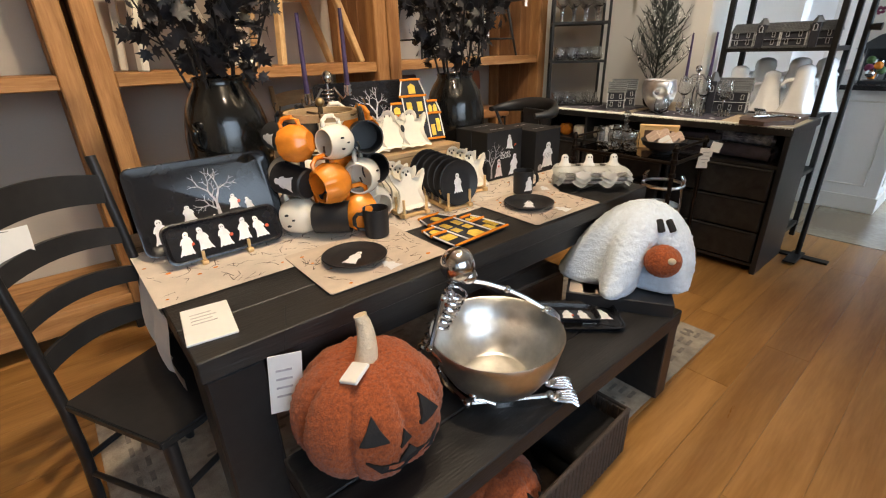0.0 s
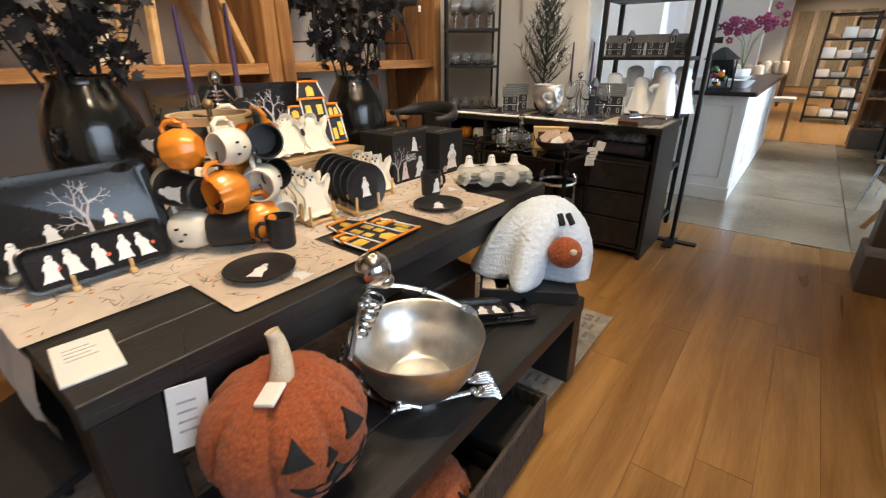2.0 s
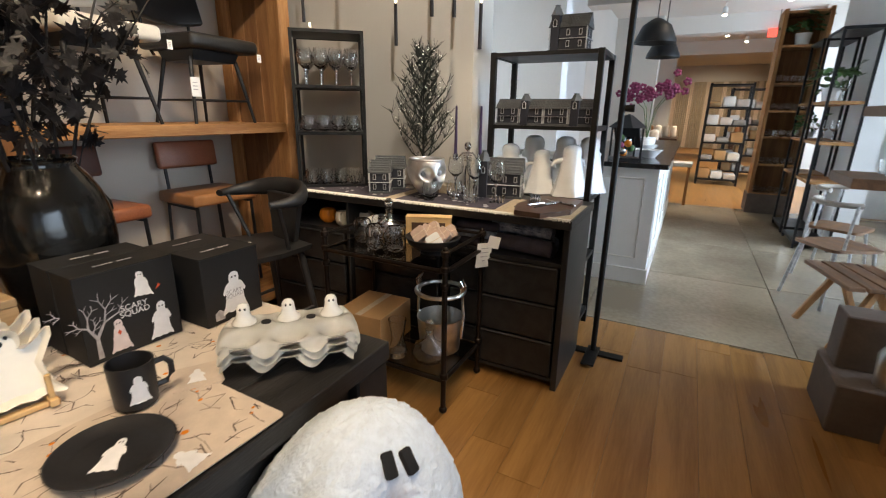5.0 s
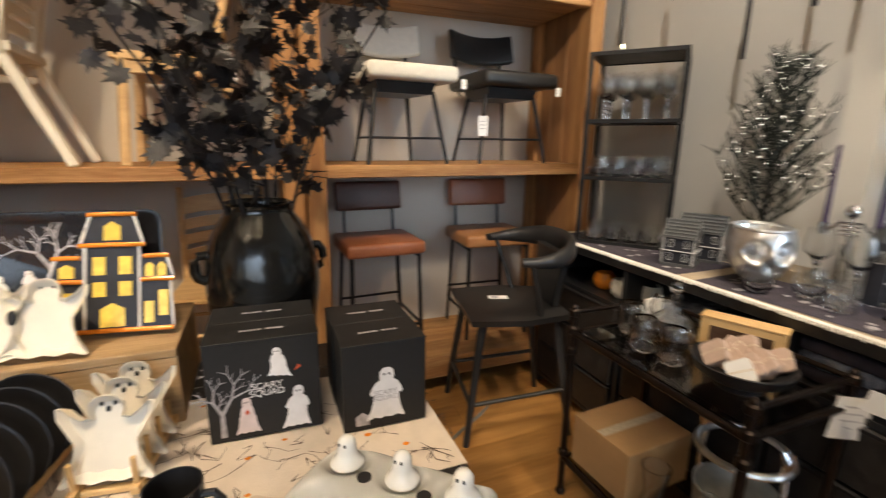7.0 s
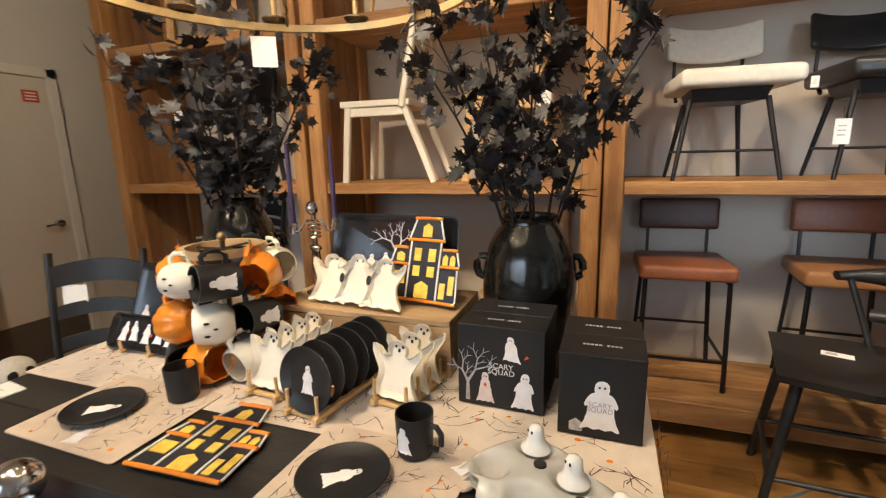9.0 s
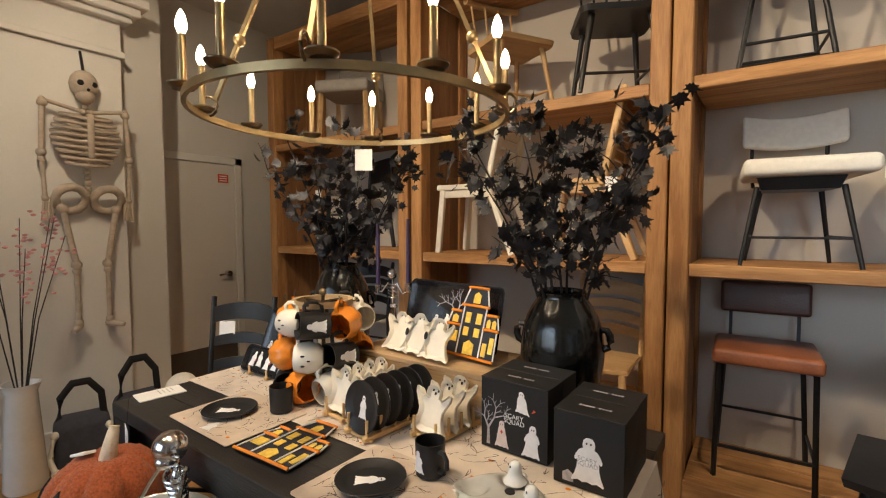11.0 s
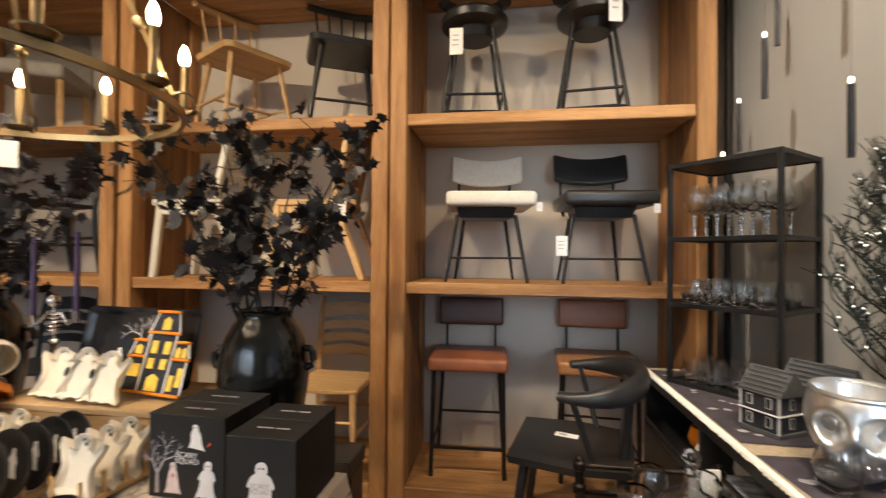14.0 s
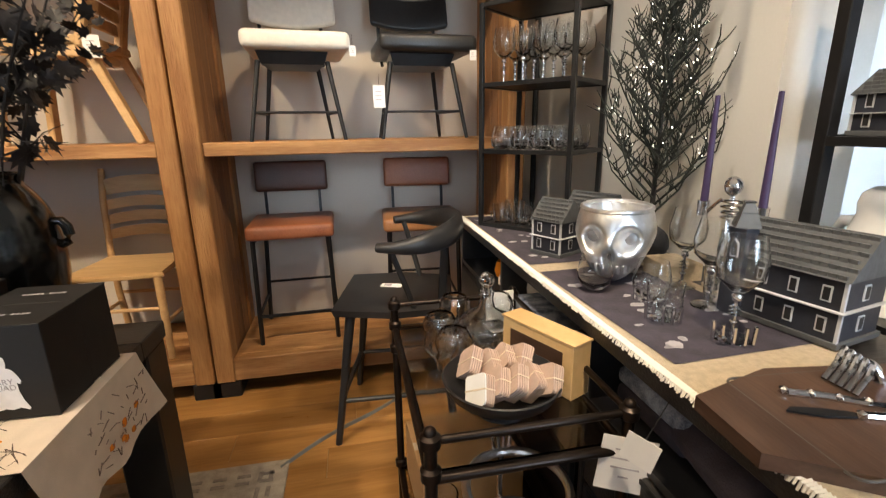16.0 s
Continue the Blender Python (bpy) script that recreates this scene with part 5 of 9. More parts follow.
def ghost_surface(a, u):
    """Point of the draped sheet at the angle a and the height share u."""
    base = 0.150 + 0.105 * bump_at(a, 178, 34) + 0.055 * bump_at(a, -108, 22) + 0.095 * bump_at(a, -14, 24) - 0.075 * bump_at(a, -55, 20) - 0.030 * bump_at(a, -146, 15) + 0.02 * math.sin(6 * a)
    round_top = 0.148 + 0.035 * math.cos(a) ** 2
    low = (1 - u) ** 1.15
    r = (round_top * (1 - low) + base * low) * (1 - u ** 2.7) ** 0.5
    r *= 1 + 0.05 * math.sin(9 * a + 3 * u) * low - 0.55 * bump_at(a, -57, 15) * math.exp(-((u - 0.28) / 0.22) ** 2)
    tuck = 1 - 0.22 * max(0.0, 1 - u / 0.10) ** 2
    return Vector((r * tuck * math.cos(a) + 0.045 * u - 0.012, r * tuck * math.sin(a) * 0.94 + 0.03 * u, 0.285 * u))


bm = B()
rings = []
for k in range(64):
    u = (k / 64) ** 0.9 if k < 50 else 1 - (1 - (50 / 64) ** 0.9) * ((64 - k) / 14) ** 1.7
    rings.append([bm.verts.new(ghost_surface(i * 2 * math.pi / 140, u)) for i in range(140)])
for ra, rb in zip(rings, rings[1:]):
    for i in range(140):
        bm.faces.new((ra[i], ra[(i + 1) % 140], rb[(i + 1) % 140], rb[i]))
tip = bm.verts.new(ghost_surface(0, 1.0))
foot = bm.verts.new((0, 0, 0))
for i in range(140):
    bm.faces.new((rings[-1][i], rings[-1][(i + 1) % 140], tip))
    bm.faces.new((rings[0][(i + 1) % 140], rings[0][i], foot))
bm.normal_update()
fuzzy(bm, 0.0048, 105, 3)
for v in bm.verts:
    v.co.z = max(v.co.z, 0.0)
part("body", bm, sherpa_m, t, smooth=180)
for a in (-62, -44):
    p = ghost_surface(radians(a), 0.80)
    part("eye", box(B(), -0.0115, 0.0115, -0.008, 0.008, -0.022, 0.022, 0.005, 2), felt_m, t, "black felt eye", at=Matrix.Translation(p) @ pose(0, 0, 0, -38, 0, a + 90))
bm = ball(B(), (0.085, -0.116, 0.132), 0.058, 5, (1, 0.85, 0.9))
bm.normal_update()
fuzzy(bm, 0.003, 140, 5)
part("pumpkin", bm, plush_m, t, "small rust plush pumpkin", smooth=180)
part("pumpkin_stem", ball(B(), (0.104, -0.162, 0.152), 0.011, 2, (1.2, 0.8, 1)), twine_m, t)

t = thing("crate", "grey-brown lidded wooden crate under the table", "crate", pose(1.88, 1.64, 0.012, 0, 0, -4))
part("body", box(B(), -0.20, 0.20, -0.14, 0.14, 0, 0.36, 0.004), board_m, t, smooth=0)
for k in range(3):
    part("lid_board", box(B(), -0.205, 0.205, -0.145 + k * 0.097, -0.050 + k * 0.097, 0.361, 0.378, 0.003), stone_m, t, smooth=0)

t = thing("hanging_tag", "long white printed swing tag hanging from the table edge", "tag", pose(0.665, 1.288, 0.628, 0, 6, -14))
part("card", box(B(), -0.038, 0.038, -0.001, 0.001, -0.075, 0.085), paper_m, t, smooth=0)
bm = B()
for k in range(4):
    box(bm, -0.022, 0.015, -0.0016, -0.0011, 0.04 - k * 0.024, 0.046 - k * 0.024)
part("writing", bm, print_g, t, "grey lines of writing", smooth=0)
part("string", rod(B(), (0, 0, 0.075), (0.01, 0.01, 0.205), 0.0009, n=5), eye_m, t)


# ---------------------------------------------------------------- chairs and stools
def ladder_chair(m, material, label, h=1.02, slats=4, group="", tag=False):
    t = thing("dining_chair", label, "chair", m, group=group)
    bm = prism(B(), [(-0.225, 0.20), (-0.10, 0.225), (0.10, 0.225), (0.225, 0.20), (0.20, -0.19), (-0.20, -0.19)], 0.435, 0.462, inset=-0.0)
    bmesh.ops.bevel(bm, geom=bm.edges[:], offset=0.006, segments=2, affect="EDGES")
    part("seat", bm, material, t)
    for s in (-1, 1):
        part("front_leg", tube(B(), [(s * 0.19, 0.185, 0.436), (s * 0.195, 0.19, 0.2), (s * 0.195, 0.195, 0.0)], 0.021, 10, 0.015), material, t)
        pts = [(s * 0.195, -0.235, 0.0), (s * 0.195, -0.20, 0.25), (s * 0.195, -0.195, 0.45), (s * 0.197, -0.225, 0.75), (s * 0.20, -0.275, h)]
        part("back_post", tube(B(), pts, 0.018, 10, 0.016), material, t)
        part("side_stretcher", rod(B(), (s * 0.195, 0.19, 0.19), (s * 0.195, -0.205, 0.19), 0.010), material, t)
    part("front_stretcher", rod(B(), (-0.195, 0.19, 0.27), (0.195, 0.19, 0.27), 0.010), material, t)
    part("back_stretcher", rod(B(), (-0.195, -0.21, 0.24), (0.195, -0.21, 0.24), 0.010), material, t)
    for k in range(slats):
        z = 0.55 + (h - 0.14 - 0.55) * k / (slats - 1)
        yb = -0.20 - 0.075 * ((z - 0.45) / (h - 0.45)) ** 1.3
        bm = B()
        n = 10
        lo, hi = [], []
        for i in range(n + 1):
            x = -0.19 + 0.38 * i / n
            yy = yb - 0.030 * (1 - (x / 0.19) ** 2)
            arch = 0.022 * (1 - (x / 0.19) ** 2)
            hh = 0.052 if k < slats - 1 else 0.085
            lo.append([bm.verts.new((x, yy + d, z + arch * 0.8)) for d in (-0.007, 0.007)])
            hi.append([bm.verts.new((x, yy + d - 0.006, z + hh + arch)) for d in (-0.007, 0.007)])
        for i in range(n):
            bm.faces.new((lo[i][0], lo[i + 1][0], hi[i + 1][0], hi[i][0]))
            bm.faces.new((lo[i + 1][1], lo[i][1], hi[i][1], hi[i + 1][1]))
            bm.faces.new((hi[i][0], hi[i + 1][0], hi[i + 1][1], hi[i][1]))
            bm.faces.new((lo[i][1], lo[i + 1][1], lo[i + 1][0], lo[i][0]))
        for i in (0, n):
            bm.faces.new((lo[i][0], lo[i][1], hi[i][1], hi[i][0]))
        part("back_slat", bm, material, t)
    return t


dc = ladder_chair(pose(0.465, 1.75, 0.012, 0, 0, 210) @ Matrix.Diagonal((0.86, 1, 1, 1)), black_z, "black ladder-back dining chair drawn up to the table end", 1.075, 4)
t = thing("price_tag", "white paper tag hanging on the chair back", "tag", pose(0.250, 1.928, 0.895, 0, 4, 30))
part("card", box(B(), -0.045, 0.045, -0.001, 0.001, -0.06, 0.06), paper_m, t, smooth=0)
part("string", rod(B(), (0, 0, 0.055), (-0.09, -0.003, 0.062), 0.0012, n=6), eye_m, t)


def hang_tag(x, y, z, turn=0, w=0.05, h=0.09, label="white paper tag hanging from the seat"):
    t = thing("price_tag", label, "tag", pose(x, y, z, 0, 0, turn), group="white price tags")
    part("card", box(B(), -w / 2, w / 2, -0.001, 0.001, -h, 0), paper_m, t, smooth=0)
    part("string", rod(B(), (0, 0, 0), (0.004, 0.02, 0.05), 0.0008, n=5), eye_m, t)
    bm = B()
    for k in range(3):
        box(bm, -w * 0.3, w * 0.2, -0.0016, -0.0011, -h * 0.3 - k * h * 0.18, -h * 0.25 - k * h * 0.18)
    part("writing", bm, print_g, t, "grey lines of writing", smooth=0)


def cushion(w, d, h, r=0.02):
    return box(B(), -w / 2, w / 2, -d / 2, d / 2, 0, h, r, 4)


def upholstered_chair(m, fabric, label):
    """Padded seat and curved back on splayed black legs; faces -y."""
    t = thing("side_chair", label, "chair", m, group="padded chairs on the shelf")
    bm = cushion(0.465, 0.46, 0.078, 0.026)
    for v in bm.verts:
        v.co.z += 0.012 * math.cos(v.co.x * 5) * math.cos(v.co.y * 5)
        v.co.x *= 1.0 + 0.10 * (-v.co.y)
    part("seat", bm, fabric, t, smooth=60, at=pose(0.022, 0, 0.40))
    bm = box(B(), -0.215, 0.215, -0.020, 0.020, -0.085, 0.085, 0.016, 4)
    bmesh.ops.subdivide_edges(bm, edges=[e for e in bm.edges if abs(e.verts[0].co.x - e.verts[1].co.x) > 0.2], cuts=10)
    for v in bm.verts:
        v.co.y += -0.9 * v.co.x ** 2 + 0.02
        v.co.z += 0.28 * v.co.x ** 2
    part("backrest", bm, fabric, t, smooth=60, at=pose(0.015, 0.235, 0.655, -15, 0, 0))
    part("seat_frame", prism(B(), [(-0.16, -0.16), (0.16, -0.16), (0.13, 0.16), (-0.13, 0.16)], 0.345, 0.40, inset=0.12), black_z, t, smooth=0)
    for s in (-1, 1):
        part("front_leg", tube(B(), [(s * 0.155, -0.13, 0.36), (s * 0.215, -0.185, 0.0)], 0.012, 10, 0.009), steel_m, t)
        part("back_leg", tube(B(), [(s * 0.12, 0.13, 0.36), (s * 0.175, 0.20, 0.0)], 0.012, 10, 0.009), steel_m, t)
        part("back_upright", tube(B(), [(s * 0.15, 0.17, 0.38), (s * 0.155, 0.235, 0.46), (s * 0.155, 0.235, 0.65)], 0.009), steel_m, t)
        part("side_stretcher", rod(B(), (s * 0.193, -0.165, 0.13), (s * 0.155, 0.175, 0.13), 0.006), steel_m, t)
    part("front_stretcher", rod(B(), (-0.193, -0.165, 0.13), (0.193, -0.165, 0.13), 0.006), steel_m, t)
    return t


upholstered_chair(pose(2.735, 3.305, S1, 0, 0, 5), boucle_m, "ivory padded side chair with black splayed legs on a shelf")
upholstered_chair(pose(3.345, 3.315, S1, 0, 0, 4), leather_k, "black leather padded side chair with black legs on a shelf")
hang_tag(3.02, 3.065, 1.70, 10, 0.03, 0.045)
hang_tag(3.13, 3.06, 1.53, 0, 0.055, 0.10)
hang_tag(3.585, 3.07, 1.69, 0, 0.03, 0.045)


def counter_stool(m, seat_m, back_mat, label):
    """Square leather counter stool; faces -y."""
    t = thing("counter_stool", label, "stool", m, group="leather counter stools")
    bm = cushion(0.44, 0.40, 0.075, 0.022)
    for v in bm.verts:
        v.co.z += 0.010 * math.cos(v.co.x * 6) * math.cos(v.co.y * 6)
    part("seat", bm, seat_m, t, smooth=60, at=pose(0, 0, 0.575))
    bm = box(B(), -0.20, 0.20, -0.022, 0.022, -0.085, 0.085, 0.018, 4)
    part("backrest", bm, back_mat, t, smooth=60, at=pose(0, 0.19, 0.865, -6, 0, 0))
    for s in (-1, 1):
        part("front_leg", bar(B(), (s * 0.20, -0.175, 0), (s * 0.19, -0.165, 0.575), 0.017, 0.017), steel_m, t, smooth=0)
        part("back_leg", bar(B(), (s * 0.20, 0.19, 0), (s * 0.17, 0.175, 0.575), 0.017, 0.017), steel_m, t, smooth=0)
        part("back_upright", bar(B(), (s * 0.15, 0.18, 0.575), (s * 0.15, 0.20, 0.83), 0.016, 0.010), steel_m, t, smooth=0)
        part("side_stretcher", bar(B(), (s * 0.198, -0.17, 0.16), (s * 0.198, 0.185, 0.16), 0.012, 0.012), steel_m, t, smooth=0)
        part("side_rail", bar(B(), (s * 0.19, -0.165, 0.565), (s * 0.175, 0.175, 0.565), 0.014, 0.018), steel_m, t, smooth=0)
    part("foot_rail", bar(B(), (-0.198, -0.172, 0.16), (0.198, -0.172, 0.16), 0.014, 0.014), steel_m, t, smooth=0)
    part("back_stretcher", bar(B(), (-0.198, 0.187, 0.24), (0.198, 0.187, 0.24), 0.012, 0.012), steel_m, t, smooth=0)
    return t


counter_stool(pose(2.645, 3.385, DECK, 0, 0, 2), leather_r, leather_d, "cognac leather counter stool with black legs on the shelf deck")
counter_stool(pose(3.36, 3.40, DECK, 0, 0, -3), leather_t, leather_r, "tan leather counter stool with black legs on the shelf deck")


def round_stool(m, label):
    t = thing("round_stool", label, "stool", m, group="round black stools")
    part("seat", lathe(B(), [(0, 0.52), (0.15, 0.52), (0.185, 0.545), (0.19, 0.58), (0.17, 0.605), (0, 0.60)], 36), leather_k, t)
    part("seat_frame", lathe(B(), [(0, 0.47), (0.10, 0.47), (0.12, 0.52), (0, 0.52)], 24), steel_m, t)
    part("backrest", tube(B(), [(0.2 * math.sin(a), 0.2 * math.cos(a), 0.74) for a in [-1.2 + 0.24 * k for k in range(11)]], 0.035, 10), leather_k, t)
    for sx in (-1, 1):
        for sy in (-1, 1):
            part("leg", tube(B(), [(sx * 0.10, sy * 0.10, 0.50), (sx * 0.175, sy * 0.165, 0.0)], 0.011, 8), steel_m, t)
        part("side_stretcher", rod(B(), (sx * 0.155, -0.147, 0.12), (sx * 0.155, 0.147, 0.12), 0.007), steel_m, t)
        part("stretcher", rod(B(), (-0.155, sx * 0.147, 0.12), (0.155, sx * 0.147, 0.12), 0.008), steel_m, t)
        part("low_stretcher", rod(B(), (-0.17, sx * 0.16, 0.02), (0.17, sx * 0.16, 0.02), 0.006), steel_m, t)
    return t


rs_ = round_stool(pose(2.665, 3.30, S2, 0, 0, 5), "round black leather stool with a metal frame on the top shelf")
copy_thing(rs_, pose(3.31, 3.30, S2, 0, 0, -8))
hang_tag(2.585, 3.10, 2.63, 0, 0.07, 0.14)
hang_tag(3.39, 3.09, 2.80, 14, 0.07, 0.19)


def angular_chair(m, material, label):
    """A plain wooden side chair with slab seat, angled back and tapered legs; faces -x."""
    t = thing("wooden_chair", label, "chair", m, group="angular wooden chairs")
    for k in range(4):
        y0 = -0.21 + k * 0.105
        part("seat_slat", box(B(), -0.24, 0.17, y0 + 0.001, y0 + 0.104, 0.415, 0.45, 0.006, 2), material, t, smooth=0)
    for s in (-1, 1):
        part("front_leg", bar(B(), (-0.20, s * 0.185, 0.42), (-0.235, s * 0.195, 0.0), 0.050, 0.036, 0.006), material, t, smooth=0)
        part("back_leg", bar(B(), (0.13, s * 0.185, 0.43), (0.30, s * 0.195, 0.0), 0.052, 0.036, 0.006), material, t, smooth=0)
        part("back_post", bar(B(), (0.125, s * 0.185, 0.40), (0.235, s * 0.185, 0.92), 0.078, 0.036, 0.008), material, t, smooth=0)
        part("side_rail", box(B(), -0.19, 0.13, s * 0.185 - 0.013, s * 0.185 + 0.013, 0.365, 0.414, 0.003), material, t, smooth=0)
    for k in range(7):
        z = 0.50 + k * 0.060
        x = 0.125 + 0.11 * (z - 0.40) / 0.52
        part("back_slat", box(B(), x - 0.014, x + 0.004, -0.168, 0.168, z, z + 0.055, 0.004), material, t, smooth=0)
    return t


angular_chair(pose(1.055, 3.30, S1, 0, 0, 4), ivory_paint, "ivory painted wooden chair on the oak shelf")
angular_chair(pose(1.765, 3.33, S1, 0, 0, 2), pine_m, "natural pale wooden chair on the oak shelf")
hang_tag(1.955, 3.10, 1.73, 20, 0.06, 0.09)


def spindle_chair(m, material, label, rails=5):
    t = thing("spindle_chair", label, "chair", m, group="spindle chairs")
    bm = prism(B(), rrect(0.44, 0.42, 0.05), 0.425, 0.455, inset=0.04)
    part("seat", bm, material, t, smooth=0)
    for sx in (-1, 1):
        part("front_leg", tube(B(), [(sx * 0.15, -0.14, 0.43), (sx * 0.215, -0.20, 0)], 0.018, 10, 0.012), material, t)
        part("back_leg", tube(B(), [(sx * 0.15, 0.14, 0.43), (sx * 0.20, 0.22, 0)], 0.018, 10, 0.012), material, t)
        part("side_stretcher", rod(B(), (sx * 0.19, -0.175, 0.16), (sx * 0.18, 0.19, 0.16), 0.009), material, t)
    part("cross_stretcher", rod(B(), (-0.185, 0.0, 0.16), (0.185, 0.0, 0.16), 0.009), material, t)
    part("crest_rail", tube(B(), [(-0.21, 0.22, 0.80), (-0.1, 0.255, 0.805), (0.1, 0.255, 0.805), (0.21, 0.22, 0.80)], 0.022, 10), material, t)
    for k in range(rails):
        x = -0.16 + 0.32 * k / (rails - 1)
        part("spindle", rod(B(), (x * 0.85, 0.17, 0.45), (x, 0.24, 0.80), 0.007), material, t)
    return t


spindle_chair(pose(1.90, 3.31, S2, 0, 0, 28), black_z, "black spindle-back chair on the top oak shelf")
spindle_chair(pose(1.23, 3.34, S2, 0, 0, 60), pine_m, "pale oak spindle-back chair on the top shelf", 4)
hang_tag(1.79, 3.2, 2.98, 0, 0.03, 0.09)

t = thing("grey_chair", "grey upholstered dining chair with pale legs on the top shelf", "chair", pose(-0.27, 3.36, S2, 0, 0, 24))
part("seat", cushion(0.46, 0.44, 0.10, 0.03), greyfab_m, t, smooth=60, at=pose(0, 0, 0.37))
bm = box(B(), -0.22, 0.22, -0.03, 0.03, 0, 0.42, 0.025, 4)
for v in bm.verts:
    v.co.x *= 1 - 0.35 * max(0, v.co.z - 0.1)
part("backrest", bm, greyfab_m, t, smooth=60, at=pose(0, 0.21, 0.44, -10, 0, 0))
for sx in (-1, 1):
    for sy in (-1, 1):
        part("leg", bar(B(), (sx * 0.19, sy * 0.17, 0.37), (sx * 0.205, sy * 0.19, 0), 0.034, 0.034, 0.003), pine_m, t, smooth=0)
ladder_chair(pose(-0.2, 3.36, S1, 0, 0, 160), black_z, "black ladder-back chair on the oak shelf", 0.80, 3, group="chairs in the shelving")
ladder_chair(pose(-0.25, 3.37, DECK, 0, 0, 185), black_z, "black ladder-back chair on the shelf deck", 0.92, 4, group="chairs in the shelving")
ladder_chair(pose(1.83, 3.36, DECK, 0, 0, 178), pine_m, "pale oak ladder-back chair on the shelf deck", 0.93, 4, group="chairs in the shelving")
hang_tag(-0.42, 3.12, 1.76, 0, 0.07, 0.10)

# black low-back bar chair in front of the console
t = thing("bar_chair", "black wooden bar chair with a curved low back", "chair", pose(3.165, 2.76, 0, 0, 0, 78) @ Matrix.Diagonal((1.13, 1.13, 1, 1)))
bm = prism(B(), [(-0.21, 0.23), (0.21, 0.23), (0.235, 0.0), (0.19, -0.20), (-0.19, -0.20), (-0.235, 0.0)], 0.595, 0.625, inset=0.03)
part("seat", bm, black_z, t, smooth=0)
for s in (-1, 1):
    part("front_leg", tube(B(), [(s * 0.165, 0.17, 0.60), (s * 0.215, 0.24, 0.0)], 0.019, 10, 0.013), black_z, t)
    part("back_leg", tube(B(), [(s * 0.15, -0.15, 0.60), (s * 0.205, -0.22, 0.0)], 0.019, 10, 0.013), black_z, t)
    part("side_stretcher", rod(B(), (s * 0.197, 0.215, 0.20), (s * 0.187, -0.195, 0.24), 0.010), black_z, t)
    part("back_support", tube(B(), [(s * 0.185, -0.07, 0.61), (s * 0.215, -0.035, 0.75), (s * 0.245, 0.005, 0.895)], 0.011), black_z, t)
part("front_stretcher", rod(B(), (-0.20, 0.22, 0.20), (0.20, 0.22, 0.20), 0.010), black_z, t)
arc = [(0.26 * math.sin(a), -0.03 - 0.20 * math.cos(a), 0.90 + 0.012 * math.cos(a)) for a in [-1.95 + 0.26 * k for k in range(16)]]
bm = tube(B(), arc, 0.024, 12)
for v in bm.verts:
    wide = max(0.0, min(1.0, (0.02 - v.co.y) / 0.22))
    v.co.z = 0.90 + (v.co.z - 0.90) * (0.8 + 1.5 * wide)
part("back_rail", bm, black_z, t, smooth=60)
bm = box(B(), -0.15, 0.15, -0.245, -0.215, 0.610, 0.90, 0.006)
for v in bm.verts:
    v.co.x *= 0.62 + 0.38 * (v.co.z - 0.61) / 0.29
    v.co.y += 0.35 * v.co.x ** 2 / 0.15 + 0.045 * (0.90 - v.co.z) / 0.29
part("back_splat", bm, black_z, t, smooth=0)
t = thing("price_tag", "white price card lying on the bar chair seat", "tag", pose(3.13, 2.83, 0.6255, 0, 0, -20), group="white price tags")
part("card", box(B(), -0.05, 0.05, -0.022, 0.022, 0, 0.002), paper_m, t, smooth=0)
part("writing", box(B(), -0.035, 0.0, -0.012, 0.012, 0.002, 0.0024), print_g, t, smooth=0)

# ---------------------------------------------------------------- chandelier
CX, CY, CZ, CR = 1.595, 1.60, 1.806, 0.458
ch = thing("chandelier", "round brass wagon-wheel chandelier with twelve lit candle bulbs", "chandelier", pose(CX, CY, CZ))
bm = B()
n = 96
rings = []
for k in range(n):
    a = 2 * math.pi * k / n
    rings.append([bm.verts.new((r * math.cos(a), r * math.sin(a), z)) for r, z in ((CR - 0.006, -0.010), (CR + 0.006, -0.010), (CR + 0.006, 0.010), (CR - 0.006, 0.010))])
for k in range(n):
    a, b = rings[k], rings[(k + 1) % n]
    for j in range(4):
        bm.faces.new((a[j], a[(j + 1) % 4], b[(j + 1) % 4], b[j]))
part("ring", bm, brass_m, ch)
for k in range(12):
    a = 2 * math.pi * (k + 0.25) / 12
    c = (CR * math.cos(a), CR * math.sin(a))
    arm = part("candle_cup", lathe(B(), [(0, 0.012), (0.026, 0.012), (0.036, 0.022), (0.036, 0.026), (0.014, 0.026), (0, 0.026)], 20, (c[0], c[1], 0)), brassd_m, ch)
    part("sleeve", rod(B(), (c[0], c[1], 0.024), (c[0], c[1], 0.148), 0.0095, n=16), brass_m, ch)
    bl = part("bulb", lathe(B(), [(0, 0.146), (0.007, 0.148), (0.0135, 0.164), (0.0135, 0.178), (0.008, 0.198), (0.002, 0.208), (0, 0.208)], 14, (c[0], c[1], 0)), bulb_m, ch, "lit clear candle bulb")
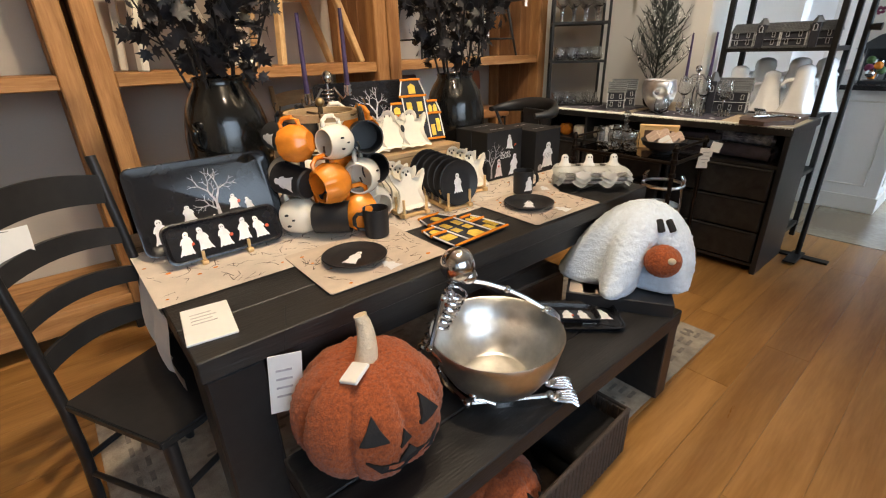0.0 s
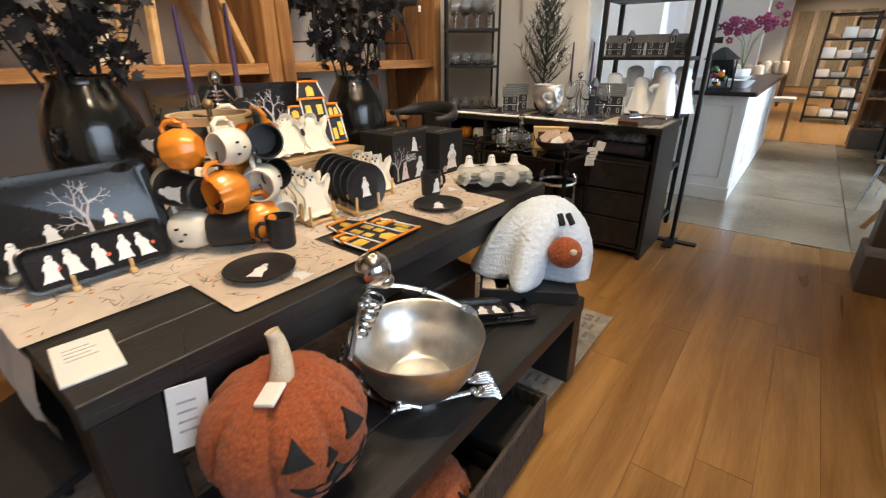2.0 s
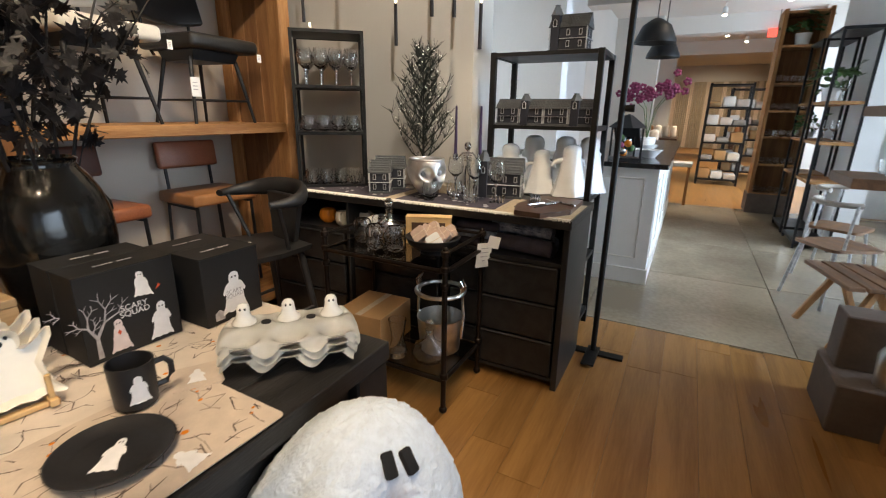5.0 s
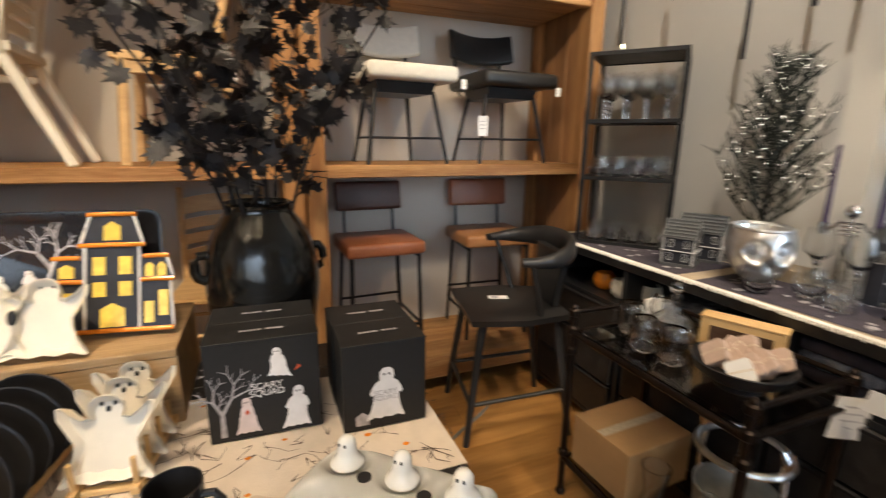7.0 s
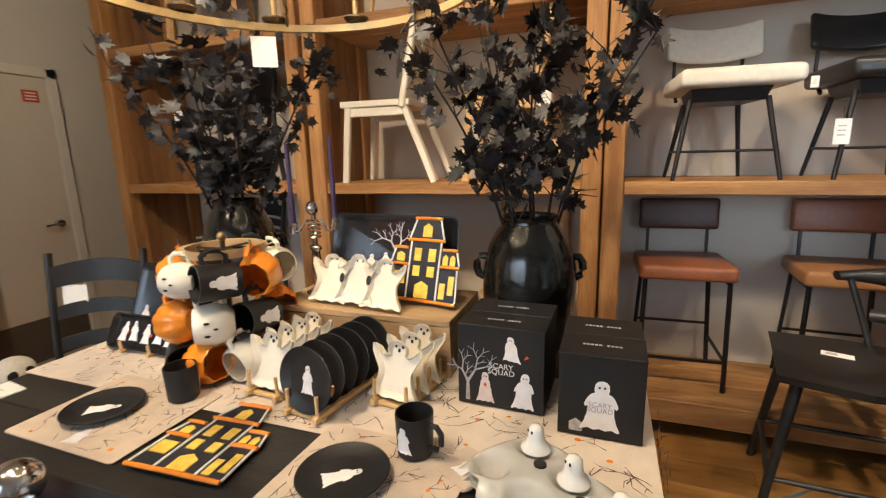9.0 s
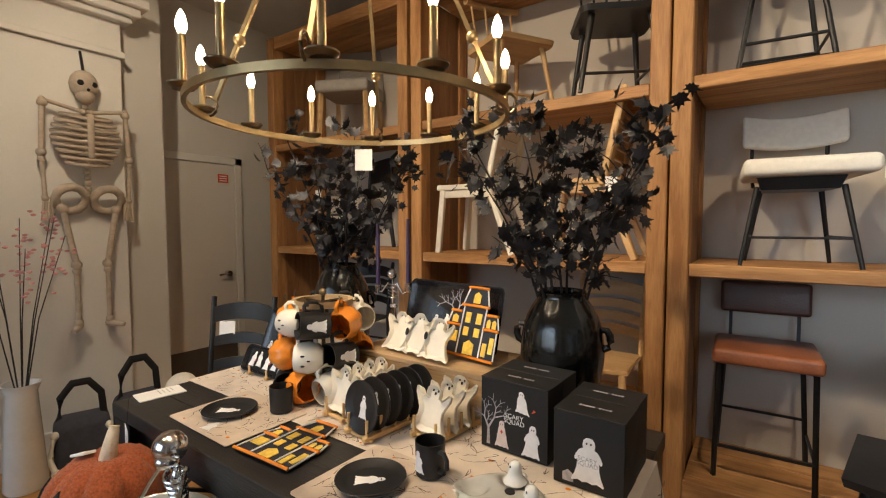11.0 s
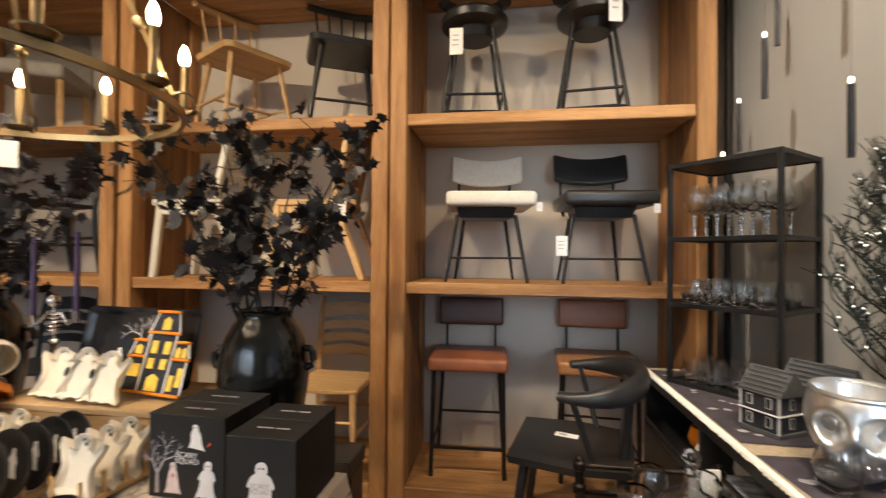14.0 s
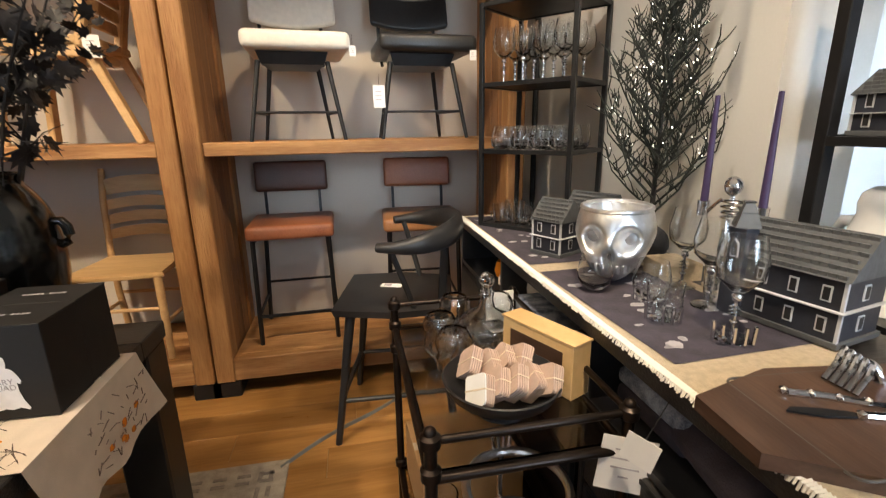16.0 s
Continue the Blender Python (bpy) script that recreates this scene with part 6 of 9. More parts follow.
for k in range(4):
    a = 2 * math.pi * (k + 0.37) / 4
    p = Vector((CR * math.cos(a), CR * math.sin(a), 0.0))
    q = Vector((0.02 * math.cos(a), 0.02 * math.sin(a), 0.98))
    part("hook", tube(B(), [p + Vector((0.03 * math.cos(b) * math.cos(a), 0.03 * math.cos(b) * math.sin(a), 0.035 + 0.03 * math.sin(b))) for b in [i * math.pi / 6 for i in range(12)]], 0.004, 6, closed=True), brassd_m, ch)
    d = (q - p).normalized()
    part("rod", bar(B(), p + d * 0.06, p + d * 0.24, 0.012, 0.012), brass_m, ch, smooth=0)
    part("joint", ball(B(), p + d * 0.255, 0.019, 2), brass_m, ch)
    part("rod", bar(B(), p + d * 0.27, q, 0.012, 0.012), brass_m, ch, smooth=0)
part("stem", rod(B(), (0, 0, 0.97), (0, 0, CEIL - CZ), 0.010), brass_m, ch)
part("canopy", lathe(B(), [(0, CEIL - CZ - 0.03), (0.06, CEIL - CZ - 0.03), (0.07, CEIL - CZ), (0, CEIL - CZ)], 28), brass_m, ch)
for k in range(0, 12, 2):
    a = 2 * math.pi * (k + 0.25) / 12
    lamp("bulb_light", "POINT", pose(CX + CR * math.cos(a), CY + CR * math.sin(a), CZ + 0.225), 1.2, (1.0, 0.74, 0.45), soft=0.02)
a = math.atan2(1.965 - CY, 1.265 - CX)
t = thing("price_tag", "white paper tag hanging from the chandelier ring", "tag", pose(CX + CR * math.cos(a), CY + CR * math.sin(a), CZ - 0.025, 0, 0, 34))
part("card", box(B(), -0.035, 0.035, -0.001, 0.001, -0.085, 0), paper_m, t, smooth=0)
part("string", rod(B(), (0, 0, 0), (0, 0, 0.03), 0.0008, n=5), eye_m, t)

# skeleton candelabra with purple candles on the table
t = thing("candelabra", "silver skeleton candelabra with two tall purple candles", "candelabra", pose(1.285, 2.115, 0.95, 0, 0, 0))
part("base", lathe(B(), [(0, 0), (0.045, 0), (0.045, 0.006), (0.012, 0.014), (0, 0.014)], 24), chrome_m, t)
for s in (-1, 1):
    part("leg_bone", tube(B(), [(s * 0.012, 0, 0.012), (s * 0.014, 0, 0.10), (s * 0.008, 0, 0.16)], 0.006), chrome_m, t)
part("pelvis", ball(B(), (0, 0, 0.165), 0.02, 2, (1.2, 0.7, 0.7)), chrome_m, t)
bm = rod(B(), (0, 0, 0.17), (0, 0, 0.285), 0.005)
part("spine", bm, chrome_m, t)
for k in range(5):
    part("rib", tube(B(), [(0.026 * math.cos(a) * (1 - 0.05 * k), 0.018 * math.sin(a), 0.262 - 0.014 * k) for a in [i * math.pi / 6 for i in range(12)]], 0.003, 6, closed=True), chrome_m, t)
part("skull", ball(B(), (0, -0.004, 0.308), 0.023, 2, (0.95, 1, 1.15)), chrome_m, t)
for s, dz in ((-1, 0.0), (1, 0.02)):
    part("arm", tube(B(), [(s * 0.026, 0, 0.268), (s * 0.06, -0.005, 0.225), (s * 0.085, 0, 0.22 + dz)], 0.0045), chrome_m, t)
    part("candle_cup", lathe(B(), [(0, 0.0), (0.014, 0.0), (0.016, 0.04), (0.013, 0.04), (0, 0.01)], 18, (s * 0.088, 0, 0.215 + dz)), chrome_m, t)
    part("candle", rod(B(), (s * 0.088, 0, 0.235 + dz), (s * 0.088, 0, 0.53 + dz), 0.0105, 0.007, 14), candle_m, t, "tall purple taper candle")

# ---------------------------------------------------------------- console with its runner
CT = 0.90
con = thing("console", "long black console with an open cubby row over drawers", "console", pose(3.76, 2.045, 0))
part("top", box(B(), -0.26, 0.295, -0.975, 0.975, CT - 0.045, CT, 0.004), black_m, con, smooth=0)
for y in (-0.97, -0.33, 0.33, 0.97):
    s = 0.03 if abs(y) > 0.9 else 0.02
    y0 = y if y < 0 and abs(y) > 0.9 else y - (s if abs(y) > 0.9 else s / 2)
    part("upright", box(B(), -0.25, 0.25, y0, y0 + s, 0.0, CT - 0.046, 0.003), black_z, con, smooth=0)
part("back", box(B(), 0.235, 0.25, -0.94, 0.94, 0.04, CT - 0.046), black_z, con, smooth=0)
part("cubby_floor", box(B(), -0.25, 0.234, -0.94, 0.94, 0.665, 0.685), black_z, con, smooth=0)
part("bottom", box(B(), -0.25, 0.234, -0.94, 0.94, 0.05, 0.07), black_z, con, smooth=0)
for j in range(3):
    yc = (-0.645, 0.0, 0.645)[j]
    for k in range(3):
        z0 = 0.078 + k * 0.197
        dr = part("drawer", box(B(), -0.258, -0.235, yc - 0.285, yc + 0.285, z0, z0 + 0.188, 0.005), black_m, con, smooth=0)
        part("pull", box(B(), -0.262, -0.2585, yc - 0.26, yc + 0.26, z0 + 0.172, z0 + 0.184, 0.001), steel_m, dr, smooth=0)

rn = thing("console_runner", "natural jute runner with a fringed cream edge on the console", "runner")
part("cloth", box(B(), 3.505, 3.90, 1.08, 3.0, CT + 0.0008, CT + 0.004), jute_m, rn, smooth=0)
bm = B()
rnd = random.Random(2)
for k in range(330):
    y = 1.08 + k * 0.0058
    l = 0.004 + 0.007 * rnd.random()
    tube(bm, [(3.512, y, CT + 0.005), (3.498, y + 0.002 * rnd.random(), CT + 0.004), (3.494, y + 0.004 * (rnd.random() - 0.5), CT + 0.003 - l)], 0.0034, 4, 0.002)
tagged(part("fringe", bm, boucle_m, rn, "cream knotted fringe", smooth=0), kind="stuff")


def cloth(x0, x1, y0, y1, z, label, turn=0, seed=1):
    t = thing("printed_cloth", label, "cloth", pose((x0 + x1) / 2, (y0 + y1) / 2, z, 0, 0, turn), group="dark cloths on the console")
    w, h = x1 - x0, y1 - y0
    bm = B()
    n = 16
    g = [[bm.verts.new((-w / 2 + w * i / n, -h / 2 + h * j / n, 0.002 + 0.0015 * noise.noise(Vector((i * 0.5, j * 0.5, seed))))) for i in range(n + 1)] for j in range(n + 1)]
    for j in range(n):
        for i in range(n):
            bm.faces.new((g[j][i], g[j][i + 1], g[j + 1][i + 1], g[j + 1][i]))
    part("cloth", bm, dark_cloth, t)
    r = random.Random(seed)
    bm = B()
    for k in range(26):
        x, y, s = (r.random() - 0.5) * w * 0.9, (r.random() - 0.5) * h * 0.9, 0.008 + 0.014 * r.random()
        o = [(x + s * (0.6 + 0.6 * r.random()) * math.cos(a * 0.7), y + s * 0.8 * (0.5 + 0.7 * r.random()) * math.sin(a * 0.7)) for a in range(9)]
        prism(bm, o, 0.0038, 0.0042)
    tagged(part("bird_print", bm, print_g, t, "faded grey printed motifs", smooth=0), kind="stuff")


cloth(3.53, 3.86, 1.47, 2.05, CT + 0.004, "plum cloth with faded grey print lying on the console", 2, 4)
cloth(3.52, 3.88, 2.12, 2.95, CT + 0.0042, "charcoal cloth under glassware on the console", 0, 5)

t = thing("cutting_board", "dark walnut board lying on the jute runner", "board", pose(3.695, 1.245, CT + 0.0045, 0, 0, -5))
part("board", prism(B(), [(-0.225, -0.055), (-0.225, 0.075), (-0.06, 0.135), (0.24, 0.115), (0.24, -0.115), (-0.06, -0.145)], 0, 0.024), board_m, t, smooth=0)
bm = B()
o = rrect(0.30, 0.23, 0.018)
tube(bm, [(x, y, 0.0222) for x, y in o], 0.0022, 6, closed=True)
part("groove", bm, kick_m, t, "darker juice groove")


def knife(m, blade, label):
    t = thing("serving_knife", label, "cutlery", m, group="bone-handled servers")
    part("blade", prism(B(), [(0.0, -0.006), (0.05, -0.011), (0.085, -0.010), (0.095, 0.0), (0.05, 0.009), (0.0, 0.005)], 0.004, 0.007), blade, t, smooth=0)
    bm = tube(B(), [(0.0, 0, 0.0065), (-0.05, 0.003, 0.0075), (-0.10, 0, 0.0065)], 0.006, 8)
    for x in (0.0, -0.035, -0.07, -0.105):
        ball(bm, (x, 0.002, 0.008), 0.008, 1)
    part("handle", bm, chrome_m, t, "silver bone-shaped handle")


knife(pose(3.66, 1.24, CT + 0.0266, 0, 0, 160), steel_m, "cheese knife with a silver bone handle")
knife(pose(3.70, 1.26, CT + 0.0266, 0, 0, -30), chrome_m, "cheese spade with a silver bone handle")
knife(pose(3.76, 1.20, CT + 0.0266, 0, 0, 60), chrome_m, "cheese fork with a silver bone handle")
bm = B()
for k in range(5):
    tube(bm, [(3.79 + 0.004 * k, 1.30 + 0.014 * k, CT + 0.027), (3.77 + 0.004 * k, 1.31 + 0.014 * k, CT + 0.06), (3.735, 1.29 + 0.012 * k, CT + 0.052), (3.71, 1.285 + 0.012 * k, CT + 0.03)], 0.005, 7)
ball(bm, (3.79, 1.33, CT + 0.035), 0.022, 2)
solo("hand_rest", bm, chrome_m, "silver skeletal knife rest on the walnut board", "knife rest")

# rolled and folded textiles in the cubby
for k, (x, z, m_, r) in enumerate(((3.565, 0.733, dark_cloth, 0.046), (3.665, 0.733, blue_cloth, 0.046), (3.610, 0.808, blue_cloth, 0.040))):
    t = thing("rolled_cloth", ("plum printed cloth rolled up in the console cubby", "slate printed cloth rolled up in the console cubby", "slate printed cloth rolled up on two others")[k], "cloth", group="rolled cloths", m=pose(x, 1.16, 0, 0, 0, -9))
    x, y0, y1 = 0.0, 0.01 * k, 0.33 + 0.01 * k
    bm = B()
    sp = []
    for i in range(46):
        a = i * 0.42
        rr = r * (0.2 + 0.8 * i / 45)
        sp.append((x + rr * math.cos(a), z + rr * math.sin(a)))
    va = [bm.verts.new((p, y0, q)) for p, q in sp]
    vb = [bm.verts.new((p, y1, q)) for p, q in sp]
    for i in range(45):
        bm.faces.new((va[i], va[i + 1], vb[i + 1], vb[i]))
    part("roll", bm, m_, t, smooth=80)
    part("core", rod(B(), (x, y0 + 0.01, z), (x, y1 - 0.01, z), r * 0.86, n=24), m_, t)
for k in range(3):
    solo("folded_cloth", box(B(), 3.58, 3.84, 1.46, 1.70, 0.686 + k * 0.045, 0.729 + k * 0.045, 0.016, 3), (dark_cloth, blue_cloth, dark_cloth)[k], "dark printed cloth folded in the console cubby", "cloth", group="folded cloths")
mug(pose(3.62, 2.62, 0.686, 0, 0, 20), orange_m, "orange pumpkin mug in the console cubby", False, "pumpkin")
mug(pose(3.60, 2.48, 0.686, 0, 0, 200), cream_m, "white ghost-face mug in the console cubby", False, "head")
mug(pose(3.66, 2.36, 0.686, 0, 0, 100), cream_m, "white ghost-face mug in the console cubby", False, "head")
solo("folded_cloth", box(B(), 3.53, 3.8, 2.06, 2.28, 0.686, 0.75, 0.016, 3), blue_cloth, "blue striped cloth folded in the console cubby", "cloth", group="folded cloths")
t = thing("price_tag", "large white price card hanging at the console corner", "tag", pose(3.478, 1.480, 0.745, 0, 6, -22), group="white price tags")
part("card", box(B(), -0.052, 0.052, -0.001, 0.001, -0.125, 0.0), paper_m, t, smooth=0)
bm = B()
for k, w in enumerate((0.05, 0.06, 0.055, 0.02)):
    box(bm, -w / 2, w / 2, -0.0016, -0.0011, -0.03 - k * 0.021, -0.026 - k * 0.021)
part("writing", bm, print_g, t, "grey lines of writing", smooth=0)
t = thing("price_tag", "small white card clipped to the bar cart", "tag", pose(3.462, 1.42, 0.79, 0, 14, -50), group="white price tags")
part("card", box(B(), -0.03, 0.03, -0.001, 0.001, -0.06, 0.0), paper_m, t, smooth=0)
part("string", rod(B(), (0, 0, -0.004), t.matrix_basis.inverted() @ Vector((3.506, 1.42, 0.872)), 0.0011, n=6), eye_m, t)


# ---------------------------------------------------------------- glass
def vessel(name, label, m, prof, group="", n=24, cat="glass"):
    return solo(name, lathe(B(), prof, n), glass_m, label, cat, m, group, smooth=60)


TUMBLER = [(0, 0), (0.032, 0), (0.036, 0.01), (0.040, 0.085), (0.0375, 0.085), (0.033, 0.014), (0, 0.012)]
STEMLESS = [(0, 0), (0.024, 0), (0.042, 0.022), (0.047, 0.05), (0.036, 0.10), (0.0345, 0.10), (0.045, 0.05), (0.040, 0.024), (0, 0.008)]
first = {}
BOWL = [(0, 0.104), (0.012, 0.100), (0.042, 0.13), (0.046, 0.165), (0.036, 0.215), (0.0345, 0.215), (0.044, 0.165), (0.040, 0.132), (0.012, 0.106), (0, 0.108)]


def goblet(m, label, group):
    """A glass bowl and foot on a small silver skeleton for a stem."""
    t = thing("goblet", label, "glass", m, group)
    part("bowl", lathe(B(), BOWL, 24), glass_m, t, smooth=60)
    part("foot", lathe(B(), [(0, 0), (0.036, 0), (0.035, 0.003), (0.010, 0.008), (0, 0.008)], 24), glass_m, t, smooth=60)
    bm = rod(B(), (0, 0, 0.006), (0, 0, 0.102), 0.0040, n=8)
    ball(bm, (0, 0, 0.090), 0.0105, 2, (1, 1, 1.15))
    for z in (0.052, 0.060, 0.068):
        lathe(bm, [(0.006, -0.0022), (0.0115, 0), (0.006, 0.0022)], 12, (0, 0, z))
    ball(bm, (0, 0, 0.036), 0.009, 1, (1.1, 0.9, 0.7))
    part("stem", bm, chrome_m, t, "silver skeleton stem", smooth=60)
    return t


def gripped(m, label, group, prof):
    """A glass standing in a silver skeletal palm."""
    t = thing("gripped_glass", label, "glass", m, group)
    part("bowl", lathe(B(), prof, 24), glass_m, t, smooth=60)
    bm = lathe(B(), [(0, 0.0), (0.030, 0.0), (0.032, 0.004), (0.020, 0.008), (0, 0.008)], 20)
    for k in range(5):
        a = k * 1.2566
        c, d = math.cos(a), math.sin(a)
        tube(bm, [(0.026 * c, 0.026 * d, 0.003), (0.045 * c, 0.045 * d, 0.018), (0.050 * c, 0.050 * d, 0.036), (0.048 * c, 0.048 * d, 0.048)], 0.0036, 6)
        ball(bm, (0.047 * c, 0.047 * d, 0.020), 0.0052, 1)
    part("skeletal_palm", bm, chrome_m, t, "silver skeletal fingers round the base", smooth=60)
    return t


def glassware(kind, x, y, z, group, label):
    m = pose(x, y, z)
    grip = kind != "goblet" and "etagere" in group
    key = (kind, grip)
    if key in first:
        ob = copy_thing(first[key], m)
    elif kind == "goblet":
        ob = first[key] = goblet(m, label, group)
    elif grip:
        ob = first[key] = gripped(m, label, group, STEMLESS if kind == "stemless" else TUMBLER)
    else:
        ob = first[key] = vessel({"tumbler": "tumbler", "stemless": "stemless_glass"}[kind], label, m, TUMBLER if kind == "tumbler" else STEMLESS, group)
    tagged(ob, label, "glass", group)
    return ob


# étagère in the corner of the console
E0, EA = Vector((3.79, 2.70, CT + 0.004)), -50
ET = pose(*E0, 0, 0, EA)
et = thing("etagere", "small black metal etagere standing on the console", "etagere", ET)
EW, ED, EH = 0.202, 0.158, 0.912
for sx in (-1, 1):
    for sy in (-1, 1):
        part("post", box(B(), sx * EW - 0.009, sx * EW + 0.009, sy * ED - 0.009, sy * ED + 0.009, 0, EH, 0.001), steel_m, et, smooth=0)
for z in (0.018, 0.338, 0.608, EH):
    part("shelf", box(B(), -EW + 0.009, EW - 0.009, -ED + 0.009, ED - 0.009, z - 0.014, z - 0.004), steel_m, et, smooth=0)
    for s in (-1, 1):
        part("rail", box(B(), -EW + 0.009, EW - 0.009, s * ED - 0.008, s * ED + 0.008, z - 0.018, z, 0.001), steel_m, et, smooth=0)
        part("rail", box(B(), s * EW - 0.008, s * EW + 0.008, -ED + 0.009, ED - 0.009, z - 0.018, z, 0.001), steel_m, et, smooth=0)
for lev, kind, z in ((2, "goblet", 0.6045), (1, "stemless", 0.3345), (0, "tumbler", 0.0145)):
    for i in range(4):
        for j in range(3 if lev else 2):
            p = ET @ Vector((-0.135 + 0.090 * i, -0.095 + (0.092 if lev else 0.11) * j, z))
            glassware(kind, *p, "glasses on the etagere", {"goblet": "clear skeleton-stem goblet on the black etagere", "stemless": "clear stemless glass on the black etagere", "tumbler": "clear short tumbler on the black etagere"}[kind])
t = thing("etagere_candle", "black pillar candle with a lit flame on the etagere top", "candle", ET @ pose(-0.10, 0.06, EH))
part("candle", rod(B(), (0, 0, 0), (0, 0, 0.045), 0.012, n=14), cream_m, t)
part("flame", ball(B(), (0, 0, 0.055), 0.007, 2, (1, 1, 1.8)), flame_m, t)

# twig tree with lights
tr = thing("twig_tree", "black twig tree with tiny lights in a dark sack", "tree", pose(3.915, 2.09, CT + 0.004))
bm = B()
bmesh.ops.create_icosphere(bm, subdivisions=3, radius=0.062, matrix=Matrix.Translation((0, 0, 0.058)))
for v in bm.verts:
    v.co += v.co.normalized() * 0.010 * noise.noise(v.co * 30)
    v.co.z = max(0, v.co.z)
part("sack", bm, felt_m, tr)
rnd = random.Random(12)
part("trunk", tube(B(), [(0, 0, 0.10), (0.005, 0.004, 0.4), (0, 0, 0.80)], 0.009, 8, 0.003), stem_m, tr)
lights = []
for k in range(46):
    z = 0.15 + 0.62 * k / 46
    a = k * 2.4
    l = (0.215 - 0.155 * (k / 46) ** 1.2) * (0.75 + 0.4 * rnd.random())
    p0 = Vector((0, 0, z))
    pts = [p0, p0 + Vector((math.cos(a) * l * 0.45, math.sin(a) * l * 0.45, l * 0.38)), p0 + Vector((math.cos(a + 0.2) * l * 0.8, math.sin(a + 0.2) * l * 0.8, l * 0.78)), p0 + Vector((math.cos(a + 0.1) * l * 0.92, math.sin(a + 0.1) * l * 0.92, l * 1.10))]
    bm = tube(B(), pts, 0.0042, 5, 0.0014)
    for q in range(20):
        b = pts[1].lerp(pts[3], rnd.random()) if q < 15 else pts[0].lerp(pts[1], 0.3 + 0.7 * rnd.random())
        d = Vector((rnd.gauss(0, 1), rnd.gauss(0, 1), 1.1 + rnd.random())).normalized() * (0.035 + 0.055 * rnd.random())
        tube(bm, [b, b + d * 0.5 + Vector((0.006, 0, 0)), b + d], 0.0025, 4, 0.001)
        if q < 3:
            lights.append(b + d * 0.6)
    part("branch", bm, fir_m, tr)
for p in lights:
    part("light", ball(B(), p, 0.0022, 1), led_m, tr)

# mercury glass skull
t = thing("skull_planter", "silver mercury-glass skull planter on the console", "planter", pose(3.70, 1.945, CT + 0.004, 0, 0, 232) @ Matrix.Diagonal((1.22, 1.22, 1.3, 1)))
bm = B()
bmesh.ops.create_icosphere(bm, subdivisions=6, radius=1.0)
for v in bm.verts:
    p = v.co.copy()
    x, y, z = p.x * 0.105, p.y * 0.088, (p.z + 1) * 0.108
    jaw = max(0.0, 0.5 - (p.z + 1) / 2)
    x *= 1 - 0.25 * jaw
    y *= 1 - 0.55 * jaw
    x += 0.02 * jaw
    if p.x > 0.1:
        for s in (-1, 1):
            d2 = ((p.y - s * 0.42) / 0.26) ** 2 + ((p.z + 0.02) / 0.22) ** 2
            x -= 0.042 * math.exp(-d2 ** 1.5 * 1.3)
            d3 = ((p.y - s * 0.62) / 0.2) ** 2 + ((p.z + 0.30) / 0.16) ** 2
            x += 0.010 * math.exp(-d3)
        x -= 0.032 * math.exp(-((p.y / 0.12) ** 2 + ((p.z + 0.36) / 0.15) ** 2))
        x += 0.012 * math.exp(-((p.y / 0.12) ** 2 + ((p.z + 0.1) / 0.12) ** 2))
        if -0.72 < p.z < -0.52:
            x += 0.006 * math.sin(p.y * 34)
    z = z if z < 0.162 else 0.162 - min(0.06, 2.2 * (z - 0.162))
    v.co = Vector((x, y, max(0, z)))
part("skull", bm, merc_m, t, smooth=70)
# darker silver puts the shade of the hollow sockets into the colour
for s in (-1, 1):
    part("eye_socket", ball(B(), (0.052, s * 0.036, 0.105), 0.020, 3, (0.5, 1.0, 0.95)), dull_silver_m, t, "grey eye socket with painted shade")
part("nose_socket", ball(B(), (0.066, 0, 0.069), 0.011, 2, (0.5, 0.8, 1.2)), dull_silver_m, t)
part("rim", tube(B(), [(0.0905 * math.cos(i * math.pi / 16), 0.076 * math.sin(i * math.pi / 16), 0.162) for i in range(32)], 0.005, closed=True), merc_m, t)


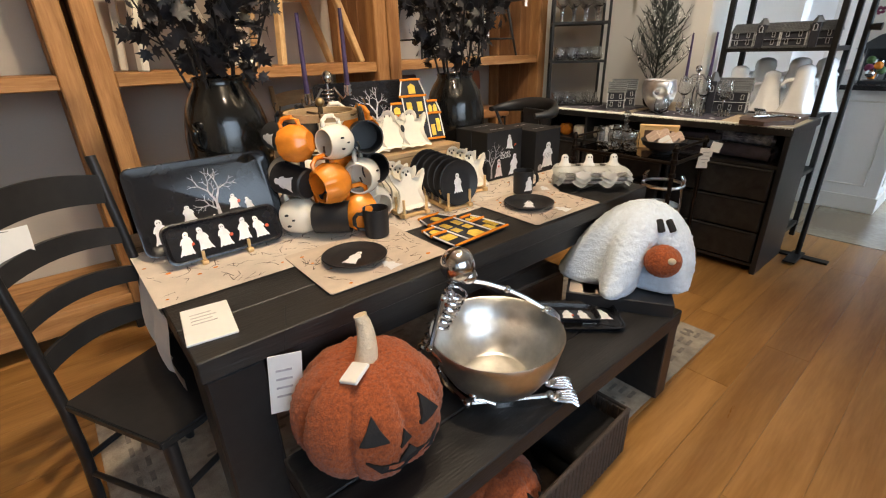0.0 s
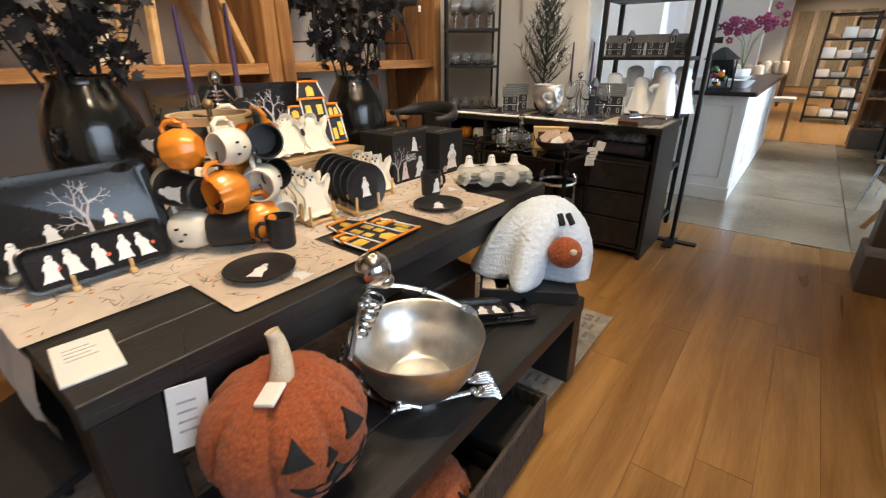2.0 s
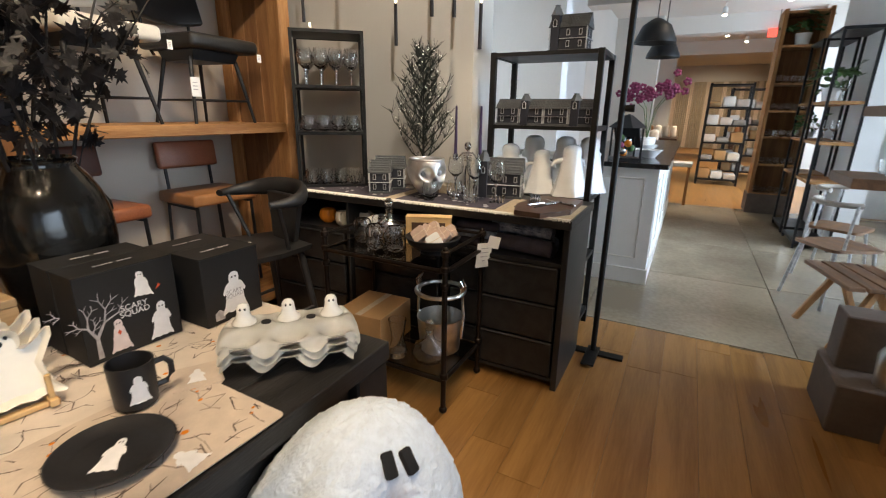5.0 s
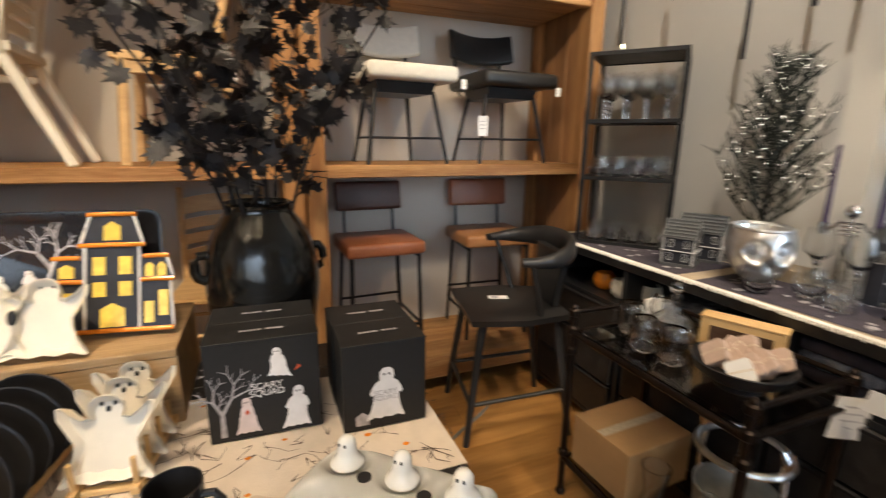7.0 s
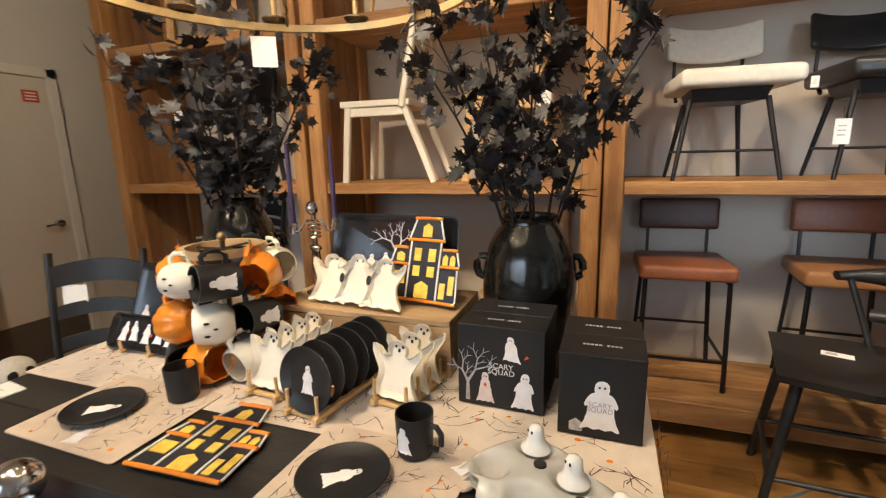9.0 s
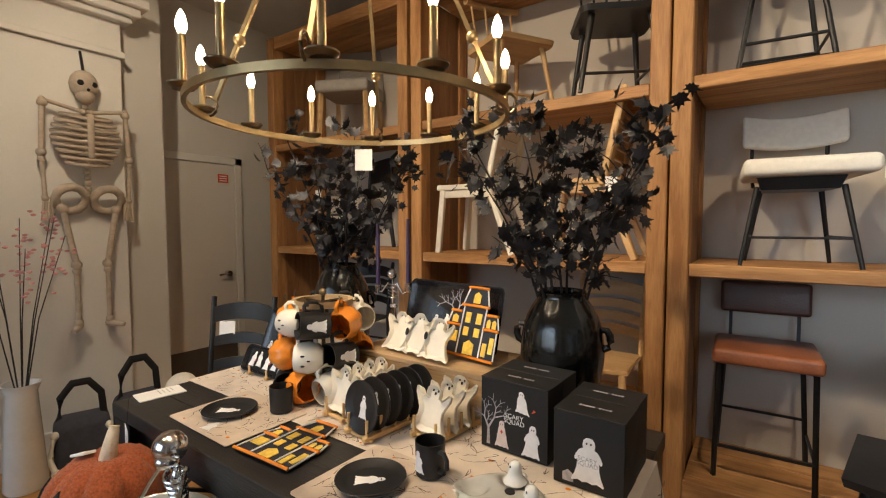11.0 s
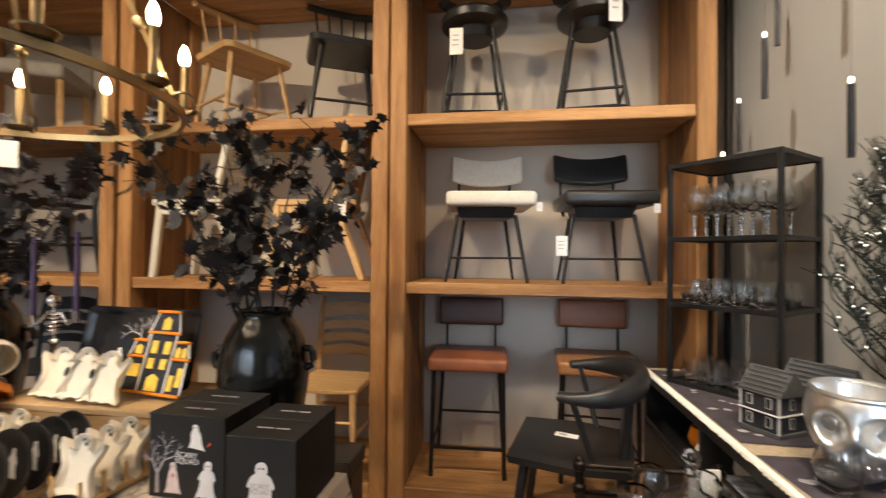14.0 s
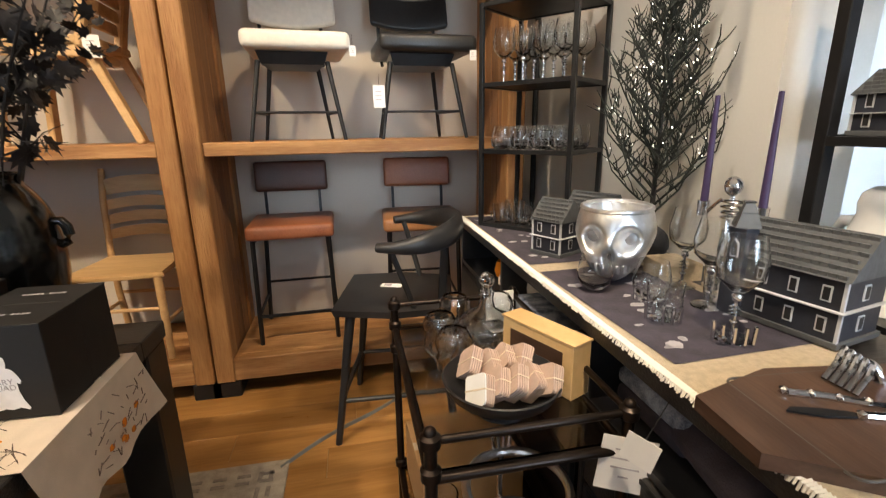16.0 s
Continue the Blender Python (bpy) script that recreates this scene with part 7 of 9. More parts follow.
def tin_house(m, w, d, h, label, tower=False, group="tin haunted houses"):
    """A tin lantern house; its front faces -y."""
    t = thing("house_lantern", label, "lantern", m, group=group)
    part("wall", box(B(), -w / 2, w / 2, -d / 2, d / 2, 0.006, h * 0.62, 0.001), house_m, t, smooth=0)
    part("plinth", box(B(), -w / 2 - 0.006, w / 2 + 0.006, -d / 2 - 0.006, d / 2 + 0.006, 0, 0.012, 0.001), roof_m, t, smooth=0)
    bm = B()
    e = 0.008
    z0, z1 = h * 0.62, h
    vs = [bm.verts.new(p) for p in ((-w / 2 - e, -d / 2 - e, z0), (w / 2 + e, -d / 2 - e, z0), (w / 2 + e, d / 2 + e, z0), (-w / 2 - e, d / 2 + e, z0), (-w / 2 - e, 0, z1), (w / 2 + e, 0, z1))]
    for f in ((0, 1, 5, 4), (2, 3, 4, 5), (0, 4, 3), (1, 2, 5), (3, 2, 1, 0)):
        bm.faces.new([vs[i] for i in f])
    part("roof", bm, roof_m, t, smooth=0)
    rows = 6
    bm = B()
    for k in range(rows):
        u = (k + 0.5) / rows
        y, z = -(d / 2 + e) * (1 - u), z0 + (z1 - z0) * u
        n = int(w / 0.016)
        for i in range(n):
            x = -w / 2 + (i + 0.5 * (k % 2)) * w / n
            box(bm, x, x + w / n - 0.0015, y - 0.004, y + 0.002, z - 0.004, z + 0.004)
    tagged(part("shingles", bm, roof_m, t, "rows of small tin shingles", smooth=0), kind="stuff")
    part("eave", box(B(), -w / 2 - 0.008, w / 2 + 0.008, -d / 2 - 0.010, d / 2 + 0.010, h * 0.33, h * 0.345, 0.001), edge_m, t, smooth=0)
    for sx in (-1, 1):
        part("corner_post", box(B(), sx * w / 2 - 0.003, sx * w / 2 + 0.003, -d / 2 - 0.003, -d / 2 + 0.003, 0.012, h * 0.62), edge_m, t, smooth=0)
    n = max(2, int(w / 0.055))
    for lev in (0.09, 0.38):
        for i in range(n):
            x = -w / 2 + w * (i + 0.5) / n
            win = part("window", box(B(), x - 0.009, x + 0.009, -d / 2 - 0.0022, -d / 2 + 0.001, h * lev + 0.006, h * lev + 0.038), edge_m, t, smooth=0)
            part("pane", box(B(), x - 0.006, x + 0.006, -d / 2 - 0.0030, -d / 2 - 0.0023, h * lev + 0.009, h * lev + 0.035), eye_m, win, smooth=0)
        for sx in (-1, 1):
            win = part("window", box(B(), sx * w / 2 - 0.0022, sx * w / 2 + 0.0022, -0.010, 0.010, h * lev + 0.006, h * lev + 0.038), edge_m, t, smooth=0)
            part("pane", box(B(), sx * w / 2 - 0.003, sx * w / 2 + 0.003, -0.0065, 0.0065, h * lev + 0.009, h * lev + 0.035), eye_m, win, smooth=0)
    if tower:
        x = -w / 2 + 0.03
        part("tower", box(B(), x - 0.022, x + 0.022, -d / 2 - 0.02, -d / 2 + 0.024, 0, h * 0.92, 0.001), house_m, t, smooth=0)
        bm = lathe(B(), [(0.036, h * 0.92), (0.022, h * 1.06), (0.022, h * 1.075), (0.012, h * 1.16), (0.016, h * 1.18), (0, h * 1.18)], 4, (x, -d / 2 + 0.01, 0))
        part("tower_roof", bm, roof_m, t, smooth=0)
        win = part("window", prism(B(), [(-0.011, 0), (0.011, 0), (0.011, 0.03), (0, 0.042), (-0.011, 0.03)], 0, 0.003, pose(x, -d / 2 - 0.0205, h * 0.62, 90, 0, 0)), edge_m, t, smooth=0)
        part("pane", prism(B(), [(-0.007, 0), (0.007, 0), (0.007, 0.026), (0, 0.034), (-0.007, 0.026)], 0.003, 0.0038, pose(x, -d / 2 - 0.0205, h * 0.62 + 0.004, 90, 0, 0)), eye_m, win, smooth=0)
    return t


tin_house(pose(3.66, 2.235, CT + 0.008, 0, 0, -62), 0.115, 0.11, 0.19, "small charcoal tin house with white-edged windows on the console")
tin_house(pose(3.82, 2.27, CT + 0.008, 0, 0, -62), 0.17, 0.11, 0.20, "charcoal tin house with a shingled roof on the console")
tin_house(pose(3.915, 1.575, CT + 0.008, 0, 0, -78), 0.24, 0.14, 0.22, "large charcoal tin house lantern with a corner tower", True)

# skeleton candle holder and glasses in front of the tree
t = thing("candelabra", "silver skeleton candle holder with two purple tapers on the console", "candelabra", pose(3.935, 1.80, CT + 0.004, 0, 0, -70))
part("base", lathe(B(), [(0, 0), (0.045, 0), (0.045, 0.006), (0.012, 0.014), (0, 0.014)], 24), chrome_m, t)
for s in (-1, 1):
    part("leg_bone", tube(B(), [(s * 0.012, 0, 0.012), (s * 0.014, 0, 0.10), (s * 0.008, 0, 0.16)], 0.006), chrome_m, t)
part("spine", rod(B(), (0, 0, 0.155), (0, 0, 0.25), 0.006), chrome_m, t)
for k in range(4):
    part("rib", tube(B(), [(0.026 * math.cos(a) * (1 - 0.05 * k), 0.018 * math.sin(a), 0.235 - 0.014 * k) for a in [i * math.pi / 6 for i in range(12)]], 0.003, 6, closed=True), chrome_m, t)
part("skull", ball(B(), (0, -0.004, 0.275), 0.023, 2, (0.95, 1, 1.15)), chrome_m, t)
for s in (-1, 1):
    part("arm", tube(B(), [(s * 0.026, 0, 0.24), (s * 0.06, -0.005, 0.20), (s * 0.07, 0, 0.195)], 0.0045), chrome_m, t)
    part("candle_cup", lathe(B(), [(0, 0.0), (0.014, 0.0), (0.016, 0.04), (0.013, 0.04), (0, 0.01)], 18, (s * 0.072, 0, 0.19)), chrome_m, t)
    part("candle", rod(B(), (s * 0.072, 0, 0.21), (s * 0.072, 0, 0.50), 0.0105, 0.006, 14), candle_m, t, "tall purple taper candle")
for x, y, k in ((3.70, 1.765, "stemless"), (3.655, 1.655, "tumbler"), (3.72, 1.53, "goblet"), (3.84, 1.83, "goblet"), (3.80, 1.69, "goblet"), (3.60, 1.865, "stemless"), (3.86, 1.72, "tumbler")):
    glassware(k, x, y, CT + 0.008, "glasses on the console", {"goblet": "clear goblet with a skeleton stem on the console", "stemless": "clear rounded glass on the dark cloth", "tumbler": "clear cut tumbler on the dark cloth"}[k])
for x, y in ((3.70, 1.765), (3.655, 1.655), (3.72, 1.53)):
    bm = B()
    for k in range(5):
        a = k * 0.45
        tube(bm, [(x - 0.044 * math.cos(a), y - 0.044 * math.sin(a), CT + 0.010), (x - 0.046 * math.cos(a), y - 0.046 * math.sin(a), CT + 0.05)], 0.004, 6)
    ball(bm, (x - 0.04, y - 0.02, CT + 0.02), 0.010, 1)
    solo("glass_holder", bm, chrome_m, "silver skeletal fingers gripping a glass", "holder", group="silver glass holders")
solo("card_box", box(B(), 3.82, 3.93, 1.86, 1.98, CT + 0.005, CT + 0.055, 0.002), jute_m, "small tan box on the console", "box", smooth=0)

# ---------------------------------------------------------------- bar cart
KX0, KX1, KY0, KY1, KZ = 3.085, 3.482, 1.50, 2.17, 0.72
ck = thing("bar_cart", "dark bronze bar cart with smoked glass shelves", "bar cart")
for x in (KX0, KX1):
    for y in (KY0, KY1):
        bm = rod(B(), (x, y, 0.03), (x, y, 0.80), 0.0125, n=14)
        for z in (0.20, 0.64, KZ, 0.79):
            lathe(bm, [(0.0125, -0.016), (0.020, -0.010), (0.020, 0.010), (0.0125, 0.016)], 16, (x, y, z))
        ball(bm, (x, y, 0.808), 0.013, 2)
        leg = part("post", bm, bronze_m, ck)
        part("caster", ball(B(), (x, y, 0.020), 0.020, 2), bronze_m, leg)
for z in (0.185, KZ):
    for y in (KY0, KY1):
        part("side_rail", rod(B(), (KX0, y, z - 0.012), (KX1, y, z - 0.012), 0.011, n=12), bronze_m, ck)
    for x in (KX0, KX1):
        part("side_rail", rod(B(), (x, KY0, z - 0.012), (x, KY1, z - 0.012), 0.011, n=12), bronze_m, ck)
    part("shelf", box(B(), KX0 + 0.008, KX1 - 0.008, KY0 + 0.008, KY1 - 0.008, z - 0.008, z, 0.001), tint_m, ck, "smoked glass shelf", smooth=0)
for y in (KY0, KY1):
    part("top_rail", rod(B(), (KX0, y, 0.79), (KX1, y, 0.79), 0.008, n=12), bronze_m, ck)
part("top_rail", rod(B(), (KX1, KY0, 0.79), (KX1, KY1, 0.79), 0.008, n=12), bronze_m, ck)

t = thing("bowl_of_coasters", "black footed bowl full of tied cream coasters on the cart", "bowl", pose(3.275, 1.665, KZ + 0.001))
part("bowl", lathe(B(), [(0, 0), (0.06, 0), (0.062, 0.006), (0.05, 0.016), (0.08, 0.026), (0.118, 0.052), (0.133, 0.082), (0.129, 0.084), (0.112, 0.058), (0.075, 0.036), (0, 0.030)], 44), matte_m, t, smooth=60)
rnd = random.Random(6)
for k in range(9):
    nrm = Vector((-0.85, -0.22 + 0.14 * (k % 3), 0.42 + 0.05 * (k % 2))).normalized()
    sx_ = nrm.cross(Vector((0, 0, 1))).normalized()
    face = Matrix((sx_, nrm.cross(sx_), nrm)).transposed().to_4x4()
    spot = Vector((-0.072 + 0.038 * (k % 5), (-0.045, 0.03)[k // 5] + 0.01 * (k % 2), 0.082 + 0.010 * (k // 5) + 0.006 * (k % 3)))
    turn_ = 35 + 11 * (k % 4)
    for q in range(5):
        mm = Matrix.Translation(spot - nrm * 0.0056 * q) @ face @ pose(0, 0, 0, 0, 0, turn_ + rnd.uniform(-3, 3))
        part("coaster", prism(B(), rrect(0.066, 0.066, 0.010), -0.0018, 0.0018, mm), paper_m if k == 0 and q == 0 else coast_m, t, "blush printed coaster", smooth=0)
    mm = Matrix.Translation(spot) @ face @ pose(0, 0, 0, 0, 0, turn_)
    part("twine", box(B(), -0.0345, 0.0345, -0.0015, 0.0015, -0.025, 0.0028, 0.0, 1, mm), twine_m, t, "pale twine tie", smooth=0)


def decanter(x, y, z):
    t = thing("decanter", "clear glass pumpkin decanter with a stopper", "decanter", pose(x, y, z))
    bm = lathe(B(), [(0, 0), (0.04, 0), (0.075, 0.025), (0.085, 0.06), (0.07, 0.095), (0.025, 0.125), (0.018, 0.15), (0.022, 0.175), (0.019, 0.175), (0.015, 0.15), (0.022, 0.122), (0.064, 0.093), (0.079, 0.06), (0.07, 0.028), (0, 0.008)], 40)
    for v in bm.verts:
        rr = math.hypot(v.co.x, v.co.y)
        if rr > 0.03:
            k = 1 + 0.07 * abs(math.sin(5 * math.atan2(v.co.y, v.co.x)))
            v.co.x, v.co.y = v.co.x * k, v.co.y * k
    part("body", bm, glass_m, t, smooth=60)
    part("stopper", ball(rod(B(), (0, 0, 0.16), (0, 0, 0.188), 0.013, n=14), (0, 0, 0.207), 0.022, 3), glass_m, t)


decanter(3.325, 1.95, KZ + 0.001)
PG = [(0, 0), (0.026, 0), (0.045, 0.02), (0.047, 0.045), (0.040, 0.062), (0.048, 0.082), (0.046, 0.105), (0.035, 0.122), (0.033, 0.122), (0.043, 0.104), (0.045, 0.082), (0.037, 0.062), (0.044, 0.045), (0.042, 0.022), (0, 0.008)]
pgl = vessel("pumpkin_glass", "clear bulbous drinking glass on the bar cart", pose(3.19, 1.94, KZ + 0.001), PG, "glasses on the bar cart")
copy_thing(pgl, pose(3.205, 1.835, KZ + 0.001))
copy_thing(pgl, pose(3.39, 2.05, KZ + 0.001))
copy_thing(pgl, pose(3.26, 2.07, KZ + 0.001))
t = thing("wooden_box", "pale wooden gift box with a window on the bar cart", "box", pose(3.42, 1.77, KZ + 0.001, 0, 0, 24))
part("frame", box(B(), -0.032, 0.032, -0.115, 0.115, 0, 0.135, 0.002), bamboo_m, t, smooth=0)
part("window", box(B(), -0.0335, -0.0322, -0.085, 0.085, 0.018, 0.112), board_m, t, "dark filled window", smooth=0)
part("lid", box(B(), -0.034, 0.034, -0.118, 0.118, 0.1352, 0.141, 0.001), bamboo_m, t, smooth=0)
t = thing("kraft_box", "plain kraft cardboard carton on the cart's lower shelf", "box", pose(3.265, 2.015, 0.186, 0, 0, 3))
part("carton", box(B(), -0.155, 0.155, -0.135, 0.135, 0, 0.195, 0.002), card_m, t, smooth=0)
part("tape", box(B(), -0.153, 0.153, -0.018, 0.018, 0.1952, 0.1957), jute_m, t, "paper tape strip", smooth=0)
t = thing("ice_bucket", "silver ice bucket with skeletal handles on the lower shelf", "ice bucket", pose(3.31, 1.64, 0.186))
part("bucket", lathe(B(), [(0, 0), (0.07, 0), (0.10, 0.02), (0.115, 0.18), (0.118, 0.20), (0.112, 0.20), (0.108, 0.18), (0.094, 0.024), (0, 0.010)], 40), silver_m, t, smooth=60)
part("ring", tube(B(), [(0.12 * math.cos(a), 0.12 * math.sin(a), 0.335) for a in [i * math.pi / 16 for i in range(32)]], 0.011, closed=True), silver_m, t)
for s in (-1, 1):
    bm = tube(B(), [(0, s * 0.118, 0.10), (0, s * 0.128, 0.22), (0, s * 0.120, 0.335)], 0.008)
    for k in range(4):
        tube(bm, [(0.012 * (k - 1.5), s * 0.12, 0.335), (0.016 * (k - 1.5), s * 0.125, 0.375), (0.013 * (k - 1.5), s * 0.112, 0.405)], 0.0045, 6)
    part("skeletal_handle", bm, chrome_m, t)
vessel("tall_vase", "clear tall glass on the cart's lower shelf", pose(3.16, 1.80, 0.186), [(0, 0), (0.04, 0), (0.05, 0.03), (0.03, 0.10), (0.045, 0.20), (0.042, 0.20), (0.027, 0.10), (0.045, 0.03), (0, 0.01)])
decanter(3.185, 1.63, 0.186)
t = thing("ghost_print_frame", "white folded card standing at the cart's far end", "card", pose(3.42, 2.125, KZ + 0.001, 0, 0, 8))
part("card", box(B(), -0.05, 0.05, -0.004, 0.004, 0, 0.10), paper_m, t, smooth=0)

# ---------------------------------------------------------------- tall étagère behind the console
e2 = thing("tall_etagere", "tall black metal shelving rack beside the console", "etagere")
X0, X1, Y0, Y1, ZH = 4.09, 4.45, 1.12, 1.72, 1.70
for x in (X0, X1):
    for y in (Y0, Y1):
        part("post", box(B(), x - 0.016, x + 0.016, y - 0.016, y + 0.016, 0, ZH, 0.002), steel_m, e2, smooth=0)
for z in (0.12, 0.52, 0.91, 1.305, ZH):
    part("shelf", box(B(), X0 - 0.016, X1 + 0.016, Y0 + 0.016, Y1 - 0.016, z - 0.025, z - 0.004), steel_m, e2, smooth=0)
    for y in (Y0, Y1):
        part("rail", box(B(), X0 + 0.016, X1 - 0.016, y - 0.012, y + 0.012, z - 0.028, z, 0.001), steel_m, e2, smooth=0)
for k in range(4):
    tin_house(pose(4.20, 1.64 - 0.145 * k, 1.301, 0, 0, -90), 0.135, 0.12, 0.15, "charcoal tin house lantern in a row on the tall rack", k % 2 == 1, "tin houses in a row")
tin_house(pose(4.22, 1.32, ZH - 0.004, 0, 0, -90), 0.20, 0.14, 0.20, "charcoal tin house lantern on top of the tall rack", True)


def ceramic_ghost(m, h, material, label):
    t = thing("ghost_figure", label, "figurine", m, group="ghost figures")
    bm = lathe(B(), [(0, 1.0), (0.10, 0.985), (0.17, 0.93), (0.19, 0.84), (0.18, 0.76), (0.22, 0.62), (0.26, 0.40), (0.32, 0.15), (0.38, 0.0), (0.36, 0.0), (0, 0.02)], 40)
    for v in bm.verts:
        a = math.atan2(v.co.y, v.co.x)
        k = 1 + (0.16 * math.sin(6 * a) * max(0, 0.6 - v.co.z))
        v.co = Vector((v.co.x * k * h, v.co.y * k * h * 0.8, v.co.z * h))
    for s in (-1, 1):
        tube(bm, [(s * 0.16 * h, -0.04 * h, 0.68 * h), (s * 0.30 * h, -0.10 * h, 0.66 * h), (s * 0.36 * h, -0.13 * h, 0.56 * h)], 0.06 * h, 10, 0.035 * h)
    part("body", bm, material, t, smooth=70)
    for s in (-1, 1):
        part("eye", ball(B(), (s * 0.06 * h, -0.135 * h, 0.86 * h), 0.026 * h, 1, (1, 0.5, 1.4)), eye_m, t)


for k, (x, y, h) in enumerate(((4.18, 1.62, 0.30), (4.18, 1.42, 0.27), (4.17, 1.24, 0.31), (4.34, 1.52, 0.35), (4.34, 1.32, 0.35), (4.36, 1.18, 0.35))):
    ceramic_ghost(pose(x, y, 0.907, 0, 0, 105 + 14 * (k % 3)), h * 0.95, cool_white, "white ceramic ghost figure standing on the tall rack")
for y, z in ((1.25, 0.516), (1.5, 0.516), (1.3, 0.116), (1.55, 0.116)):
    t = thing("cushion", "white printed ghost cushion on the tall rack", "cushion", pose(4.27, y, z, 0, 0, 0), group="cushions on the rack")
    part("body", box(B(), -0.12, 0.12, -0.10, 0.10, 0, 0.26, 0.05, 4), boucle_m, t)
    ghost_print("ghost_print", t, pose(-0.1205, 0, 0.05, 90, 0, -90), 0.09, 0.14, print_r)

# black stand beside it
t = thing("sign_stand", "tall black metal pole stand on a flat cross base", "stand", pose(4.02, 0.98, 0))
part("pole", rod(B(), (0, 0, 0.012), (0, 0, 2.35), 0.016, n=14), steel_m, t)
part("base", box(B(), -0.03, 0.03, -0.17, 0.15, 0, 0.014, 0.002), steel_m, t, smooth=0)
part("base", box(B(), -0.19, 0.05, -0.035, 0.035, 0.0145, 0.024, 0.002), steel_m, t, smooth=0)
part("knob", rod(B(), (0, -0.015, 1.40), (0, -0.06, 1.40), 0.016, 0.02, 12), steel_m, t)

# floating candles hung from the ceiling
for k, (x, y, z) in enumerate(((3.90, 2.27, 1.74), (3.90, 2.03, 1.88), (3.92, 1.90, 1.87), (3.92, 3.00, 1.92), (3.92, 1.74, 1.70), (3.80, 2.55, 2.02), (3.95, 2.75, 2.30), (3.85, 1.55, 2.05), (3.8, 2.3, 2.35), (4.02, 1.3, 1.95))):
    t = thing("floating_candle", "black taper candle with a small flame hung on thread", "candle", pose(x, y, z), group="floating candles")
    part("candle", rod(B(), (0, 0, 0), (0, 0, 0.225), 0.0105, 0.0095, 12), kwax_m, t)
    part("flame", ball(B(), (0, 0, 0.238), 0.007, 2, (1, 1, 1.7)), flame_m, t)
    part("thread", rod(B(), (0, 0, 0.245), (0, 0, CEIL - z), 0.0006, n=4), kwax_m, t)
for dx in (0.0, 0.075):
    t = thing("curtain_pole", "black upright metal pole beside the shelving", "pole", pose(3.93 + dx, 3.30, 0), group="poles in the corner")
    part("pole", rod(B(), (0, 0, 0), (0, 0, CEIL), 0.016, n=12), steel_m, t)
    part("collar", rod(B(), (0, 0, 1.55), (0, 0, 1.60), 0.022, n=12), steel_m, t)
cc = thing("cord_cover", "flat grey cord cover taped along the floor", "cord cover")
pts = [(2.62 + 0.5 * u, 2.47 + 0.40 * u + 0.02 * math.sin(u * 5), 0.003) for u in [i / 10 for i in range(11)]]
for a, b in zip(pts, pts[1:]):
    part("cover_length", bar(B(), a, b, 0.004, 0.03), cable_m, cc, smooth=0)

# ---------------------------------------------------------------- left: skeleton and bags
sk = thing("hanging_skeleton", "life-size bone-coloured plastic skeleton hung on the white pier", "skeleton", pose(-1.0, 1.715, 0.80))
bm = B()
def bone(a, b, r=0.016, k=0.028):
    tube(bm, [a, Vector(a).lerp(Vector(b), 0.5), b], r, 8)
    ball(bm, a, k, 2)
    ball(bm, b, k, 2)
ball(bm, (0, 0, 1.58), 0.085, 3, (1.0, 0.9, 1.05))
ball(bm, (0.02, 0, 1.50), 0.055, 2, (1, 0.95, 0.9))
for k in range(16):
    ball(bm, (0, 0, 1.44 - k * 0.038), 0.024, 1)
for k in range(9):
    w, z = 0.10 + 0.085 * math.sin((k + 1.5) / 10 * math.pi), 1.37 - k * 0.037
    tube(bm, [(0.02 + 0.065 * math.cos(a), w * math.sin(a), z - 0.02 * math.cos(a)) for a in [i * math.pi / 10 for i in range(20)]], 0.011, 6, closed=True)
box(bm, 0.075, 0.095, -0.02, 0.02, 1.10, 1.38, 0.006)
for s in (-1, 1):
    bone((0.03, 0.02 * s, 1.40), (0.02, 0.22 * s, 1.44), 0.012, 0.02)
    bone((0.02, 0.22 * s, 1.42), (0.02, 0.235 * s, 1.12))
    bone((0.02, 0.235 * s, 1.08), (0.02, 0.225 * s, 0.84), 0.012, 0.02)
    for j in range(4):
        tube(bm, [(0.02, s * 0.215 + 0.012 * (j - 1.5), 0.82), (0.02, s * 0.22 + 0.018 * (j - 1.5), 0.70)], 0.007, 6)
    tube(bm, [(0.02 + 0.03 * math.sin(a), s * (0.10 + 0.08 * math.cos(a)), 0.84 + 0.075 * math.sin(a)) for a in [i * math.pi / 6 for i in range(12)]], 0.026, 8, closed=True)
    bone((0.02, 0.145 * s, 0.78), (0.02, 0.085 * s, 0.42), 0.019, 0.032)
    bone((0.02, 0.085 * s, 0.38), (0.02, 0.085 * s, 0.045), 0.016, 0.026)
    tube(bm, [(0.0, 0.08 * s, 0.02), (0.06, 0.11 * s, 0.01), (0.10, 0.14 * s, 0.005)], 0.026, 8, 0.015)
part("body", bm, bone_m, sk, smooth=60)
bm = B()
for s in (-1, 1):
    ball(bm, (0.068, 0.033 * s, 1.575), 0.022, 2, (0.7, 1, 0.9))
ball(bm, (0.082, 0, 1.535), 0.011, 1)
part("face", bm, eye_m, sk)
part("hanger", rod(B(), (0, 0, 1.665), (-0.04, 0, 1.80), 0.008), eye_m, sk)


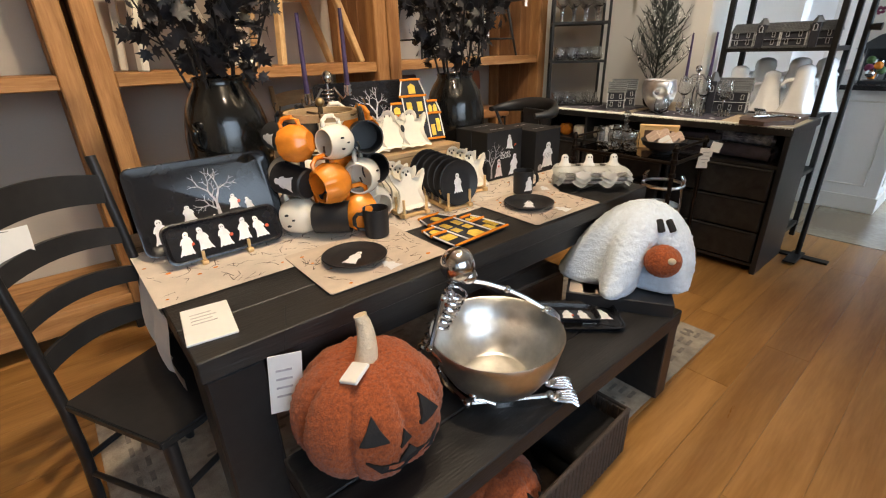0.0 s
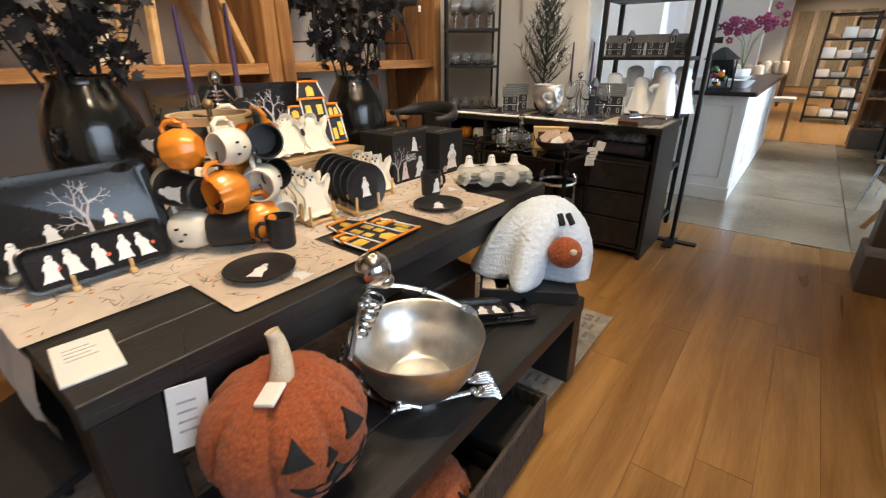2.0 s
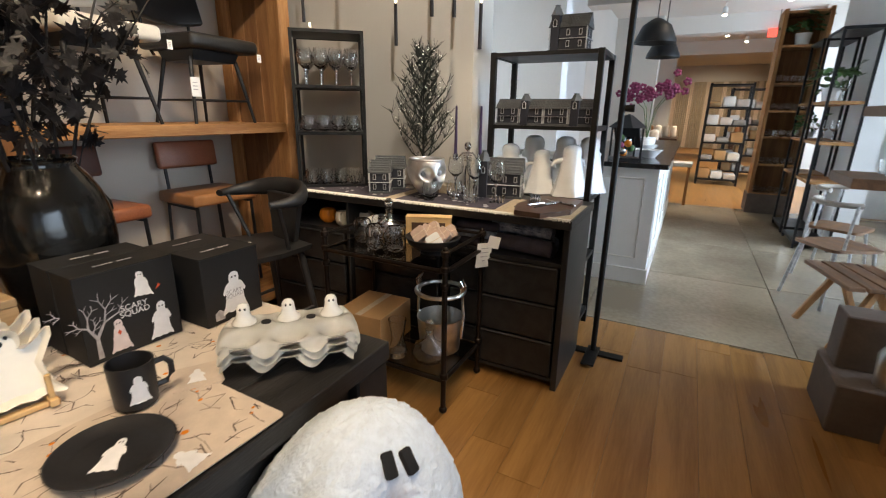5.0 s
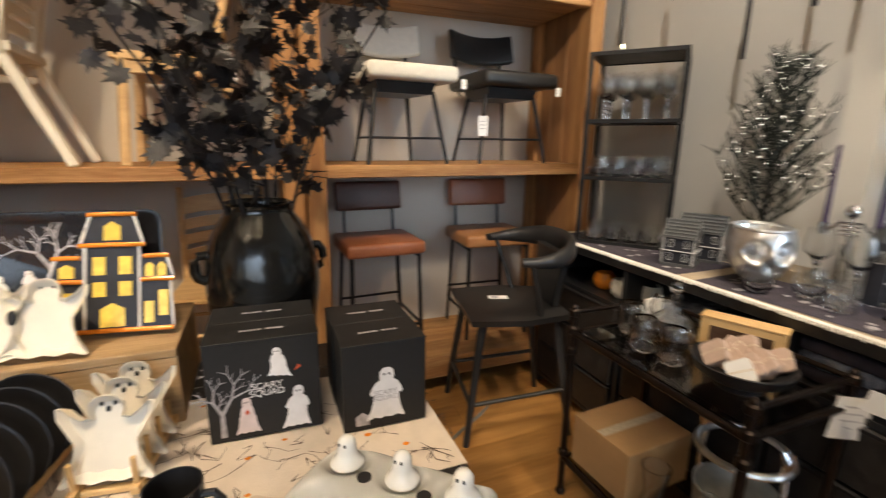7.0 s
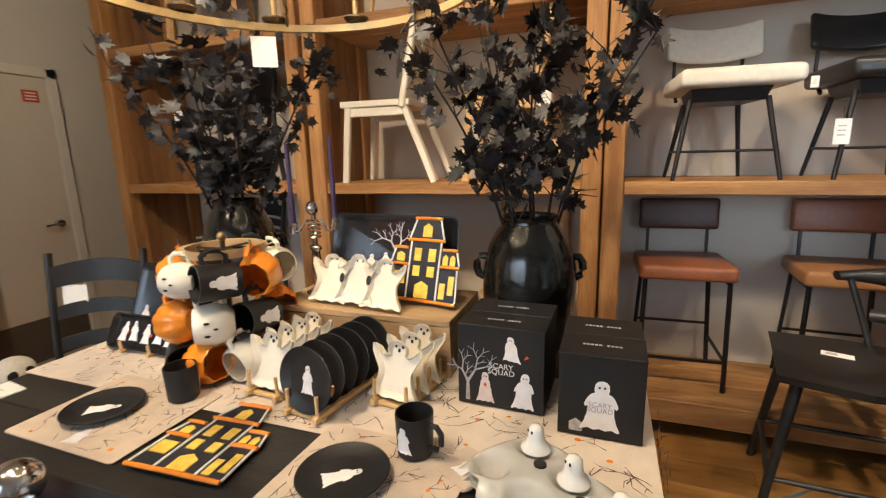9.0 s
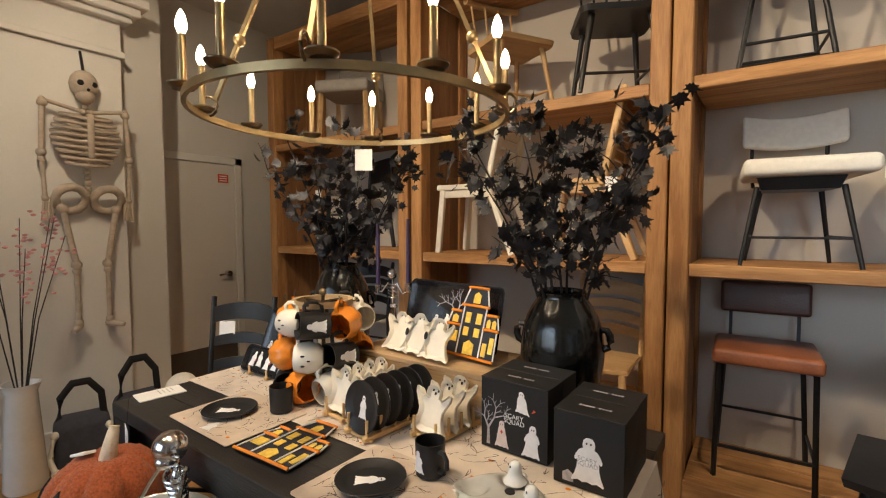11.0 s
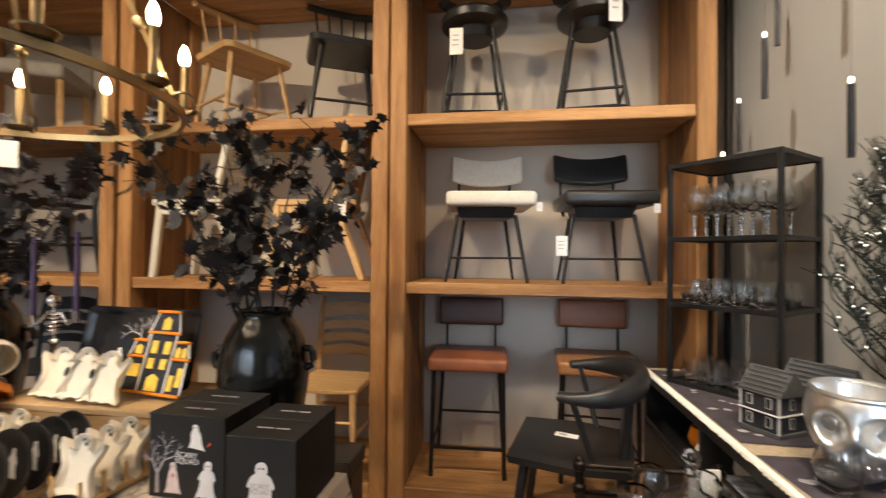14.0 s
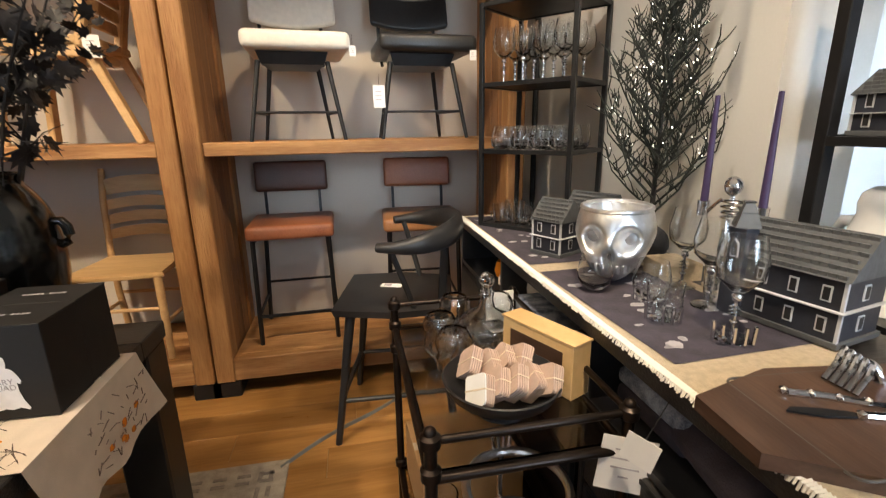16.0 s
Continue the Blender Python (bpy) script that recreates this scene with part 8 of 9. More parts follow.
def tote(m, label):
    t = thing("treat_bag", label, "bag", m, group="skeleton treat bags")
    bm = box(B(), -0.14, 0.14, -0.10, 0.10, 0, 0.26, 0.05, 4)
    part("bag", bm, fabric_b, t)
    part("handle", tube(B(), [(-0.11, 0, 0.24), (-0.10, 0, 0.36), (-0.04, 0, 0.43), (0.04, 0, 0.43), (0.10, 0, 0.36), (0.11, 0, 0.24)], 0.020, 10), felt_m, t)
    for s in (-1, 1):
        bm = tube(B(), [(s * 0.13, -0.09, 0.20), (s * 0.16, -0.12, 0.10), (s * 0.13, -0.14, 0.02)], 0.015, 8)
        ball(bm, (s * 0.13, -0.14, 0.02), 0.026, 2)
        ball(bm, (s * 0.13, -0.09, 0.20), 0.022, 2)
        part("plush_arm", bm, boucle_m, t, "white plush bone arm")
    return t


tg = tote(pose(-0.80, 1.57, 0.0, 0, 0, 75) @ Matrix.Diagonal((1, 1, 1.18, 1)), "black plush treat bag with white bone arms on the floor")
copy_thing(tg, pose(-0.80, 1.89, 0.0, 0, 0, 85) @ Matrix.Diagonal((1, 1, 1.14, 1)))
t = thing("plush_skull", "white plush skull resting against the treat bags", "plush", pose(-0.62, 2.08, 0.27))
part("head", ball(B(), (0, 0, 0.10), 0.10, 4, (0.8, 1, 0.9)), boucle_m, t)
bm = B()
for s in (-1, 1):
    ball(bm, (0.07, 0.035 * s, 0.11), 0.026, 2, (0.5, 1, 1))
part("eyes", bm, felt_m, t)
t = thing("blue_chair", "slate upholstered chair at the edge of the room", "chair", pose(-0.25, 0.72, 0, 0, 0, -60))
part("seat", cushion(0.46, 0.46, 0.12, 0.03), fabric_b, t, at=pose(0, 0, 0.36))
part("backrest", box(B(), -0.22, 0.22, -0.035, 0.035, 0, 0.45, 0.03, 4), fabric_b, t, at=pose(0, -0.22, 0.46, 8, 0, 0))
for sx in (-1, 1):
    for sy in (-1, 1):
        part("leg", bar(B(), (sx * 0.19, sy * 0.19, 0), (sx * 0.19, sy * 0.19, 0.36), 0.034, 0.034), black_z, t, smooth=0)
t = thing("blossom_stems", "pale pink blossom stems in a glass vase", "flowers", pose(-0.72, 1.28, 0))
part("vase", lathe(B(), [(0, 0), (0.09, 0), (0.10, 0.02), (0.07, 0.55), (0.09, 0.60), (0.08, 0.6), (0.06, 0.55), (0.09, 0.03), (0, 0.02)], 28), cool_white, t)
rnd = random.Random(31)
for k in range(9):
    a = k * 0.7
    tip = Vector((0.22 * math.cos(a), 0.22 * math.sin(a), 1.35 + 0.35 * rnd.random()))
    part("stem", tube(B(), [(0, 0, 0.4), (tip.x * 0.4, tip.y * 0.4, 0.95), tip], 0.004, 5, 0.002), stem_m, t)
    bm = B()
    for j in range(14):
        ball(bm, tip * (0.80 + 0.2 * rnd.random()) + Vector((rnd.gauss(0, 0.03), rnd.gauss(0, 0.03), rnd.gauss(0, 0.05))), 0.014, 1, (1, 1, 0.6))
    tagged(part("blossoms", bm, pink_m, t, "pink petals", smooth=0), kind="stuff")

# ---------------------------------------------------------------- right-hand white shelving
ws = thing("white_shelving", "white painted shelving with an oak end post", "shelving")
WX0, WX1, WYF, WYB = 2.7, 3.72, -0.28, -0.78
part("end_post", box(B(), WX1 + 0.004, WX1 + 0.055, WYF - 0.05, WYF + 0.02, 0, 2.45, 0.004), beam_z, ws, "oak end post", smooth=0)
part("side", box(B(), WX1 + 0.0005, WX1 + 0.03, WYB, WYF - 0.0505, 0, 2.45, 0.002), white_m, ws, smooth=0)
part("back", box(B(), WX0, WX1, WYB, WYB + 0.02, 0, 2.45), white_m, ws, smooth=0)
part("side", box(B(), WX0 - 0.03, WX0, WYB, WYF, 0, 2.45, 0.002), white_m, ws, smooth=0)
for z in (0.16, 0.62, 1.02, 1.42, 1.85, 2.42):
    part("shelf", box(B(), WX0 + 0.001, WX1 - 0.001, WYB + 0.021, WYF, z - 0.045, z, 0.003), white_m, ws, smooth=0)
part("plinth", box(B(), WX0 + 0.001, WX1 - 0.001, WYF - 0.04, WYF - 0.02, 0, 0.114), white_m, ws, smooth=0)
for k in range(7):
    solo("leather_placemat", prism(B(), rrect(0.40, 0.30, 0.05), 0.6205 + 0.011 * k, 0.630 + 0.011 * k, pose(3.40 + 0.012 * math.sin(k * 2), -0.47 + 0.01 * math.cos(k * 3), 0, 0, 0, 6 * math.sin(k * 1.7))), leather_r if k % 2 else leather_t, "brown leather placemat in a stack on a white shelf", "placemat", group="leather placemats", smooth=0)
t = thing("black_tray_stack", "black lacquer trays stacked on the lowest white shelf", "tray")
for k in range(3):
    part("tray", box(B(), 3.05 - 0.02 * k, 3.62 - 0.02 * k, -0.66, -0.30, 0.1605 + k * 0.055, 0.205 + k * 0.055, 0.012, 2), matte_m, t)
for k in range(5):
    solo("linen_stack", box(B(), 3.20, 3.60, -0.62, -0.34, 1.0205 + k * 0.018, 1.037 + k * 0.018, 0.006), linen_m, "folded cream linen napkins on a white shelf", "linen", group="linen napkins")

# stone pedestal with a hammered shaker
t = thing("stone_plinth", "low grey stone plinth with a taller block beside the shelving", "plinth", pose(3.98, -0.25, 0))
part("base", box(B(), -0.17, 0.20, -0.17, 0.17, 0, 0.24, 0.006), stone_m, t, smooth=0)
part("block", box(B(), 0.02, 0.19, -0.05, 0.14, 0.2402, 0.50, 0.006), stone_m, t, smooth=0)
t = thing("shaker", "hammered copper-silver shaker on the stone plinth", "shaker", pose(3.90, -0.27, 0.241))
part("body", lathe(B(), [(0, 0), (0.048, 0), (0.058, 0.14), (0.05, 0.16), (0.03, 0.20), (0.02, 0.24), (0, 0.245)], 28), silver_m, t)
part("handle", tube(B(), [(0.05, 0, 0.13), (0.09, 0, 0.22), (0.04, 0, 0.27), (-0.02, 0, 0.245)], 0.006), chrome_m, t)

# cantilevered wooden display shelves and stools beyond the oak post
t = thing("timber_display", "stepped timber display shelves on a white upright", "display")
part("upright", box(B(), 5.18, 5.26, -0.95, -0.80, 0, 2.6), white_m, t, smooth=0)
for z, l in ((0.98, 0.75), (1.38, 0.66), (1.78, 0.60), (2.1, 0.60)):
    part("shelf", box(B(), 4.82, 5.32, -0.95, -0.95 + l, z, z + 0.06, 0.004), timber_m, t, smooth=0)
part("leg", box(B(), 5.0, 5.08, -0.92, -0.84, 0, 0.98), white_m, t, smooth=0)
for z in (1.041, 1.441):
    for i in range(4):
        for j in range(3):
            ob = glassware("tumbler" if z < 1.2 else "stemless", 4.90 + 0.11 * i, -0.45 - 0.13 * j, z, "glasses on timber shelves", "clear drinking glass on a stepped timber shelf")
t = thing("boxed_print", "white boxed set with a grey figure-free print on a timber shelf", "box", pose(5.02, -0.62, 1.841))
part("carton", box(B(), -0.14, 0.14, -0.12, 0.12, 0, 0.22, 0.003), paper_m, t, smooth=0)
part("print", box(B(), -0.1415, -0.1405, -0.06, 0.06, 0.04, 0.18), print_g, t, smooth=0)
for k, (x, y) in enumerate(((5.75, -0.45), (6.5, -0.62))):
    t = thing("metal_chair", "grey metal bistro chair with a wooden seat", "chair", pose(x, y, 0, 0, 0, 30 - 60 * k), group="bistro chairs")
    part("seat", prism(B(), rrect(0.40, 0.40, 0.06), 0.44, 0.462), timber_m, t, smooth=0)
    part("backrest", tube(B(), [(0.19 * math.cos(a), 0.02 + 0.19 * math.sin(a), 0.78) for a in [0.2 + 0.27 * i for i in range(11)]], 0.02, 8), greyfab_m, t)
    for sx in (-1, 1):
        for sy in (-1, 1):
            part("leg", tube(B(), [(sx * 0.15, sy * 0.15, 0.44), (sx * 0.20, sy * 0.20, 0)], 0.012, 8), dull_silver_m, t)
        part("upright", tube(B(), [(sx * 0.18, 0.12, 0.45), (sx * 0.185, 0.10, 0.78)], 0.010, 8), dull_silver_m, t)
t = thing("wooden_bench", "slatted wooden seat beside the timber display", "bench", pose(5.05, -0.42, 0, 0, 0, 12))
for k in range(4):
    part("slat", box(B(), -0.28, 0.28, -0.20 + k * 0.10, -0.11 + k * 0.10, 0.40, 0.425, 0.004), timber_m, t, smooth=0)
for sx in (-1, 1):
    part("leg", bar(B(), (sx * 0.24, -0.18, 0), (sx * 0.20, 0.0, 0.40), 0.035, 0.035), beam_z, t, smooth=0)
    part("leg", bar(B(), (sx * 0.24, 0.18, 0), (sx * 0.20, 0.0, 0.40), 0.035, 0.035), beam_z, t, smooth=0)

# white window pier with black ladder shelves and plants
wall("wall_window_pier", (7.6, 9.3, -1.05, -0.85, 0, CEIL), material=white_m, label="white painted pier between shop windows")
for k, x in enumerate((7.75, 8.55)):
    t = thing("ladder_shelf", "narrow black metal ladder shelf against the white pier", "shelving", pose(x, -0.66, 0), group="black ladder shelves")
    for sx in (-0.3, 0.3):
        for sy in (-0.15, 0.15):
            part("post", box(B(), sx - 0.012, sx + 0.012, sy - 0.012, sy + 0.012, 0, 2.2), steel_m, t, smooth=0)
    for z in (0.05, 0.7, 1.1, 1.5, 2.18):
        part("shelf", box(B(), -0.31, 0.31, -0.16, 0.16, z, z + 0.03), beam_x if 0.6 < z < 2 else steel_m, t, smooth=0)
    for z in (1.131, 1.531):
        glassware("goblet", x - 0.1, -0.66, z, "glasses on the ladder shelf", "clear goblet on a black ladder shelf")
        glassware("goblet", x + 0.1, -0.62, z, "glasses on the ladder shelf", "clear goblet on a black ladder shelf")
pl_bm = B()
pl_bm.faces.new([pl_bm.verts.new(p) for p in ((0, 0, 0), (0.022, 0.03, 0.006), (0.014, 0.07, 0), (0, 0.09, -0.01), (-0.014, 0.07, 0), (-0.022, 0.03, 0.006))])
green_me = mesh_of("leaf", pl_bm, plant_m, 0)


def potted(x, y, z, s, label, seed, n=42):
    t = thing("potted_plant", label, "plant", pose(x, y, z), group="potted plants")
    part("pot", lathe(B(), [(0, 0), (0.05 * s, 0), (0.065 * s, 0.10 * s), (0.06 * s, 0.10 * s), (0, 0.08 * s)], 24), cool_white, t)
    r = random.Random(seed)
    for k in range(n):
        lf = new("leaf", green_me)
        lf.parent = t
        a = r.random() * 6.28
        rr = 0.12 * s * r.random() ** 0.5
        lf.matrix_basis = pose(rr * math.cos(a), rr * math.sin(a), (0.10 + 0.16 * r.random()) * s, r.uniform(-50, 60), r.uniform(-40, 40), math.degrees(a) - 90) @ Matrix.Diagonal((s, s, s, 1))


potted(7.75, -0.58, 1.53, 1.3, "trailing green plant in a white pot on a ladder shelf", 3)
potted(8.5, -0.6, 1.13, 1.0, "small green plant in a white pot", 4, 26)

# ---------------------------------------------------------------- sales counter
sc = thing("sales_counter", "white panelled sales counter with a black stone top", "counter")
part("body", box(B(), 5.42, 9.3, 0.82, 1.62, 0, 0.965, 0.003), white_m, sc, smooth=0)
part("top", box(B(), 5.36, 9.36, 0.76, 1.68, 0.966, 1.005, 0.004), tray_m, sc, "black stone top", smooth=0)
part("skirting", box(B(), 5.405, 5.4195, 0.805, 1.62, 0, 0.13, 0.002), trim_m, sc, smooth=0)
part("skirting", box(B(), 5.42, 9.3, 0.805, 0.8195, 0, 0.13, 0.002), trim_m, sc, smooth=0)
for k in range(5):
    x = 5.5 + 0.76 * k
    part("panel_moulding", tube(B(), [(x, 0.8185, 0.22), (x + 0.64, 0.8185, 0.22), (x + 0.64, 0.8185, 0.88), (x, 0.8185, 0.88)], 0.008, 6, closed=True), trim_m, sc)
part("panel_moulding", tube(B(), [(5.4185, 0.92, 0.22), (5.4185, 1.52, 0.22), (5.4185, 1.52, 0.88), (5.4185, 0.92, 0.88)], 0.008, 6, closed=True), trim_m, sc)
wall("wall_back_counter", (5.42, 5.62, 1.66, 2.44, 0, CEIL), material=white_m, label="white painted return wall beside the counter")
t = thing("card_terminal", "black tablet on an angled stand on the counter", "terminal", pose(5.85, 1.1, 1.006, 0, 0, 60))
part("screen", box(B(), -0.13, 0.13, -0.008, 0.008, 0.10, 0.30, 0.004), eye_m, t, at=pose(0, 0, 0, -20, 0, 0), smooth=0)
part("stand", bar(B(), (0, 0.10, 0), (0, 0.0, 0.2), 0.05, 0.02), steel_m, t, smooth=0)
t = thing("lantern", "black-framed lantern holding ornaments on the counter", "lantern", pose(5.62, 1.12, 1.006, 0, 0, 20))
for sx in (-1, 1):
    for sy in (-1, 1):
        part("post", bar(B(), (sx * 0.10, sy * 0.10, 0), (sx * 0.10, sy * 0.10, 0.26), 0.014, 0.014), steel_m, t, smooth=0)
part("roof", lathe(B(), [(0.16, 0.26), (0.03, 0.36), (0, 0.37)], 4), steel_m, t, smooth=0)
part("base", box(B(), -0.11, 0.11, -0.11, 0.11, 0, 0.02), steel_m, t, smooth=0)
for k in range(7):
    part("ornament", ball(B(), (0.045 * math.cos(k * 2.4), 0.045 * math.sin(k * 2.4), 0.055 + 0.02 * k), 0.032, 2), (orange_m, chrome_m, plant_m, bloom_m)[k % 4], t, "shiny ornament ball")
t = thing("orchid", "dark magenta orchid in a white pot on the counter", "orchid", pose(6.35, 1.02, 1.006))
part("pot", lathe(B(), [(0, 0), (0.07, 0), (0.085, 0.16), (0.078, 0.16), (0, 0.14)], 28), cool_white, t)
rnd = random.Random(9)
for k in range(5):
    tip = Vector((0.16 * math.cos(k * 1.3), 0.20 * math.sin(k * 1.3), 0.52 + 0.10 * rnd.random()))
    part("stem", tube(B(), [(0, 0, 0.14), (tip.x * 0.3, tip.y * 0.3, 0.42), tip], 0.004, 5), plant_m, t)
    for j in range(9):
        c = tip + Vector((rnd.gauss(0, 0.05), rnd.gauss(0, 0.06), rnd.gauss(0, 0.05)))
        bm = B()
        for q in range(5):
            a = q * 1.2566
            ball(bm, c + Vector((0, 0.022 * math.cos(a), 0.022 * math.sin(a))), 0.017, 1, (0.4, 1, 1))
        part("bloom", bm, bloom_m, t)
for k in range(4):
    solo("bowl", lathe(B(), [(0, 0), (0.05, 0), (0.11, 0.07), (0.105, 0.07), (0.045, 0.012), (0, 0.012)], 28), cool_white, "white stoneware bowl on the sales counter", "bowl", pose(5.95 + 0.25 * (k % 2), 0.95 + 0.06 * k, 1.006 + 0.03 * k if k < 2 else 1.006), "white bowls on the counter")
for x, y in ((6.2, 1.05), (7.4, 1.05)):
    t = thing("pendant_lamp", "black dome pendant lamp over the counter", "pendant lamp", pose(x, y, 1.98), group="dome pendants")
    part("shade", lathe(B(), [(0.03, 0.20), (0.05, 0.19), (0.12, 0.14), (0.17, 0.03), (0.175, 0.0), (0.17, 0.0), (0.115, 0.13), (0.03, 0.18)], 40), steel_m, t, smooth=60)
    part("bulb", ball(B(), (0, 0, 0.06), 0.035, 2), spot_m, t, "lit bulb")
    part("cord", rod(B(), (0, 0, 0.19), (0, 0, CEIL - 1.98), 0.005, n=8), eye_m, t)
t = thing("wooden_stool", "small wooden stool behind the counter end", "stool", pose(9.75, 0.75, 0))
part("seat", box(B(), -0.2, 0.2, -0.2, 0.2, 0.6, 0.66, 0.01), boucle_m, t)
for sx in (-1, 1):
    for sy in (-1, 1):
        part("leg", bar(B(), (sx * 0.16, sy * 0.16, 0), (sx * 0.16, sy * 0.16, 0.6), 0.04, 0.04), beam_z, t, smooth=0)

# ---------------------------------------------------------------- far shop
t = thing("oak_tower", "tall oak tower shelf full of glassware on a stone base", "shelving", pose(9.7, -0.50, 0))
part("base", box(B(), -0.22, 0.22, -0.28, 0.28, 0, 0.28, 0.004), stone_m, t, smooth=0)
part("side", box(B(), -0.20, 0.20, 0.22, 0.27, 0.281, 2.75, 0.003), beam_z, t, smooth=0)
part("side", box(B(), -0.20, 0.20, -0.27, -0.22, 0.281, 2.75, 0.003), beam_z, t, smooth=0)
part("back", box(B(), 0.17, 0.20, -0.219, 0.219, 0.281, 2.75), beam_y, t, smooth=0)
for z in (0.30, 0.72, 1.10, 1.46, 1.82, 2.3, 2.72):
    part("shelf", box(B(), -0.20, 0.169, -0.219, 0.219, z - 0.03, z, 0.003), beam_x, t, smooth=0)
for z in (0.301, 0.721, 1.101, 1.461, 1.821):
    for j in range(5):
        glassware("tumbler" if j % 2 else "stemless", 9.56, -0.66 + 0.085 * j, z, "glasses on the oak tower", "clear drinking glass on the oak tower shelf")
potted(9.62, -0.5, 2.3, 1.5, "dark leafy plant at the top of the oak tower", 8, 30)
for k, (x, y) in enumerate(((12.7, 0.05), (14.6, -0.45))):
    t = thing("black_rack", "black metal rack stacked with folded linens", "rack", pose(x, y, 0), group="racks in the far shop")
    for sx in (-0.25, 0.25):
        for sy in (-0.36, 0.36):
            part("post", box(B(), sx - 0.02, sx + 0.02, sy - 0.02, sy + 0.02, 0, 2.0), steel_m, t, smooth=0)
    for i, z in enumerate((0.12, 0.5, 0.86, 1.2, 1.55, 1.98)):
        part("shelf", box(B(), -0.27, 0.27, -0.38, 0.38, z - 0.03, z), steel_m, t, smooth=0)
        for j in range(3):
            if z < 1.9:
                solo("folded_linen", box(B(), x - 0.2, x + 0.2, y - 0.34 + 0.24 * j, y - 0.13 + 0.24 * j, z + 0.001, z + 0.10 + 0.05 * ((i + j) % 3), 0.02, 2), (linen_m, boucle_m, card_m, greyfab_m)[(i + j) % 4], "folded linens stacked on the black rack", "linen", group="linens on racks")
t = thing("drapes", "pale linen drapes across the far wall", "drapes")
for k in range(30):
    y = -2.3 + 0.155 * k
    bm = B()
    n = 10
    lo = [bm.verts.new((24.7 + 0.05 * math.sin(i / n * 6.28 * 2), y + 0.15 * i / n, 0.02)) for i in range(n + 1)]
    hi = [bm.verts.new((24.7 + 0.04 * math.sin(i / n * 6.28 * 2), y + 0.15 * i / n, 2.75)) for i in range(n + 1)]
    for i in range(n):
        bm.faces.new((lo[i], lo[i + 1], hi[i + 1], hi[i]))
    part("drape", bm, drape_m if k % 4 else linen_m, t)
for k, (x, y, w) in enumerate(((11.6, 1.6, 0.8), (16.2, 1.4, 1.2), (18.5, -0.9, 1.2))):
    t = thing("display_table", "dark wooden display table with stacked goods", "table", pose(x, y, 0), group="display tables")
    part("top", box(B(), -w / 2, w / 2, -0.45, 0.45, 0.72, 0.77, 0.005), board_m, t, smooth=0)
    for sx in (-1, 1):
        for sy in (-1, 1):
            part("leg", box(B(), sx * (w / 2 - 0.06) - 0.035, sx * (w / 2 - 0.06) + 0.035, sy * 0.38 - 0.035, sy * 0.38 + 0.035, 0, 0.719), board_m, t, smooth=0)
    for j in range(4):
        solo("throw_pillow", box(B(), x - 0.2, x + 0.2, y - 0.4 + 0.2 * j, y - 0.24 + 0.2 * j, 0.771, 1.1, 0.06, 3), (linen_m, greyfab_m, boucle_m, leather_t)[j], "throw pillow standing on a display table", "pillow", group="pillows in the far shop")
wall("wall_far_pier", (13.2, 13.6, 1.5, 2.45, 0, CEIL), (13.2, 13.6, -2.6, -1.3, 0, CEIL), (17.4, 17.8, 1.3, 2.45, 0, CEIL), material=wall_m, label="warm white painted pier in the far shop")
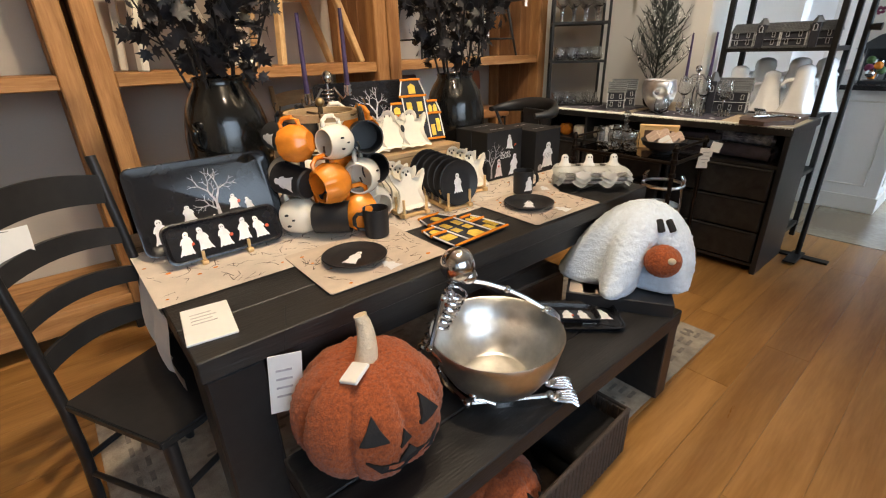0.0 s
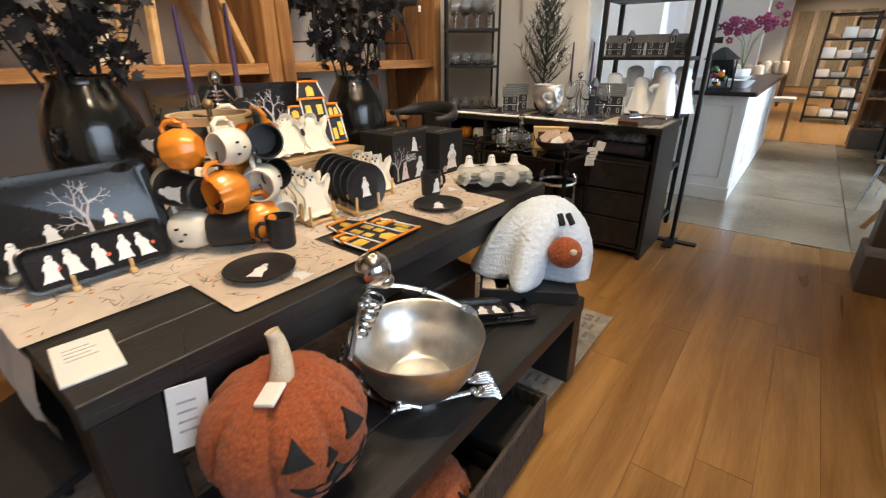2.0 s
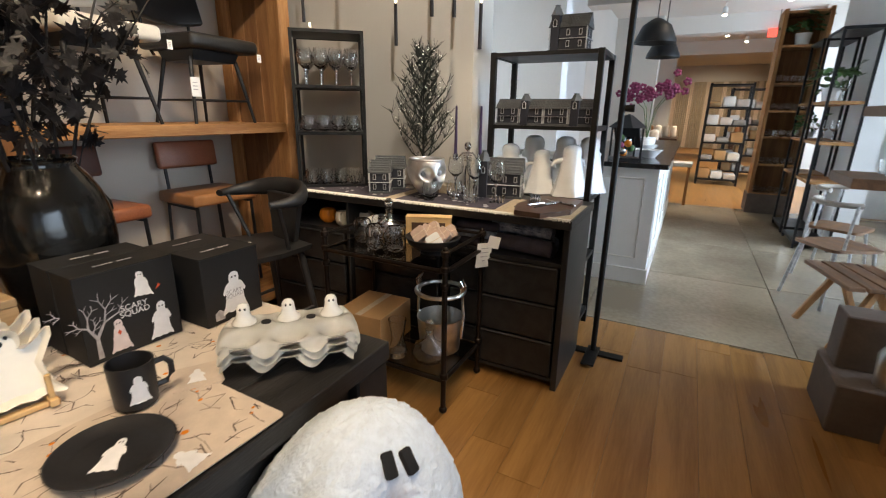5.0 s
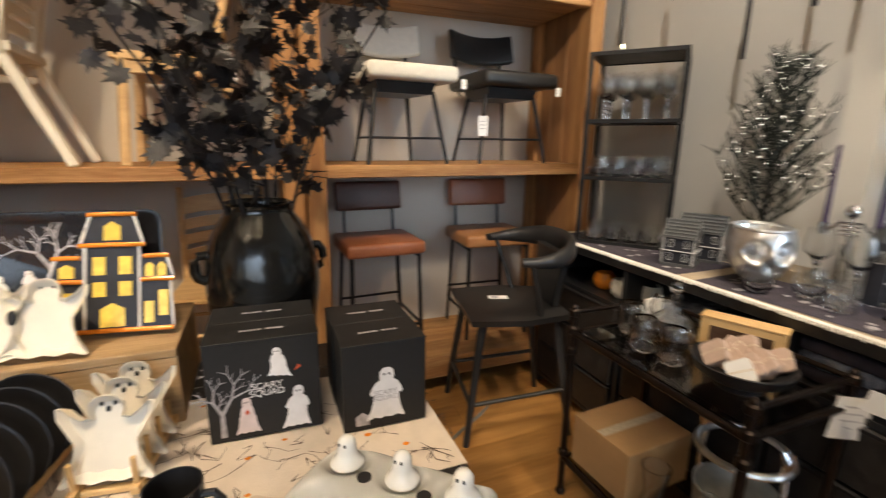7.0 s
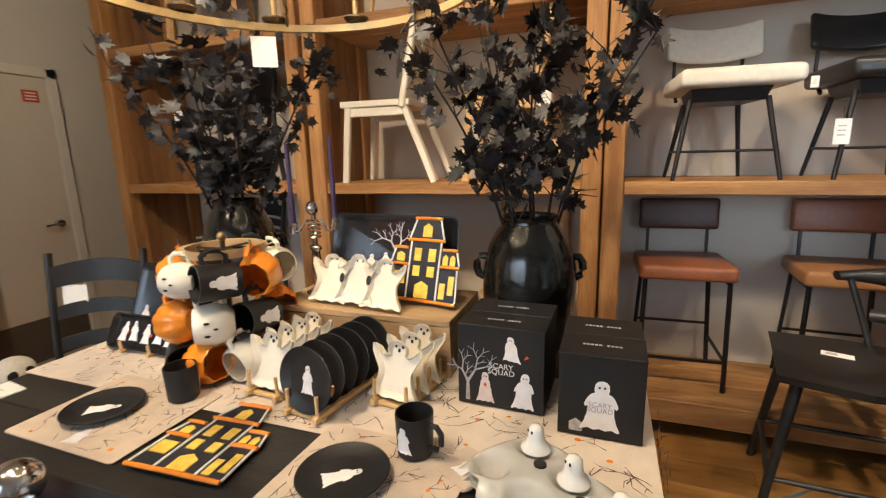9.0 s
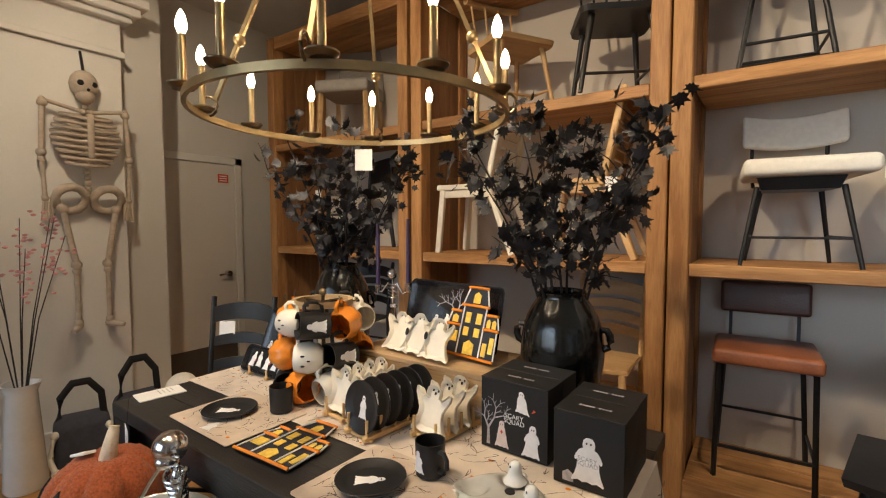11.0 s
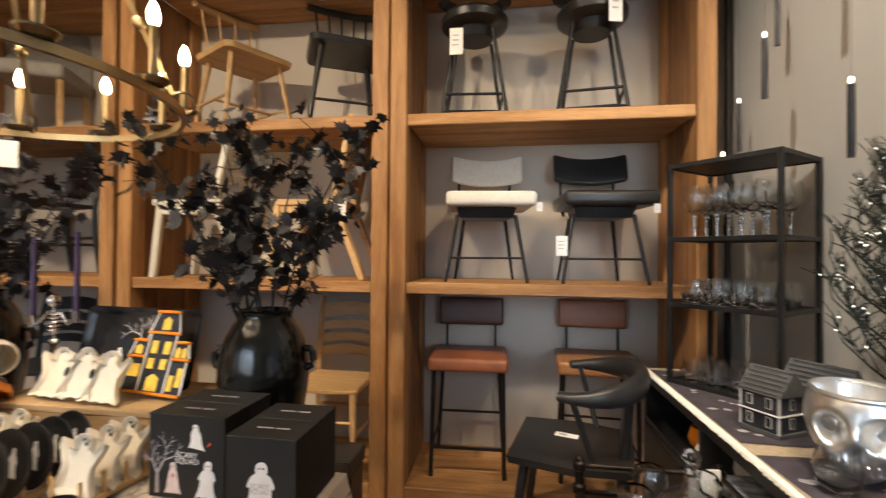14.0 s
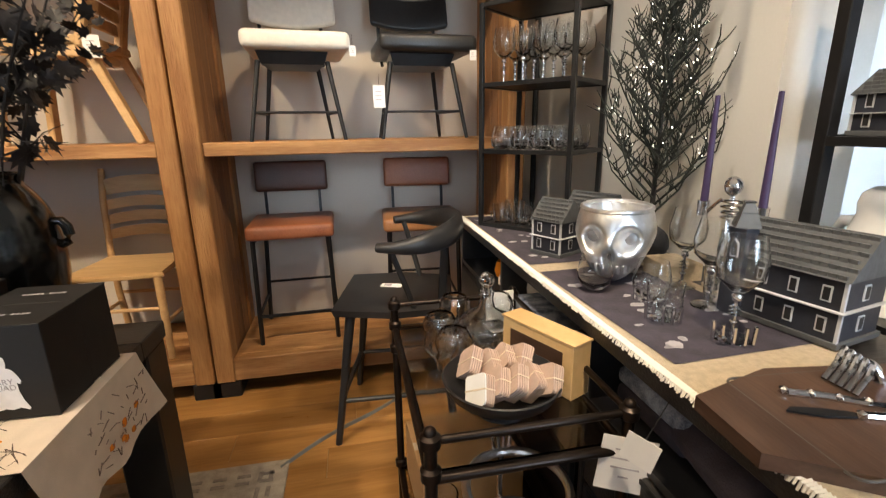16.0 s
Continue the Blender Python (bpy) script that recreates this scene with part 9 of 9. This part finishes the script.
for k, (x, y) in enumerate(((6.2, 0.2), (7.3, 0.2), (8.6, 0.2), (9.4, -0.6), (10.8, 0.1), (11.6, -0.5), (12.6, 0.4), (14.4, -0.4), (15.4, 0.2), (16.6, -0.3), (10.2, 0.9), (14.0, 0.9), (18.8, 0.0))):
    t = thing("track_spot", "white ceiling track spotlight, lit", "spotlight", pose(x, y, CEIL), group="track spotlights")
    part("track", box(B(), -0.35, 0.35, -0.015, 0.015, -0.02, 0), white_m, t, smooth=0)
    part("head", rod(B(), (0, 0, -0.05), (-0.05, 0, -0.18), 0.045, n=16), white_m, t)
    part("lens", rod(B(), (-0.05, 0, -0.181), (-0.052, 0, -0.187), 0.040, n=16), spot_m, t, "glowing lens")
    part("stem", rod(B(), (0, 0, -0.06), (0, 0, -0.02), 0.008, n=8), white_m, t)
# unseen fixtures added above the first eight spots
for eye_, to_, watt in SPOTS[:8]:
    t = thing("track_spot", "white ceiling track spotlight, lit", "spotlight", pose(eye_[0], eye_[1], CEIL), group="track spotlights")
    part("track", box(B(), -0.35, 0.35, -0.015, 0.015, -0.02, 0), white_m, t, smooth=0)
    part("stem", rod(B(), (0, 0, -0.09), (0, 0, -0.02), 0.010, n=8), white_m, t)
t = thing("exit_sign", "small red glowing exit sign on the far ceiling beam", "sign", pose(13.46, -0.6, CEIL - 0.5))
part("face", box(B(), -0.03, 0.0, -0.16, 0.16, 0, 0.16), mat("lit_red", (0.6, 0.02, 0.02), 0.4, var=0.0, emit=((1.0, 0.08, 0.05), 2.5)), t, smooth=0)
part("hanger", rod(B(), (-0.015, 0, 0.16), (-0.015, 0, 0.5), 0.008, n=6), steel_m, t)

solo("pillar", box(B(), 9.86, 10.06, -2.62, -1.17, 0.002, CEIL - 0.002, 0.006), cool_white, "white painted pillar between the shop rooms", "pillar", kind="structure", smooth=0)

# ---------------------------------------------------------------- floor boards and slabs
rnd = random.Random(77)
PW = 0.178
y, row = -2.6, 0
while y < 3.64:
    x = -1.75 - rnd.random() * 1.2
    while x < 4.53:
        l = 1.1 + rnd.random() * 1.2
        x0, x1 = max(x, -1.75), min(x + l, 4.535)
        if x1 - x0 > 0.1:
            ob = part("plank", box(B(), -(x1 - x0) / 2 + 0.0007, (x1 - x0) / 2 - 0.0007, -PW / 2 + 0.0004, PW / 2 - 0.0004, -0.012, 0, 0.0007), plank_m, floor, smooth=0, at=pose((x0 + x1) / 2, y + PW / 2, 0))
        x += l
    y += PW
for i in range(4):
    for j in range(5):
        x0, y0 = 4.545 + i * 1.29, -2.6 + j * 1.25
        part("slab", box(B(), x0 + 0.003, x0 + 1.284, y0 + 0.003, y0 + 1.244, -0.012, 0, 0.002), conc_m, conc, smooth=0)
